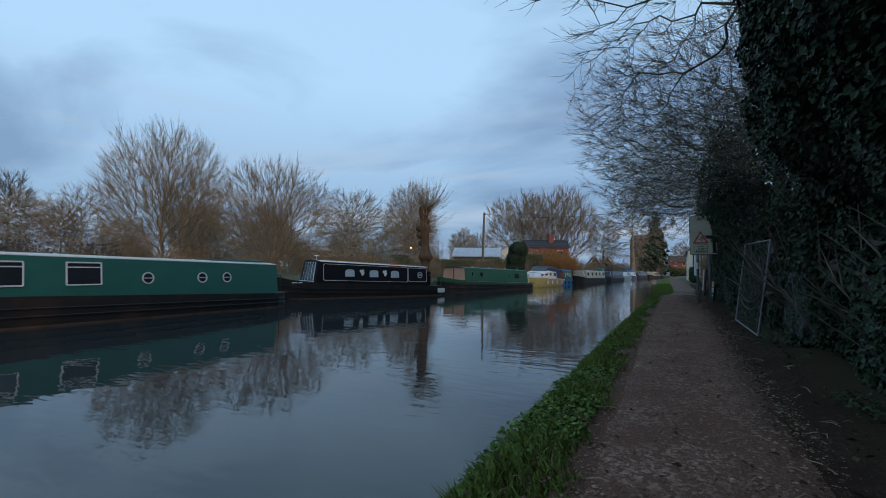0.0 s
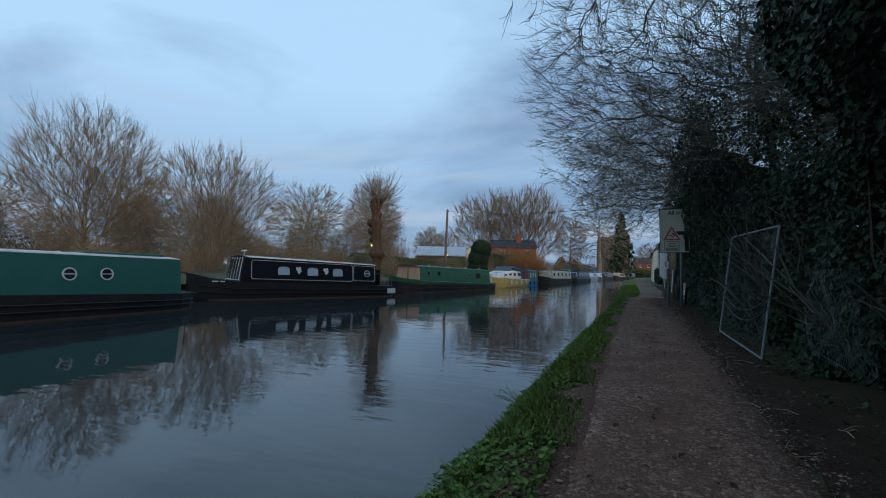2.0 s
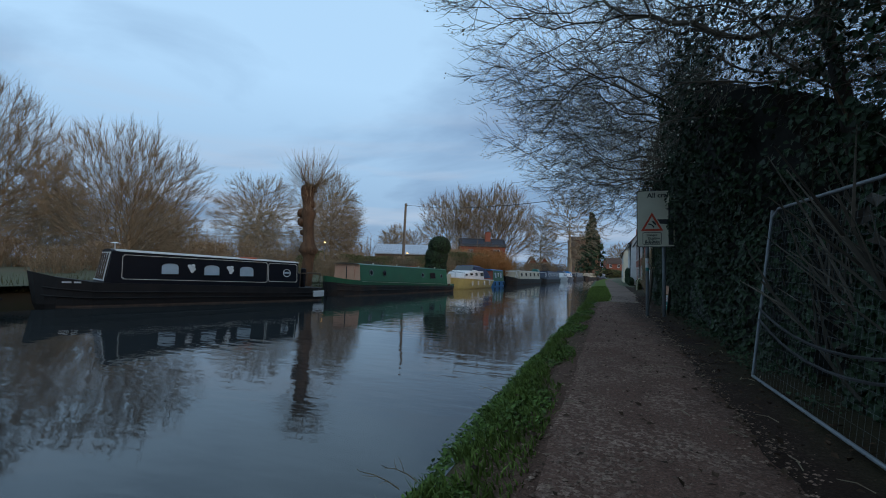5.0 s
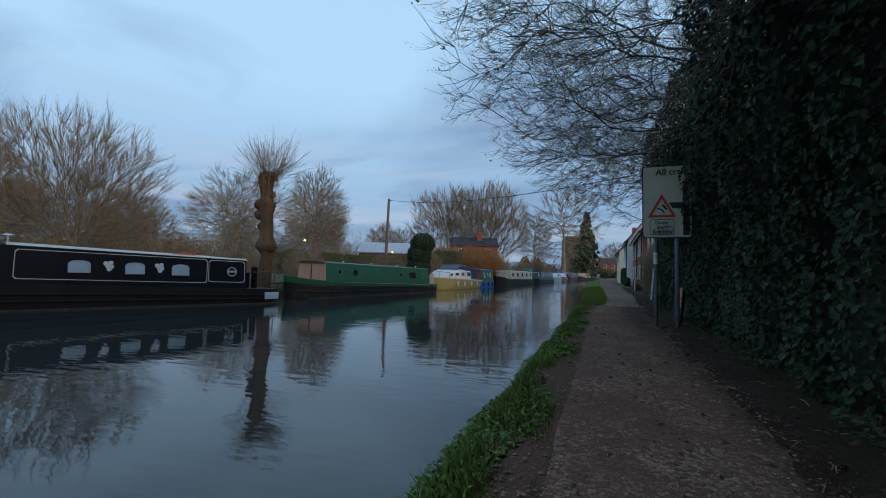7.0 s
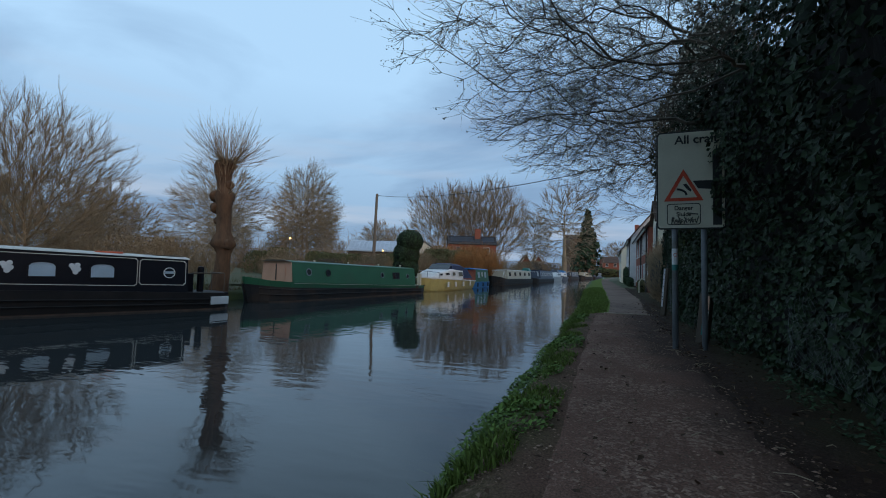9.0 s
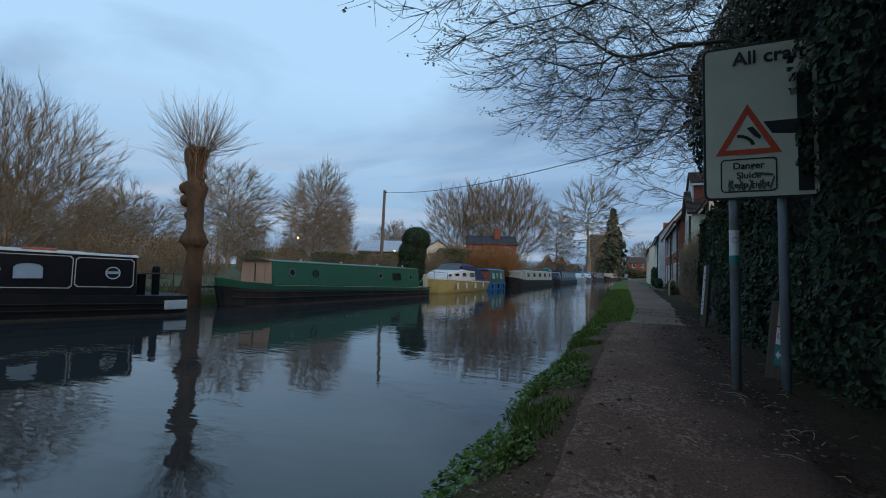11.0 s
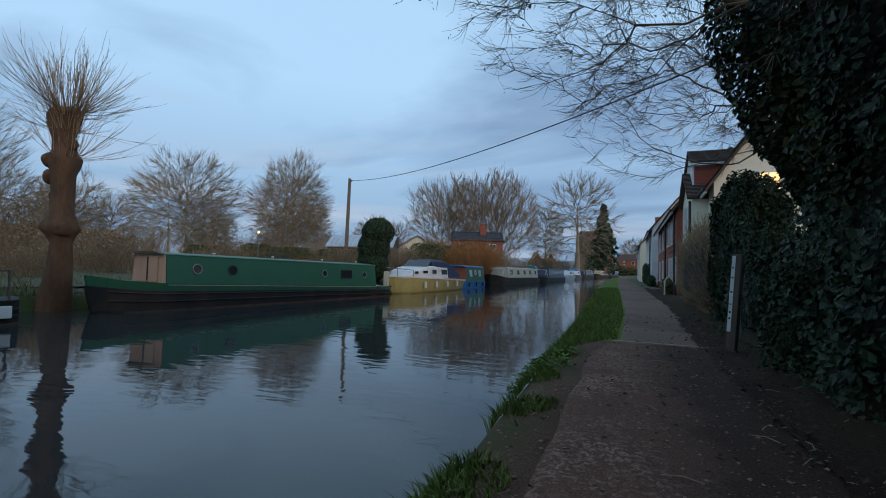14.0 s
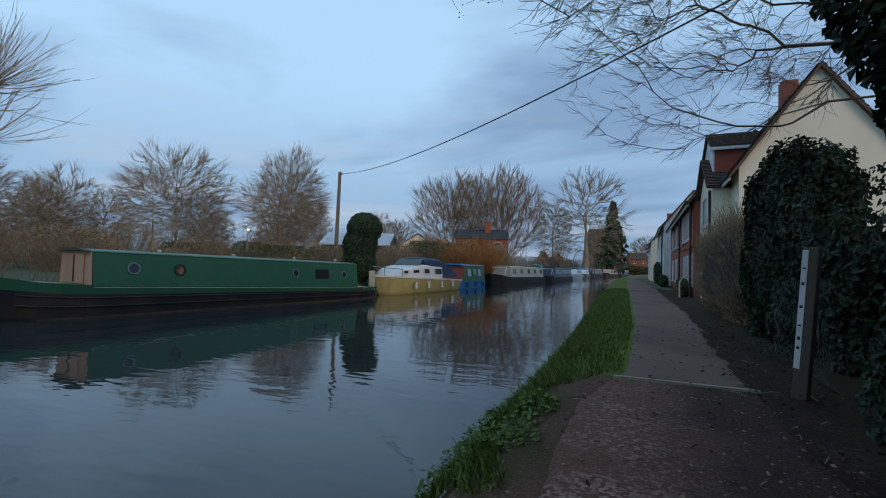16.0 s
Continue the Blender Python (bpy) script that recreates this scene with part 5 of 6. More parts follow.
BUSHES = {
    "brown": twig_bush("brown leafless thicket on the far bank", 2.6, 3.6, 110, TWIG, 31, 900, TWIG),
    "olive": twig_bush("olive-brown bush on the far bank", 2.8, 3.4, 80, TWIG, 32, 2600, BUSHGREEN),
    "orange": twig_bush("orange-stemmed willow bush by the water", 3.3, 3.2, 190, WILLOW, 33, 900, WILLOW),
    "dark": twig_bush("dark brown thicket on the far bank", 2.4, 3.8, 110, DARKTWIG, 34, 900, BARK),
    "tall": twig_bush("tall reddish-brown thicket behind the boats", 5.2, 4.6, 120, TWIG, 35, 900, TWIG),
}


def put_bush(kind, x, y, z, rot, s=1.0):
    c = copy_thing(BUSHES[kind], pose(x, y, z, 0, 0, rot))
    c.scale = (s, s, s)
    return c


brng = random.Random(77)
for x, y, k, s in [(-42, 14, "dark", 1.0), (-38.5, 19, "dark", 1.0), (-36, 25, "brown", 0.9), (-34, 22, "brown", 0.8), (-30, 27, "brown", 0.8), (-27, 32, "brown", 0.9), (-33, 34, "tall", 0.8), (-29, 37, "brown", 1.0), (-24, 35, "brown", 0.8),
                   (-25, 41, "olive", 0.75), (-22, 40, "brown", 0.8), (-21.5, 45, "olive", 0.78), (-19.5, 43, "olive", 0.78), (-24, 47, "olive", 0.78), (-22.5, 51, "olive", 0.78), (-20.5, 53, "olive", 0.78), (-18.5, 47, "brown", 0.8), (-18.5, 50, "olive", 0.78),
                   (-17.5, 54, "brown", 1.0), (-17, 58, "olive", 1.1), (-18.5, 62, "tall", 0.8), (-16.5, 64, "olive", 1.15), (-14.8, 61, "orange", 1.05), (-13.9, 64, "orange", 1.0), (-14.6, 67, "orange", 1.05), (-17, 70, "orange", 1.2), (-19.5, 66, "orange", 1.3), (-14.4, 58.5, "orange", 0.8),
                   (-16, 76, "tall", 0.8), (-15, 82, "brown", 1.1), (-14, 90, "brown", 1.2), (-14, 98, "dark", 1.1), (-13.5, 106, "brown", 1.2), (-13, 116, "dark", 1.2), (-13, 126, "brown", 1.3), (-24, 84, "tall", 0.9), (-28, 90, "tall", 0.9), (-21, 92, "tall", 0.9), (-33, 88, "tall", 0.9), (-25, 68, "tall", 0.75), (-22, 72, "tall", 0.8), (-30, 64, "brown", 1.1), (-33, 60, "olive", 1.1),
                   (-45, 34, "brown", 1.1), (-50, 28, "brown", 1.1), (-48, 42, "tall", 0.8), (-40, 44, "brown", 1.2), (-44, 60, "brown", 1.3), (-52, 55, "tall", 0.9), (-36, 57, "olive", 1.1), (-54, 20, "dark", 1.2), (-50, 12, "brown", 1.1), (-60, 34, "tall", 0.9), (-58, 46, "tall", 0.9), (-38, 70, "tall", 0.8), (-50, 72, "tall", 0.9), (-26, 22, "brown", 0.6), (-21, 30, "brown", 0.55), (-19.5, 36.5, "brown", 0.6), (-18.2, 40, "dark", 0.6)]:
    put_bush(k, x, y, 0.75, brng.uniform(0, 360), s * brng.uniform(0.9, 1.1))
for x, y, s in ((4.2, 5.5, 1.1), (4.4, 8.6, 1.15), (4.2, 11.0, 1.2), (4.6, 13.2, 1.2), (5.5, 10, 1.3), (5.6, 7, 1.3), (4.6, 2.5, 1.2), (6.5, 12.5, 1.4)):
    put_bush("dark", x, y, 0.55, brng.uniform(0, 360), s)
for k_ in list(BUSHES):
    for o_ in (*BUSHES[k_].children_recursive, BUSHES[k_]):
        bpy.data.objects.remove(o_)


def far_woods():
    rng = random.Random(8)
    w = Wood()
    for k in range(230):
        a = radians(rng.uniform(-20, 100))
        dist = rng.uniform(75, 190)
        x, y = -dist * math.cos(a) - 2, dist * math.sin(a) + 5
        if x > -24 and y < 140:
            continue
        h = rng.uniform(4.5, 9.5) * dist / 110
        for j in range(16):
            b = rng.random() * 6.283
            q = rng.uniform(0.05, 0.42)
            p = Vector((x, y, 0.8 + h * rng.uniform(0, 0.3)))
            e = p + Vector((math.cos(b) * q * h, math.sin(b) * q * h, h * rng.uniform(0.3, 0.85)))
            m = (p + e) / 2 + Vector((math.cos(b) * 0.08 * h, math.sin(b) * 0.08 * h, -0.04 * h))
            w.tube([p, m, e], [0.06, 0.04, 0.012], 3)
            for _ in range(3):
                s = p.lerp(e, rng.uniform(0.35, 0.9))
                w.tube([s, s + Vector((rng.gauss(0, 1), rng.gauss(0, 1), 1.2)) * h * 0.09], [0.03, 0.01], 3)
    ob = raw("distant_woods", w.v, w.f, TWIG)
    return tagged(ob, "line of bare brown trees far across the meadow", "woods", kind="stuff")


far_woods()


def back_trees():
    """A loose belt of bare trees behind the scrub, copies of two."""
    rng = random.Random(19)
    kinds = [bare_tree("meadow_tree", "bare brown tree in the belt beyond the meadow", 0, 0, -60, 9.5, 1.4, 3.8, 55, TWIG, 600, 0.018, r=0.14),
             bare_tree("meadow_tree", "bare grey tree in the belt beyond the meadow", 0, 0, -60, 11.0, 2.0, 3.6, 56, TWIGPALE, 600, 0.018, r=0.14)]
    spots = [(-52, 34), (-58, 40), (-49, 47), (-55, 52), (-60, 60), (-50, 62), (-56, 70), (-48, 80), (-60, 84), (-40, 84), (-52, 92), (-44, 98), (-66, 46), (-70, 56), (-64, 34), (-46, 33), (-72, 40), (-62, 22), (-38, 92)]
    for k, (x, y) in enumerate(spots):
        o = copy_thing(kinds[k % 2], pose(x + rng.uniform(-2, 2), y + rng.uniform(-2, 2), 0.8, 0, 0, rng.uniform(0, 360)))
        s = rng.uniform(0.75, 1.1)
        o.scale = (s, s, s)
        o["group"] = "tree belt beyond the meadow"
    for t in kinds:
        for o in (*t.children_recursive, t):
            bpy.data.objects.remove(o)


back_trees()


def far_bank_grass():
    nr = np.random.default_rng(23)
    n = 16000
    y = 4 + 60 * nr.random(n)
    x = np.interp(y, *zip(*FAR_EDGE)) - 0.05 - 6.0 * nr.random(n) ** 1.8
    patch = np.array([noise.noise(Vector((p * 0.5, q * 0.5, 6))) for p, q in zip(x, y)])
    hgt = (0.12 + 0.4 * nr.random(n) ** 2) * np.clip(0.9 + patch, 0.3, 1.6)
    base = np.stack([x, y, 0.42 + 0 * x + 0.03 * np.minimum(6, np.interp(y, *zip(*FAR_EDGE)) - x)], 1)
    a = nr.random(n) * 6.283
    off = np.stack([np.cos(a) * 0.018, np.sin(a) * 0.018, 0 * a], 1)
    tip = base + np.stack([nr.normal(size=n) * 0.35 * hgt, nr.normal(size=n) * 0.35 * hgt, hgt], 1)
    v = np.stack([base - off, base + off, tip], 1).reshape(-1, 3)
    i = np.arange(n) * 3
    tagged(raw("bank_grass", v.tolist(), np.stack([i, i + 1, i + 2], 1).tolist(), REED), "rough tufted grass along the far bank", "grass", kind="stuff")


far_bank_grass()
bare_tree("slim_tree", "slender pale bare tree on the meadow", -36, 47, 0.8, 8.5, 1.2, 2.8, 41, TWIGPALE, 160, 0.014, 0.4, r=0.14, egg=0.3)
bare_tree("meadow_tree", "bare tree with reddish twigs", -46, 40, 0.8, 9.0, 1.2, 3.8, 42, TWIG, 700, 0.012, r=0.12)
bare_tree("meadow_tree", "bare tree behind the pollard", -37, 62, 0.8, 11.0, 2.0, 4.4, 43, TWIG, 800, 0.014, r=0.14)
bare_tree("meadow_tree", "bare tree at the edge of the meadow", -56, 26, 0.8, 9.0, 1.6, 3.8, 44, TWIG, 700, 0.012, r=0.13)
bare_tree("canal_tree", "slim bare tree beyond the brick house", -17, 122, 0.8, 15.0, 3.0, 4.4, 45, TWIGPALE, 400, 0.026)
bare_tree("canal_tree", "bare tree veiling the tall brick building", -8.5, 158, 0.8, 13.0, 2.0, 5.2, 57, TWIG, 600, 0.03)
bare_tree("canal_tree", "bare tree at the far bend of the canal", 2, 215, 0.8, 14.0, 3.0, 6.2, 46, TWIG, 500, 0.04)


def conifer(label, x, y, z, h, r, seed, n=800):
    root = thing("conifer", label, "tree", pose(x, y, z))
    nr = np.random.default_rng(seed)
    part("trunk", rod(bmesh.new(), (0, 0, -0.3), (0, 0, h * 0.95), h * 0.018, 0.02), BARK, root)
    zz = nr.random(n) ** 0.8
    th = nr.random(n) * 6.283
    tier = 0.4 + 0.6 * np.abs(np.sin(zz * 19 + np.sin(th * 3) * 1.3))
    rad = r * (1.02 - zz) * tier * (0.35 + 0.65 * nr.random(n) ** 0.5)
    pos = np.stack([np.cos(th) * rad, np.sin(th) * rad, h * (0.06 + 0.94 * zz) - rad * 0.25], 1)
    nrm = np.stack([np.cos(th) * 0.6, np.sin(th) * 0.6, np.full(n, 0.9)], 1) + nr.normal(size=(n, 3)) * 0.4
    leaves("foliage", pos, nrm, h * 0.05, nr, YEW, root, "drooping dark needles", 0.2, 1.8)
    return root


conifer("tall dark conifer at the bend of the canal", -6.4, 151, 0.8, 18.5, 6.2, 51)
for x_, y_, h_, k_ in ((-70, 25, 11.5, 47), (-74, 32, 9.0, 48)):
    bare_tree("dark_tree", "dark bare tree at the edge of the meadow", x_, y_, 0.8, h_, 2.0, 3.0, k_, DARKTWIG, 500, 0.02, egg=0.3)


def topiary():
    root = thing("topiary_yew", "tall clipped yew leaning like a bird's head", "shrub", pose(-13.9, 43.2, 0.5))
    nr = np.random.default_rng(9)
    part("stem", rod(bmesh.new(), (0, 0, -0.3), (0.1, 0.0, 1.4), 0.12, 0.09), BARK, root)
    blobs = [((0, 0, 1.1), (0.95, 0.9, 1.0)), ((0.05, 0, 2.1), (0.95, 0.9, 1.0)), ((0.3, 0, 3.0), (0.95, 0.9, 0.85)), ((-0.35, 0, 0.5), (0.8, 0.8, 0.55))]
    pos, nrm = [], []
    for c, s in blobs:
        d = nr.normal(size=(2600, 3))
        d /= np.linalg.norm(d, axis=1)[:, None]
        rr = 0.93 + 0.09 * nr.random(2600)
        pos.append(np.array(c) + d * np.array(s) * rr[:, None])
        nrm.append(d + nr.normal(size=(2600, 3)) * 0.35)
        # Solid near-black shell; the shade behind the needles is put into its colour.
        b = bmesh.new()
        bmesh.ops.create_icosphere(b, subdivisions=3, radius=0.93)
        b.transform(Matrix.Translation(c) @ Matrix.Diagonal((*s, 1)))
        part("inner_growth", b, CORE, root, "near-black shell painted as the shade inside the yew")
    leaves("foliage", np.concatenate(pos), np.concatenate(nrm), 0.085, nr, YEW, root)


topiary()


# ---- pole and cable ----
pole = thing("utility_pole", "leaning timber utility pole carrying a cable", "pole", pose(-19.75, 49.1, 0.7, 0, 1.2, 0))
part("shaft", rod(bmesh.new(), (0, 0, -0.6), (0, 0, 7.4), 0.16, 0.11, 12), POLE, pole)
part("insulator", rod(bmesh.new(), (0.1, 0, 7.2), (0.22, 0, 7.25), 0.05), SIGNBLACK, pole)
a, e = Vector((-19.5, 49.1, 7.95)), Vector((5.0, 26.0, 5.6))
cb = Wood()
cb.tube([a.lerp(e, s / 30) - Vector((0, 0, 3.2 * (s / 30) * (1 - s / 30))) for s in range(31)], [0.017] * 31, 5)
cab = thing("overhead_cable", "black overhead cable sagging across the canal", "cable", pose(0, 0, 0))
raw("wire", cb.v, cb.f, CABLE, cab)


# ---- the navigation sign ----
def lettering(text, size, material, parent, m, label=""):
    cu = bpy.data.curves.new("lettering", "FONT")
    cu.body, cu.size, cu.extrude, cu.align_x = text, size, 0.0015, "CENTER"
    cu.offset = 0.0019 * size / 0.1
    tmp = new("lettering", cu)
    me = bpy.data.meshes.new_from_object(tmp.evaluated_get(bpy.context.evaluated_depsgraph_get()))
    bpy.data.objects.remove(tmp)
    bpy.data.curves.remove(cu)
    me.transform(m @ Matrix.Rotation(math.pi / 2, 4, "X"))
    me.materials.clear()
    me.materials.append(material)
    ob = new("lettering", me)
    ob.parent = parent
    if label:
        ob["label"] = label
    return ob


def navigation_sign():
    W, H = 0.96, 1.54
    root = thing("navigation_sign", "large white waterway warning sign on two grey posts", "sign", pose(1.20, 20.66, 2.33, 0, -0.8, -1))
    part("sign_plate", prism([(x, z + H / 2) for x, z in rrect(W / 2, H / 2, 0.06)], 0.03, Matrix.Translation((0, 0.02, 0))), SIGNBLACK, root, "black-edged back plate")
    part("sign_face", prism([(x, z + H / 2) for x, z in rrect(W / 2 - 0.022, H / 2 - 0.022, 0.045)], 0.004, Matrix.Translation((0, 0.015, 0))), SIGNWHITE, root)
    F = lambda x, z: Matrix.Translation((x, 0.008, z))
    lettering("All craft", 0.185, SIGNBLACK, root, F(0.08, H - 0.2))
    tri_o, tri_i = [(-0.275, 0.0), (0.275, 0.0), (0.0, 0.5)], [(-0.19, 0.05), (0.19, 0.05), (0.0, 0.395)]
    b = frame_mesh(tri_o, tri_i, 0.004)
    part("warning_triangle", (b.transform(F(-0.1, 0.44) @ Matrix.Translation((0, 0.006, 0))), b)[1], SIGNRED, root, "red triangle")
    arc = [(-0.10 + 0.15 * math.sin(radians(t)), 0.06 + 0.13 * math.cos(radians(t))) for t in range(0, 81, 10)]
    arc2 = [(-0.10 + 0.12 * math.sin(radians(t)), 0.06 + 0.10 * math.cos(radians(t))) for t in range(80, -1, -10)]
    part("weir_symbol", prism(arc + arc2, -0.004, F(-0.09, 0.45)), SIGNBLACK, root)
    part("arrow_symbol", prism([(-0.02, 0.25), (0.03, 0.26), (0.10, 0.16), (0.09, 0.13), (0.04, 0.17)], -0.004, F(-0.09, 0.45)), SIGNBLACK, root)
    part("channel_bar", prism([(0.30, 0.06), (0.42, 0.06), (0.42, 1.17), (0.36, 1.25), (0.30, 1.18)], -0.004, F(0, 0) @ Matrix.Translation((0, 0.006, 0))), SIGNBLACK, root, "thick black channel line")
    part("branch_bar", prism([(0.10, 0.63), (0.30, 0.61), (0.30, 0.75), (0.03, 0.75)], -0.004, F(0, 0) @ Matrix.Translation((0, 0.006, 0))), SIGNBLACK, root)
    b = frame_mesh([(x, z) for x, z in rrect(0.235, 0.165, 0.04)], [(x, z) for x, z in rrect(0.223, 0.153, 0.03)], 0.004)
    b.transform(F(-0.1, 0.235) @ Matrix.Translation((0, 0.006, 0)))
    part("notice_border", b, SIGNBLACK, root)
    lettering("Danger", 0.088, SIGNBLACK, root, F(-0.1, 0.30))
    lettering("Sluice", 0.088, SIGNBLACK, root, F(-0.1, 0.205))
    lettering("Keep right", 0.082, SIGNBLACK, root, F(-0.1, 0.115))
    rng = random.Random(3)
    sm = bmesh.new()
    for k in range(9):
        x = -0.27 + k * 0.043
        rod(sm, (x, 0.009, 0.08 + 0.02 * rng.random()), (x + 0.035 * (-1) ** k, 0.009, 0.17 + 0.04 * rng.random()), 0.009, 0.007, 5)
    rod(sm, (-0.05, 0.009, 0.25), (0.1, 0.009, 0.23), 0.012, 0.01, 5)
    part("spray_scrawl", sm, SMEAR, root, "dark sprayed scrawl over the notice")
    for x, y, d in ((-0.22, 0.07, 0), (0.19, 0.07, 0.03)):
        po = part("post", rod(bmesh.new(), (x, y + d, -2.2), (x, y + d, H * 0.8), 0.043, n=16), POSTGREY, root, "grey painted steel post", True)
        for zc in (0.25, 1.05):
            part("clamp", boxed(x - 0.055, x + 0.055, y + d - 0.05, y + d + 0.05, zc - 0.02, zc + 0.02, 0.005), STEEL, po)
        if x < 0:
            part("sticker", rod(bmesh.new(), (x, y, -0.55), (x, y, -0.3), 0.0445, n=16), WHITE, po, "white round-symbol sticker")
            part("sticker_band", rod(bmesh.new(), (x, y, -0.64), (x, y, -0.55), 0.0445, n=16), TEAL, po, "teal sticker band")
            o, i = ring_frame(0.03, 0.03, 0.006, 16)
            b = frame_mesh(o, i, 0.004)
            b.transform(Matrix.Translation((x, y - 0.0445, -0.4)))
            part("sticker_ring", b, SIGNRED, po)


navigation_sign()


def marker_post(name, label, x, y, z, w, h, lean, rz, plates):
    root = thing(name, label, "post", pose(x, y, z, lean[0], lean[1], rz))
    b = boxed(-w / 2, w / 2, -w / 2, w / 2, -0.3, h, 0.012)
    for vv in b.verts:
        if vv.co.z > h - 0.05:
            vv.co.z -= 0.12 * (vv.co.y + w / 2)
    part("post", b, TIMBER, root)
    for k, (z0, z1, x0, x1, m_, lab) in enumerate(plates):
        part("plate", boxed(x0, x1, -w / 2 - 0.006, -w / 2 - 0.001, z0, z1), m_, root, lab)
    return root


s_ = marker_post("waymark_post", "squat timber waymark post with trail discs", 1.5, 21.5, 0.5, 0.17, 0.82, (0, 5), -28, [(0.56, 0.79, -0.01, 0.075, PEACH, "bare yellow-brown plate"), (0.36, 0.54, -0.01, 0.075, WHITE, "white prohibition plate"), (0.14, 0.35, -0.01, 0.075, TEAL, "green arrow plate")])
o, i = ring_frame(0.035, 0.035, 0.008, 16)
b = frame_mesh(o, i, 0.003)
b.transform(Matrix.Translation((0.033, -0.092, 0.45)))
part("prohibition_ring", b, SIGNRED, s_)
part("arrow", prism([(0.0, 0.25), (0.03, 0.30), (0.03, 0.265), (0.065, 0.265), (0.065, 0.235), (0.03, 0.235), (0.03, 0.2)], -0.003, Matrix.Translation((0, -0.092, 0))), WHITE, s_)
t_ = marker_post("marker_post", "leaning square timber post with a white strip", 1.42, 26.85, 0.5, 0.115, 1.32, (0, 4), -30, [(0.25, 1.29, -0.057, -0.012, WHITE, "white numbered strip")])
for k, (z0, hgt) in enumerate(((1.12, 0.03), (0.98, 0.05), (0.78, 0.05), (0.62, 0.03), (0.5, 0.06), (0.42, 0.05))):
    part("mark", boxed(-0.046, -0.024, -0.0665, -0.0635, z0, z0 + hgt * 0.5), SIGNBLACK, t_)


# ---- the loose fence panel and netting ----
def fence_panel():
    root = thing("fence_panel", "loose steel mesh fence panel leaning on the hedge", "fence", pose(0, 0, 0))
    bl, br, tl, tr = Vector((1.54, 12.8, 0.54)), Vector((1.58, 9.62, 0.55)), Vector((1.76, 12.95, 2.3)), Vector((1.78, 9.65, 2.2))
    for nm, p, q in (("side_tube", bl, tl), ("side_tube", br, tr), ("bottom_tube", bl, br), ("top_tube", tl + (tr - tl) * 0.06, tr)):
        part(nm, rod(bmesh.new(), p, q, 0.0145, n=10), POSTGREY, root)
    part("top_corner", rod(bmesh.new(), tl - Vector((0, 0, 0.08)), tl + (tr - tl) * 0.06, 0.0145, n=10), POSTGREY, root)
    w = Wood()
    for k in range(1, 40):
        s = k / 40
        w.tube([bl.lerp(br, s), tl.lerp(tr, s)], [0.0009] * 2, 3)
    for k in range(1, 14):
        s = k / 14
        w.tube([bl.lerp(tl, s), br.lerp(tr, s)], [0.0009] * 2, 3)
    tagged(raw("wire_mesh", w.v, w.f, WIREDARK, root, "thin steel mesh"), kind="stuff")
    c = Wood()
    for d in (0.0, 0.12):
        c.tube([Vector((1.62, 12.8, 1.25 - d)).lerp(Vector((1.66, 9.6, 1.3 - d)), s / 10) - Vector((0.02, 0, (0.9 + d) * (s / 10) * (1 - s / 10))) for s in range(11)], [0.012] * 11, 5)
    raw("slack_cable", c.v, c.f, CABLE, root, "slack black cable through the mesh")


def netting(x, y0, y1, z0, z1, seed):
    rng = random.Random(seed)
    root = thing("wire_netting", "crumpled wire netting caught in the ivy", "netting", pose(0, 0, 0))
    w = Wood()
    P = lambda s, t: Vector((x + 0.10 * noise.noise(Vector((s * 4, t * 4, seed))), y0 + (y1 - y0) * s + 0.05 * noise.noise(Vector((s * 6, t * 6, seed + 3))), z0 + (z1 - z0) * t))
    for k in range(26):
        for sg in (1, -1):
            pts = [P((k / 25 + sg * t / 40) % 1.0 if 0 <= k / 25 + sg * t / 40 <= 1 else min(1, max(0, k / 25 + sg * t / 40)), t / 14) for t in range(15)]
            w.tube(pts, [0.0012] * 15, 3)
    tagged(raw("wire", w.v, w.f, WIREDARK, root), kind="stuff")


fence_panel()
netting(1.86, 7.4, 8.9, 0.75, 1.65, 3)
netting(1.72, 16.2, 18.2, 0.75, 1.45, 5)
netting(1.72, 27.0, 29.0, 0.55, 1.5, 6)


# ---- houses beside the towpath ----
def wall_window(parent, x, y, z, w, h, face="x", lit=False, bars=1):
    """A white-framed window in a wall that faces -x (or -y)."""
    M = Matrix.Translation((x, y, z)) @ (Matrix.Rotation(-math.pi / 2, 4, "Z") if face == "x" else Matrix.Identity(4))
    b = frame_mesh([(-w / 2, -h / 2), (w / 2, -h / 2), (w / 2, h / 2), (-w / 2, h / 2)], [(-w / 2 + 0.07, -h / 2 + 0.07), (w / 2 - 0.07, -h / 2 + 0.07), (w / 2 - 0.07, h / 2 - 0.07), (-w / 2 + 0.07, h / 2 - 0.07)], 0.05)
    b.transform(M)
    win = part("window", b, WHITE, parent, "white-framed window")
    g = boxed(-w / 2 + 0.07, w / 2 - 0.07, -0.02, -0.005, -h / 2 + 0.07, h / 2 - 0.07)
    g.transform(M)
    part("pane", g, WARMGLOW if lit else GLASS, win)
    for k in range(bars):
        xx = -w / 2 + w * (k + 1) / (bars + 1)
        g = boxed(xx - 0.03, xx + 0.03, -0.045, -0.02, -h / 2 + 0.07, h / 2 - 0.07)
        g.transform(M)
        part("mullion", g, WHITE, win)
    g = boxed(-w / 2 - 0.05, w / 2 + 0.05, -0.1, 0, -h / 2 - 0.07, -h / 2)
    g.transform(M)
    part("sill", g, WHITE, win)


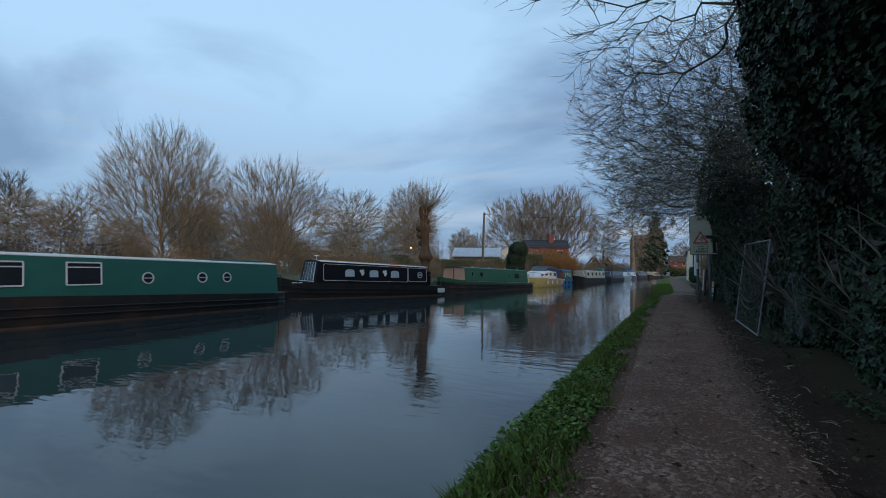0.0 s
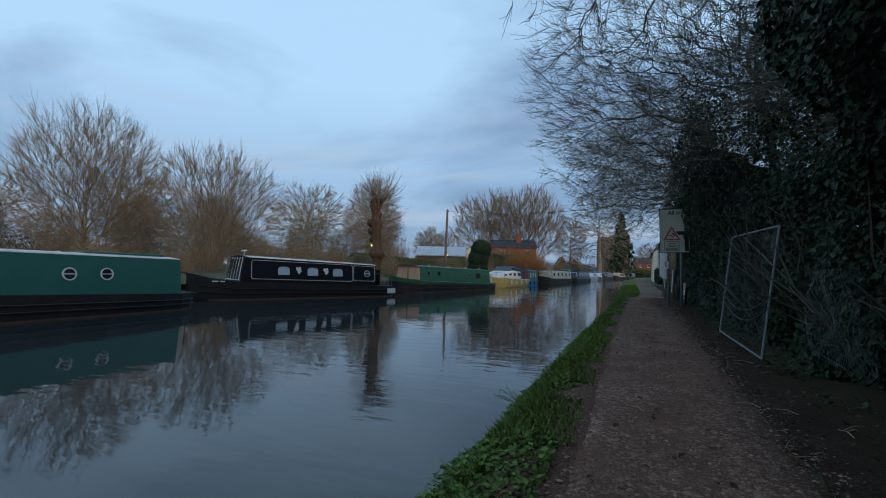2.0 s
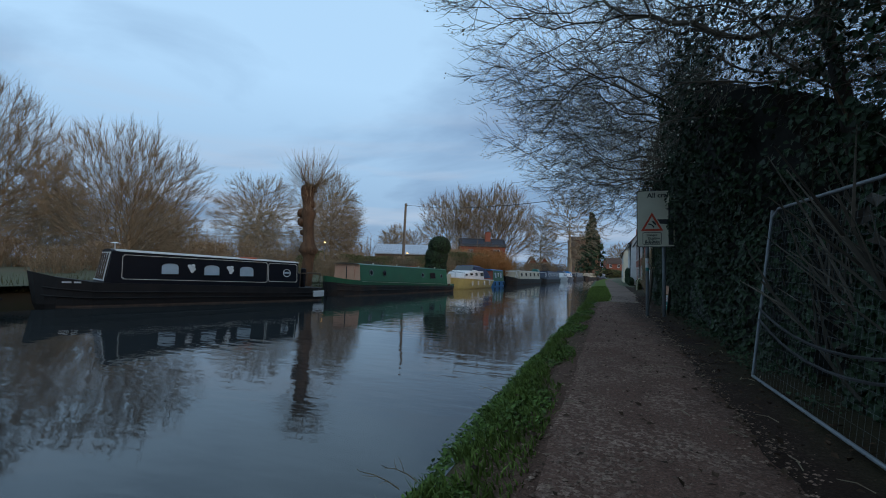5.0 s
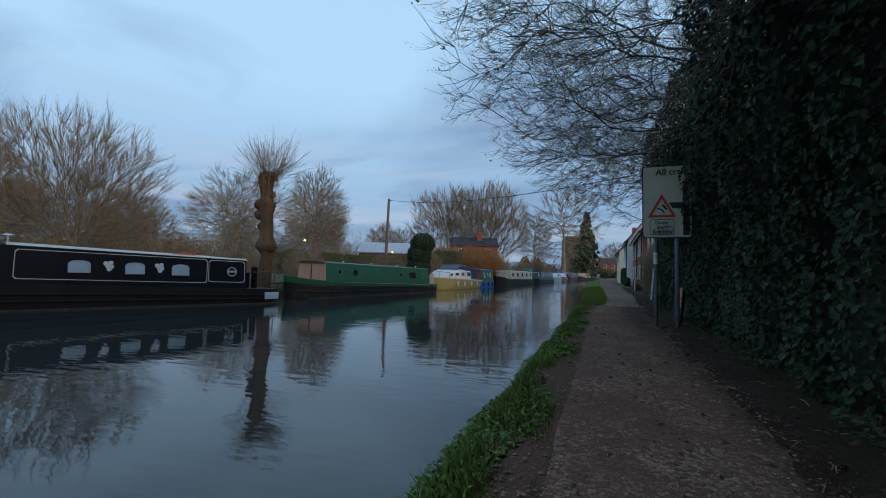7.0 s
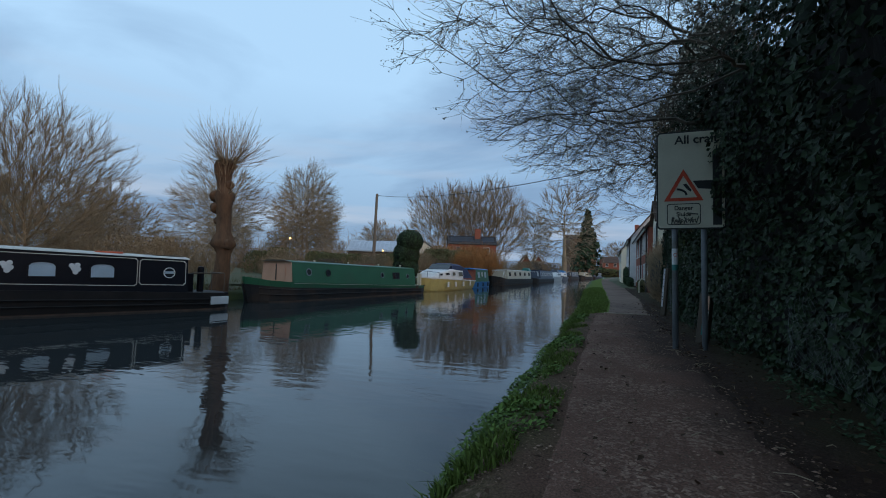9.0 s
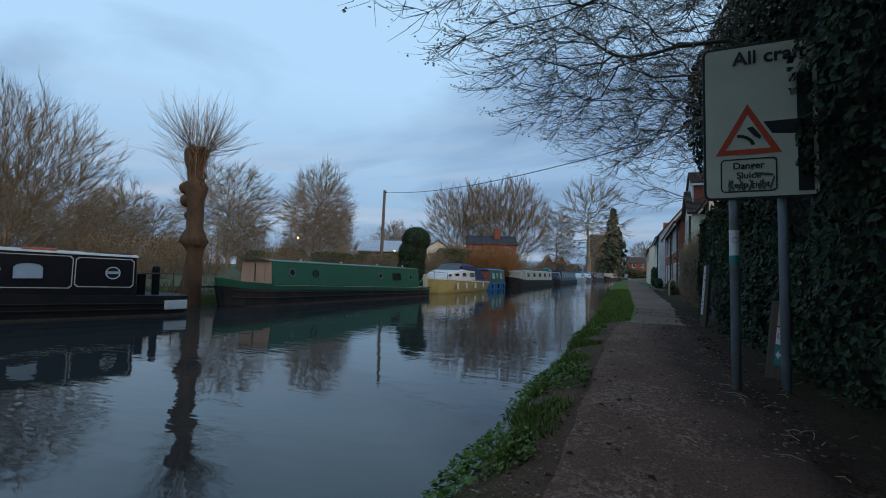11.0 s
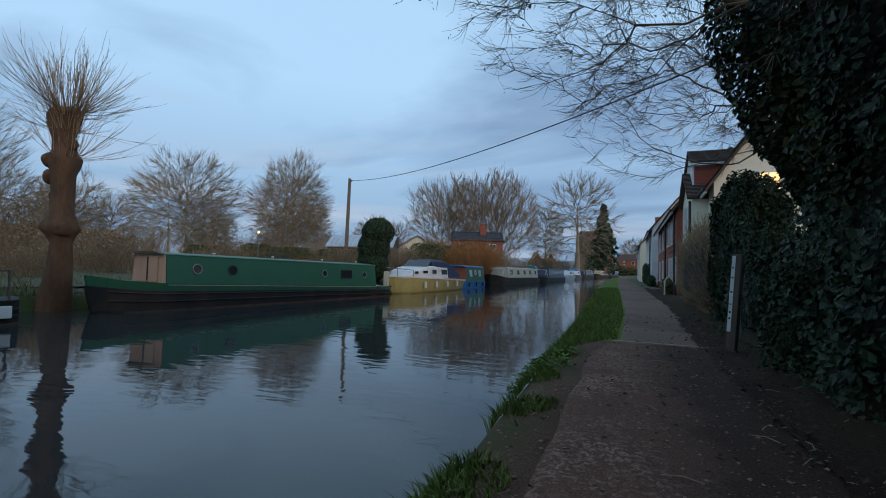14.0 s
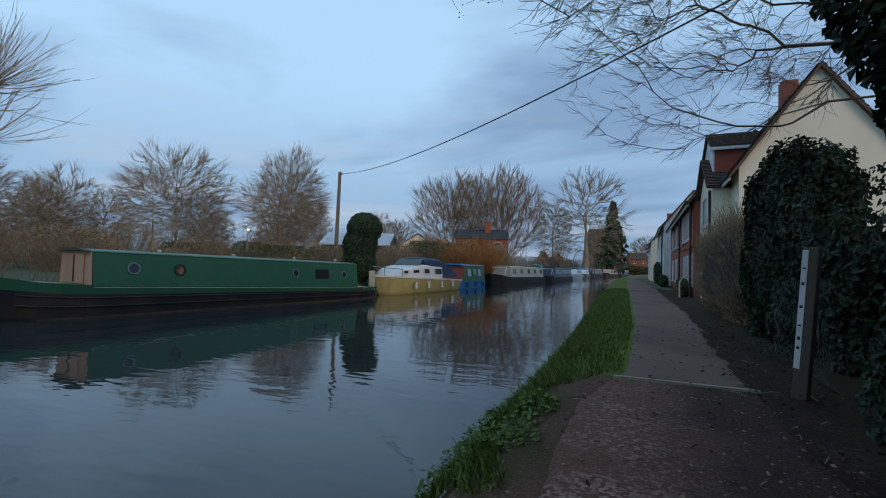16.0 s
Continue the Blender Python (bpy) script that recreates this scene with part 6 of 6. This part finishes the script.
def tiled_slope(name, a, b, c, d, material, parent, rows, cols):
    """A roof slope from eave a-b to ridge d-c, laid in overlapping courses."""
    a, b, c, d = (Vector(p) for p in (a, b, c, d))
    n = (b - a).cross(d - a).normalized()
    if n.z < 0:
        n = -n
    verts, faces = [], []
    for r in range(rows):
        s0, s1 = r / rows, (r + 1.0) / rows
        q = [a.lerp(d, s0) + n * 0.05, b.lerp(c, s0) + n * 0.05, b.lerp(c, s1) + n * 0.015, a.lerp(d, s1) + n * 0.015]
        i = len(verts)
        verts += q
        faces.append((i, i + 1, i + 2, i + 3))
        if r:
            faces.append((i - 1, i - 2, i + 1, i))
    i = len(verts)
    verts += [a - n * 0.08, b - n * 0.08, c - n * 0.08, d - n * 0.08]
    faces += [(i + 3, i + 2, i + 1, i), (i, i + 1, 1, 0)]
    return raw(name, verts, faces, material, parent)


def house(name, label, x0, x1, y0, y1, eave, ridge, wall_m, roof_m, axis="y", over=0.3, base=0.4):
    root = thing(name, label, "house", pose(0, 0, 0))
    xm, ym = (x0 + x1) / 2, (y0 + y1) / 2
    b = bmesh.new()
    if axis == "y":
        pts = [(x0, base), (x1, base), (x1, eave), (xm, ridge), (x0, eave)]
        b = prism(pts, y1 - y0, Matrix.Translation((0, y0, 0)))
        sl = (ridge - eave) / (xm - x0)
        ez = eave - over * sl
        for k, xe in enumerate((x0 - over, x1 + over)):
            tiled_slope("roof_slope", (xe, y0 - 0.15, ez), (xe, y1 + 0.15, ez), (xm, y1 + 0.15, ridge + 0.04), (xm, y0 - 0.15, ridge + 0.04), roof_m, root, 22, 1)
        part("gutter", rod(bmesh.new(), (x0 - over - 0.03, y0 - 0.1, ez + 0.02), (x0 - over - 0.03, y1 + 0.1, ez + 0.02), 0.06), SIGNBLACK, root, "black gutter")
        part("fascia", boxed(x0 - over, x0 - over + 0.06, y0 - 0.1, y1 + 0.1, ez - 0.14, ez), WHITE, root)
        part("bargeboard", prism([(x0 - over, ez - 0.12), (xm, ridge - 0.1), (x1 + over, ez - 0.12), (x1 + over, ez + 0.02), (xm, ridge + 0.04), (x0 - over, ez + 0.02)], 0.04, Matrix.Translation((0, y0 - 0.17, 0))), ROOFTILE, root)
    else:
        pts = [(y0, base), (y1, base), (y1, eave), (ym, ridge), (y0, eave)]
        b = prism(pts, x1 - x0)
        b.transform(Matrix(((0, 1, 0, x0), (1, 0, 0, 0), (0, 0, 1, 0), (0, 0, 0, 1))))
        bmesh.ops.recalc_face_normals(b, faces=b.faces)
        sl = (ridge - eave) / (ym - y0)
        ez = eave - over * sl
        for ye in (y0 - over, y1 + over):
            tiled_slope("roof_slope", (x0 - 0.2, ye, ez), (x1 + 0.15, ye, ez), (x1 + 0.15, ym, ridge + 0.04), (x0 - 0.2, ym, ridge + 0.04), roof_m, root, 18, 1)
    part("wall", b, wall_m, root)
    return root


def drainpipe(parent, x, y, z0, z1):
    part("drainpipe", rod(bmesh.new(), (x, y, z0), (x, y, z1), 0.05), SIGNBLACK, parent, "black drainpipe")


A = house("cream_house", "cream rendered house with a steep tiled gable", 3.0, 7.2, 39.0, 47.0, 5.1, 8.0, RENDERW, ROOFTILE)
part("chimney", boxed(4.75, 5.25, 41.6, 42.1, 7.6, 8.55, 0.03), BRICK, A)
wall_window(A, 4.7, 39.0, 4.8, 0.8, 1.0, "y", True)
wall_window(A, 3.0, 45.2, 3.6, 0.9, 1.2)
drainpipe(A, 2.93, 46.7, 0.5, 4.8)
D_ = house("cream_house_wing", "cream gabled wing with a red tile-hung dormer", 2.45, 6.0, 40.4, 44.0, 4.7, 5.9, RENDERW, ROOFTILE, "x", 0.15)
wall_window(D_, 2.45, 42.4, 3.9, 1.0, 1.1)
wall_window(D_, 2.45, 42.4, 1.8, 1.1, 1.2)
part("dormer_cheek", boxed(2.6, 4.6, 41.2, 43.4, 5.1, 6.15), TILEHUNG, D_, "red hung tiles")
part("dormer_face", boxed(2.54, 2.6, 41.2, 43.4, 5.1, 6.2), WHITE, D_)
tiled_slope("dormer_roof", (2.45, 41.0, 6.2), (4.8, 41.0, 6.2), (4.8, 42.3, 6.95), (2.45, 42.3, 6.95), ROOFTILE, D_, 10, 1)
part("dormer_trim", boxed(2.45, 4.6, 41.02, 41.1, 6.06, 6.19), WHITE, D_)
tiled_slope("dormer_roof", (2.45, 43.6, 6.2), (4.8, 43.6, 6.2), (4.8, 42.3, 6.95), (2.45, 42.3, 6.95), ROOFTILE, D_, 10, 1)
part("dormer_gable", prism([(41.2, 6.15), (43.4, 6.15), (42.3, 6.85)], 0.06, Matrix(((0, 1, 0, 2.54), (1, 0, 0, 0), (0, 0, 1, 0), (0, 0, 0, 1)))), WHITE, D_)
drainpipe(D_, 2.38, 40.6, 0.5, 4.5)
B_ = house("brick_house", "red-brown brick house with white upright windows", 2.25, 6.5, 44.0, 60.0, 4.9, 7.4, BRICK, ROOFTILE)
part("upper_tile_hanging", boxed(2.2, 2.25, 44.1, 49.5, 2.7, 4.6), TILEHUNG, B_, "red hung tiles")
for yy in (45.2, 46.9, 48.6, 51.6, 54.2, 57.4):
    for zz in (1.7, 3.75):
        wall_window(B_, 2.2 if yy < 49.5 and zz > 3 else 2.25, yy, zz, 0.9, 1.35)
drainpipe(B_, 2.1, 44.2, 0.5, 4.5)
drainpipe(B_, 2.1, 50.0, 0.5, 4.5)
C_ = house("white_house", "white rendered house with a grey slate roof", 1.85, 6.0, 62.0, 76.0, 5.4, 7.9, WHITE, SLATE)
for yy in (63.5, 66.5, 70, 73):
    for zz in (1.7, 4.3):
        wall_window(C_, 1.85, yy, zz, 0.9, 1.2)
drainpipe(C_, 1.72, 62.2, 0.5, 5.0)
E_ = house("cream_cottage", "cream cottage with brick chimney far along the towpath", 1.3, 6.0, 79.0, 96.0, 5.0, 7.6, RENDERW, ROOFTILE)
part("chimney", boxed(3.2, 3.8, 85, 85.8, 7, 8.8), BRICK, E_)
for yy in (81, 85, 89, 93):
    for zz in (1.7, 4.0):
        wall_window(E_, 1.3, yy, zz, 0.9, 1.2)


# ---- buildings across the water ----
def far_house(name, label, cx, cy, rz, w, d, eave, ridge, wall_m, roof_m, base=0.6):
    root = thing(name, label, "house", pose(cx, cy, 0, 0, 0, rz))
    pts = [(-d / 2, base), (d / 2, base), (d / 2, eave), (0, ridge), (-d / 2, eave)]
    b = prism(pts, w)
    b.transform(Matrix(((0, 1, 0, -w / 2), (1, 0, 0, 0), (0, 0, 1, 0), (0, 0, 0, 1))))
    bmesh.ops.recalc_face_normals(b, faces=b.faces)
    part("wall", b, wall_m, root)
    k = (ridge - eave) / (d / 2)
    for ye in (-d / 2 - 0.3, d / 2 + 0.3):
        tiled_slope("roof_slope", (-w / 2 - 0.2, ye, eave - 0.3 * k), (w / 2 + 0.2, ye, eave - 0.3 * k), (w / 2 + 0.2, 0, ridge + 0.05), (-w / 2 - 0.2, 0, ridge + 0.05), roof_m, root, 14, 1)
    return root


H1 = far_house("brick_house", "distant brick house with solar panels and a chimney", -26.3, 101.5, 21, 9.2, 6.0, 6.7, 8.3, BRICK, SLATE)
part("chimney", boxed(0.6, 1.7, -1.2, -0.3, 7.2, 9.7, 0.03), BRICK, H1)
for x0_, x1_ in ((-4.2, 0.3), (2.0, 4.3)):
    b = boxed(x0_, x1_, -2.75, -0.55, -0.02, 0.03)
    b.transform(Matrix.Translation((0, 0, 8.36)) @ Matrix.Rotation(math.atan2(1.6, 3.0), 4, "X"))
    part("solar_panel", b, SOLAR, H1)
for xx in (-2.6, 2.8):
    wall_window(H1, xx, -3.0, 5.4, 1.2, 1.2, "y")
H2 = far_house("metal_roofed_shed", "low shed with a pale ribbed metal roof", -25.4, 61.0, 19.5, 6.3, 5.0, 3.5, 4.6, TIMBER, TINROOF)
rib = bmesh.new()
for k in range(14):
    x = -3.1 + k * 0.477
    rod(rib, (x, -2.8, 3.45), (x, -0.02, 4.69), 0.03, n=5)
part("roof_ribs", rib, TINROOF, H2)
H3 = far_house("grey_cottage", "small cottage with a pale gable", -26.5, 76.5, 112, 5.0, 5.2, 3.9, 5.6, RENDERW, ROOFTILE)
H4 = far_house("tall_brick_building", "tall brown brick building beyond the trees", -10.3, 177, 20, 8.8, 9.0, 13.0, 14.6, DULLBRICK, ROOFTILE)
H5 = far_house("red_brick_house", "small red brick house at the canal bend", -0.8, 203, 15, 6.0, 6.0, 6.0, 8.2, BRICK, ROOFTILE)
for xx in (-1.5, 1.5):
    for zz in (2.6, 5.0):
        wall_window(H5, xx, -3.0, zz, 1.0, 1.3, "y")
for k, x in enumerate((-21.5, -18.5)):
    h = far_house("gabled_cottage", "cottage with white-edged gable beyond the boats", x, 135 + k, 110, 5.0, 2.8, 3.6, 5.6, BRICK, ROOFTILE)
    wall_window(h, -2.5, 0, 3.4, 1.4, 1.4)
    part("bargeboard", prism([(-1.7, 3.3), (0, 5.7), (1.7, 3.3), (1.7, 3.6), (0, 6.0), (-1.7, 3.6)], 0.1, Matrix.Translation((-2.72, 0, 0)) @ Matrix.Rotation(-math.pi / 2, 4, "Z")), WHITE, h)
for x, y, z in ((-31, 52, 4.3), (-23.2, 57.6, 3.4)):
    l_ = thing("lamp", "small warm outdoor lamp lit at dusk", "lamp", pose(x, y, z))
    b = bmesh.new()
    bmesh.ops.create_icosphere(b, subdivisions=2, radius=0.09)
    part("bulb", b, DOTGLOW, l_)
    part("stalk", rod(bmesh.new(), (0, 0, -z + 0.8), (0, 0, -0.08), 0.04), POSTGREY, l_)


# ---- hedges beyond the ivy ----
def leaf_hedge(name, label, x0, x1, y0, y1, z1, material, n, size, seed, twigs=0, twig_m=TWIG):
    nr = np.random.default_rng(seed)
    rng = random.Random(seed)
    root = thing(name, label, "hedge", pose((x0 + x1) / 2, (y0 + y1) / 2, 0.45))
    hx, hy, hz = (x1 - x0) / 2, (y1 - y0) / 2, z1 - 0.45
    # Near-black filler shell under the leaves, coloured as the hedge's inner shade.
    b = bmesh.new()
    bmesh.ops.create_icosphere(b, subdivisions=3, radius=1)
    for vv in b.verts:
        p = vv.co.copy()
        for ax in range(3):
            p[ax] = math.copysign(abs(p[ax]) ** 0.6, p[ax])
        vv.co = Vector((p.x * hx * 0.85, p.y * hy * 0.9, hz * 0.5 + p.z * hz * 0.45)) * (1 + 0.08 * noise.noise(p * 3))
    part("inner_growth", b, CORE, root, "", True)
    d = nr.normal(size=(n, 3))
    d /= np.linalg.norm(d, axis=1)[:, None]
    lump = np.array([noise.noise(Vector(t * 2.6)) + 0.5 * noise.noise(Vector(t * 7)) for t in d])
    q = np.sign(d) * np.abs(d) ** 0.7 * ((0.9 + 0.16 * nr.random(n)) * (1 + 0.16 * lump))[:, None]
    pos = np.stack([q[:, 0] * hx, q[:, 1] * hy, hz * 0.5 + q[:, 2] * hz * 0.52], 1)
    pos[:, 2] = np.maximum(pos[:, 2], 0.02)
    leaves("foliage", pos, d + nr.normal(size=(n, 3)) * 0.5, size, nr, material, root)
    if twigs:
        w = Wood()
        for k in range(twigs):
            i = rng.randrange(n)
            p = Vector(pos[i])
            dd = Vector(d[i]) * 0.6 + Vector((0, 0, 0.9)) + Vector((rng.gauss(0, 0.3), rng.gauss(0, 0.3), 0))
            w.tube([p - dd * 0.15, p, p + dd * rng.uniform(0.12, 0.35)], [0.006, 0.005, 0.003], 3)
        raw("twig_layer", w.v, w.f, twig_m, root)
    return root


leaf_hedge("beech_hedge", "brown twiggy hedge beside the towpath", 1.75, 2.9, 31.5, 39.5, 2.75, TWIG, 6000, 0.045, 61, 4000, TWIG)
leaf_hedge("ivy_mound", "dense mound of ivy beside the marker post", 1.85, 3.0, 29.4, 32.4, 3.45, IVY, 18000, 0.06, 62)
def ivy_clump():
    nr = np.random.default_rng(71)
    root = thing("ivied_trunk", "tree trunk wrapped in hanging ivy above the path", "tree", pose(2.6, 26.3, 0.5))
    part("trunk", rod(bmesh.new(), (0, 0, -0.3), (-0.1, 0, 7.4), 0.2, 0.12, 10), BARK, root)
    # Added filler ellipsoid; its near-black colour stands for shade behind the ivy.
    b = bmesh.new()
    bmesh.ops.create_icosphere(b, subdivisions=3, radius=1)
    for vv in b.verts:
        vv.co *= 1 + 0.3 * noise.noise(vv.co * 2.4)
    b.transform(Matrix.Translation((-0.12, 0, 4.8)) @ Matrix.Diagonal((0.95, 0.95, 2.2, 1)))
    part("inner_growth", b, CORE, root, "near-black shell painted as the shade inside the ivy", True)
    n = 36000
    th, zz = nr.random(n) * 6.283, nr.random(n)
    prof = np.interp(zz, [0, 0.22, 0.32, 0.5, 0.75, 0.9, 1], [0.35, 0.35, 1.0, 1.3, 1.35, 1.0, 0.3]) * (0.8 + 0.3 * np.sin(th * 3 + zz * 9)) * (0.55 + 0.45 * nr.random(n) ** 0.4)
    pos = np.stack([np.cos(th) * prof - 0.15, np.sin(th) * prof, 0.1 + 7.6 * zz], 1)
    nrm = np.stack([np.cos(th), np.sin(th), 0 * th + 0.3], 1) + nr.normal(size=(n, 3)) * 0.5
    leaves("ivy", pos, nrm, 0.075, nr, IVY, root)


ivy_clump()
leaf_hedge("laurel_bush", "dark green bush in front of the houses", 1.35, 2.1, 66.0, 70.0, 2.3, YEW, 3000, 0.1, 63)
leaf_hedge("far_hedge", "olive hedge closing the view at the canal bend", -15, 3.5, 197, 203, 3.6, BUSHGREEN, 3500, 0.4, 66)
leaf_hedge("low_shrub", "low green shrub at the foot of the brick house", 1.7, 2.1, 44.6, 46.6, 1.25, BUSHGREEN, 1500, 0.07, 64)
leaf_hedge("low_shrub", "low dark shrub beside the towpath", 1.45, 2.0, 58.0, 62.0, 1.3, YEW, 1500, 0.09, 65)
hr = thing("hoop_rail", "pale curved handrail at a house entrance", "handrail", pose(1.7, 44.2, 0.45))
hw = Wood()
hw.tube([Vector((0, 0, -0.1)), Vector((0, 0, 0.7)), Vector((0.1, 0, 0.88)), Vector((0.35, 0, 0.95)), Vector((0.5, 0, 0.95))], [0.035] * 5, 6)
raw("rail", hw.v, hw.f, CREAM, hr)


# ---- small growth and litter along the towpath ----
def grass_strip():
    nr = np.random.default_rng(14)
    n = 60000
    y = 0.8 + 52 * nr.random(n) ** 1.25
    s = nr.random(n)
    xe, xp = np.interp(y, *zip(*NEAR_EDGE)), np.interp(y, *zip(*PATH_L))
    x = xe + 0.04 + (xp - xe - 0.0) * s ** 1.15
    z = np.interp(s ** 1.15, [0, 0.14, 0.28, 0.43, 0.57, 1], [0.14, 0.28, 0.37, 0.41, 0.44, 0.455])
    h = (0.04 + 0.09 * nr.random(n)) * (1.25 - 0.7 * s)
    patch = np.array([noise.noise(Vector((a * 1.5, b * 1.5, 2))) for a, b in zip(x, y)])
    keep = (patch > -0.22 + 0.75 * (s - 0.62) * (s > 0.62) + np.interp(y, [13, 18, 25, 27], [0, 0.25, 0.25, 0])) | (y > 27.3)
    x, y, z, h = x[keep], y[keep], z[keep], h[keep]
    n = len(x)
    a = nr.random(n) * 6.283
    w = 0.004 + 0.004 * nr.random(n)
    lx, ly = nr.normal(size=n) * 0.5 - 0.2, nr.normal(size=n) * 0.5
    base = np.stack([x, y, z], 1)
    off = np.stack([np.cos(a) * w, np.sin(a) * w, 0 * w], 1)
    mid = base + np.stack([lx * h * 0.35, ly * h * 0.35, h * 0.65], 1)
    tip = base + np.stack([lx * h, ly * h, h], 1)
    v = np.stack([base - off, base + off, mid + off * 0.8, mid - off * 0.8, tip], 1).reshape(-1, 3)
    i = np.arange(n) * 5
    f = [*np.stack([i, i + 1, i + 2, i + 3], 1).tolist(), *np.stack([i + 3, i + 2, i + 4], 1).tolist()]
    tagged(raw("grass", v.tolist(), f, GRASS), "short green grass along the water's edge", "grass", kind="stuff")
    m = 36000
    y = 0.6 + 26 * nr.random(m) ** 1.3
    s = nr.random(m)
    xe = np.interp(y, *zip(*NEAR_EDGE))
    clump = np.array([noise.noise(Vector((0.3, b * 0.8, 9))) for b in y])
    x = xe - 0.06 + 0.7 * s ** 1.1
    z = np.interp(x - xe, [-0.1, 0.05, 0.15, 0.4, 0.8], [0.08, 0.18, 0.28, 0.4, 0.44]) + (0.03 + 0.14 * nr.random(m)) * np.clip(0.75 + clump, 0.15, 1.3) * (1 - 0.5 * s)
    keep = clump + 0.55 * (0.6 - s) > -0.05 + np.interp(y, [13, 18, 27], [0, 0.22, 0.22])
    pos = np.stack([x, y, z], 1)[keep]
    nrm = np.stack([nr.normal(size=m) * 0.45 - 0.2, nr.normal(size=m) * 0.45, np.ones(m)], 1)[keep]
    tagged(leaves("nettles", pos, nrm, 0.027, nr, WEED, None, "", 0.12, 1.7), "low nettles and weeds crowding the bank edge", "weeds", kind="stuff")
    # green tufts at the hedge foot
    m = 5000
    y = 0.5 + 30 * nr.random(m)
    cl = np.array([noise.noise(Vector((4, b * 0.7, 1))) for b in y])
    x = 1.55 + 0.35 * nr.random(m)
    pos = np.stack([x, y, 0.53 + 0.08 * nr.random(m)], 1)[cl > 0.05]
    tagged(leaves("hedge_foot_weeds", pos, nr.normal(size=(len(pos), 3)) * 0.4 + (0, 0, 1), 0.028, nr, YEW, None, "", 0.12, 1.6), "small weeds at the foot of the hedge", "weeds", kind="stuff")


def litter():
    nr = np.random.default_rng(15)
    n = 42000
    y = 0.8 + 26 * nr.random(n) ** 1.2
    s = nr.random(n)
    a, b = np.interp(y, *zip(*PATH_L)), np.interp(y, *zip(*PATH_R))
    x = a - 0.3 + (b - a + 0.45) * s
    pt = np.array([noise.noise(Vector((p * 1.1, q * 1.1, 4))) for p, q in zip(x, y)])
    keep = (pt > -0.45) & (nr.random(n) < np.interp(y, [0, 13, 20, 27], [1, 1, 0.45, 0.3]))
    x, y, a = x[keep], y[keep], a[keep]
    n = len(x)
    r = 0.004 + 0.016 * nr.random(n) ** 3.5
    z = np.where(x < a - 0.05, 0.462, 0.477) - r * 0.1
    dirs = np.array([(1, 0, 0), (0, 1, 0), (-1, 0, 0), (0, -1, 0), (0.1, 0.1, 0.42), (0, 0, -0.3)], float)
    v = np.stack([x, y, z], 1)[:, None, :] + dirs[None] * r[:, None, None] * (0.7 + 0.6 * nr.random((n, 6, 1)))
    i = np.arange(n) * 6
    f = np.concatenate([np.stack([i + k, i + (k + 1) % 4, i + 4], 1) for k in range(4)])
    tagged(raw("path_stones", v.reshape(-1, 3).tolist(), f.tolist(), STONE), "pale stones trodden into the towpath", "stones", kind="stuff")
    m = 2600
    y = 0.5 + 32 * nr.random(m)
    x = np.where(nr.random(m) < 0.75, 1.0 + 0.75 * nr.random(m), -0.6 + 1.6 * nr.random(m))
    pos = np.stack([x, y, 0.495 + 0.012 * nr.random(m) + 0.04 * (x > 1.3)], 1)
    tagged(leaves("fallen_leaves", pos, nr.normal(size=(m, 3)) * 0.25 + (0, 0, 1), 0.035, nr, DEADLEAF, None, "", 0.15, 1.4), "fallen brown leaves on the earth", "leaves", kind="stuff")
    rng = random.Random(16)
    w = Wood()
    for k in range(170):
        x, y = (rng.uniform(0.9, 1.6) if rng.random() < 0.7 else rng.uniform(-0.3, 1.2)), rng.uniform(1, 30)
        t = rng.random() * 3.14
        ln = rng.uniform(0.05, 0.22)
        p = Vector((x, y, 0.487 + (0.03 if x > 1.25 else 0)))
        d = Vector((math.cos(t), math.sin(t), 0.02))
        w.tube([p, p + d * ln * 0.5 + Vector((0.01, 0.01, 0.012)), p + d * ln], [0.004, 0.0035, 0.002], 4)
    tagged(raw("fallen_sticks", w.v, w.f, TWIGPALE), "small sticks scattered on the path", "sticks", kind="stuff")


grass_strip()
litter()


# ---- dead stems leaning over the water ----
def dead_stems(x, y, seed, n=7):
    rng = random.Random(seed)
    root = thing("dead_weed", "dry brown weed stems leaning over the water", "weed", pose(x, y, 0.2), group="dry stems on the bank")
    w = Wood()
    sp = dict(up=0.0, wander=0.16, kids=[0, 3], spread=45, ratio=0.45, thin=0.6, min=0.003)
    for k in range(n):
        w.branch(rng, Vector((rng.uniform(-0.1, 0.1), rng.uniform(-0.15, 0.15), -0.05)), Vector((-1, rng.gauss(0, 0.5), rng.uniform(0.1, 0.8))), rng.uniform(0.14, 0.3), 0.005, 1, sp, 4)
    raw("stalk", w.v, w.f, TWIG, root)


for k, (y, n) in enumerate(((7.8, 5), (9.9, 2), (12.4, 2))):
    dead_stems(-1.02, y, 90 + k, n)
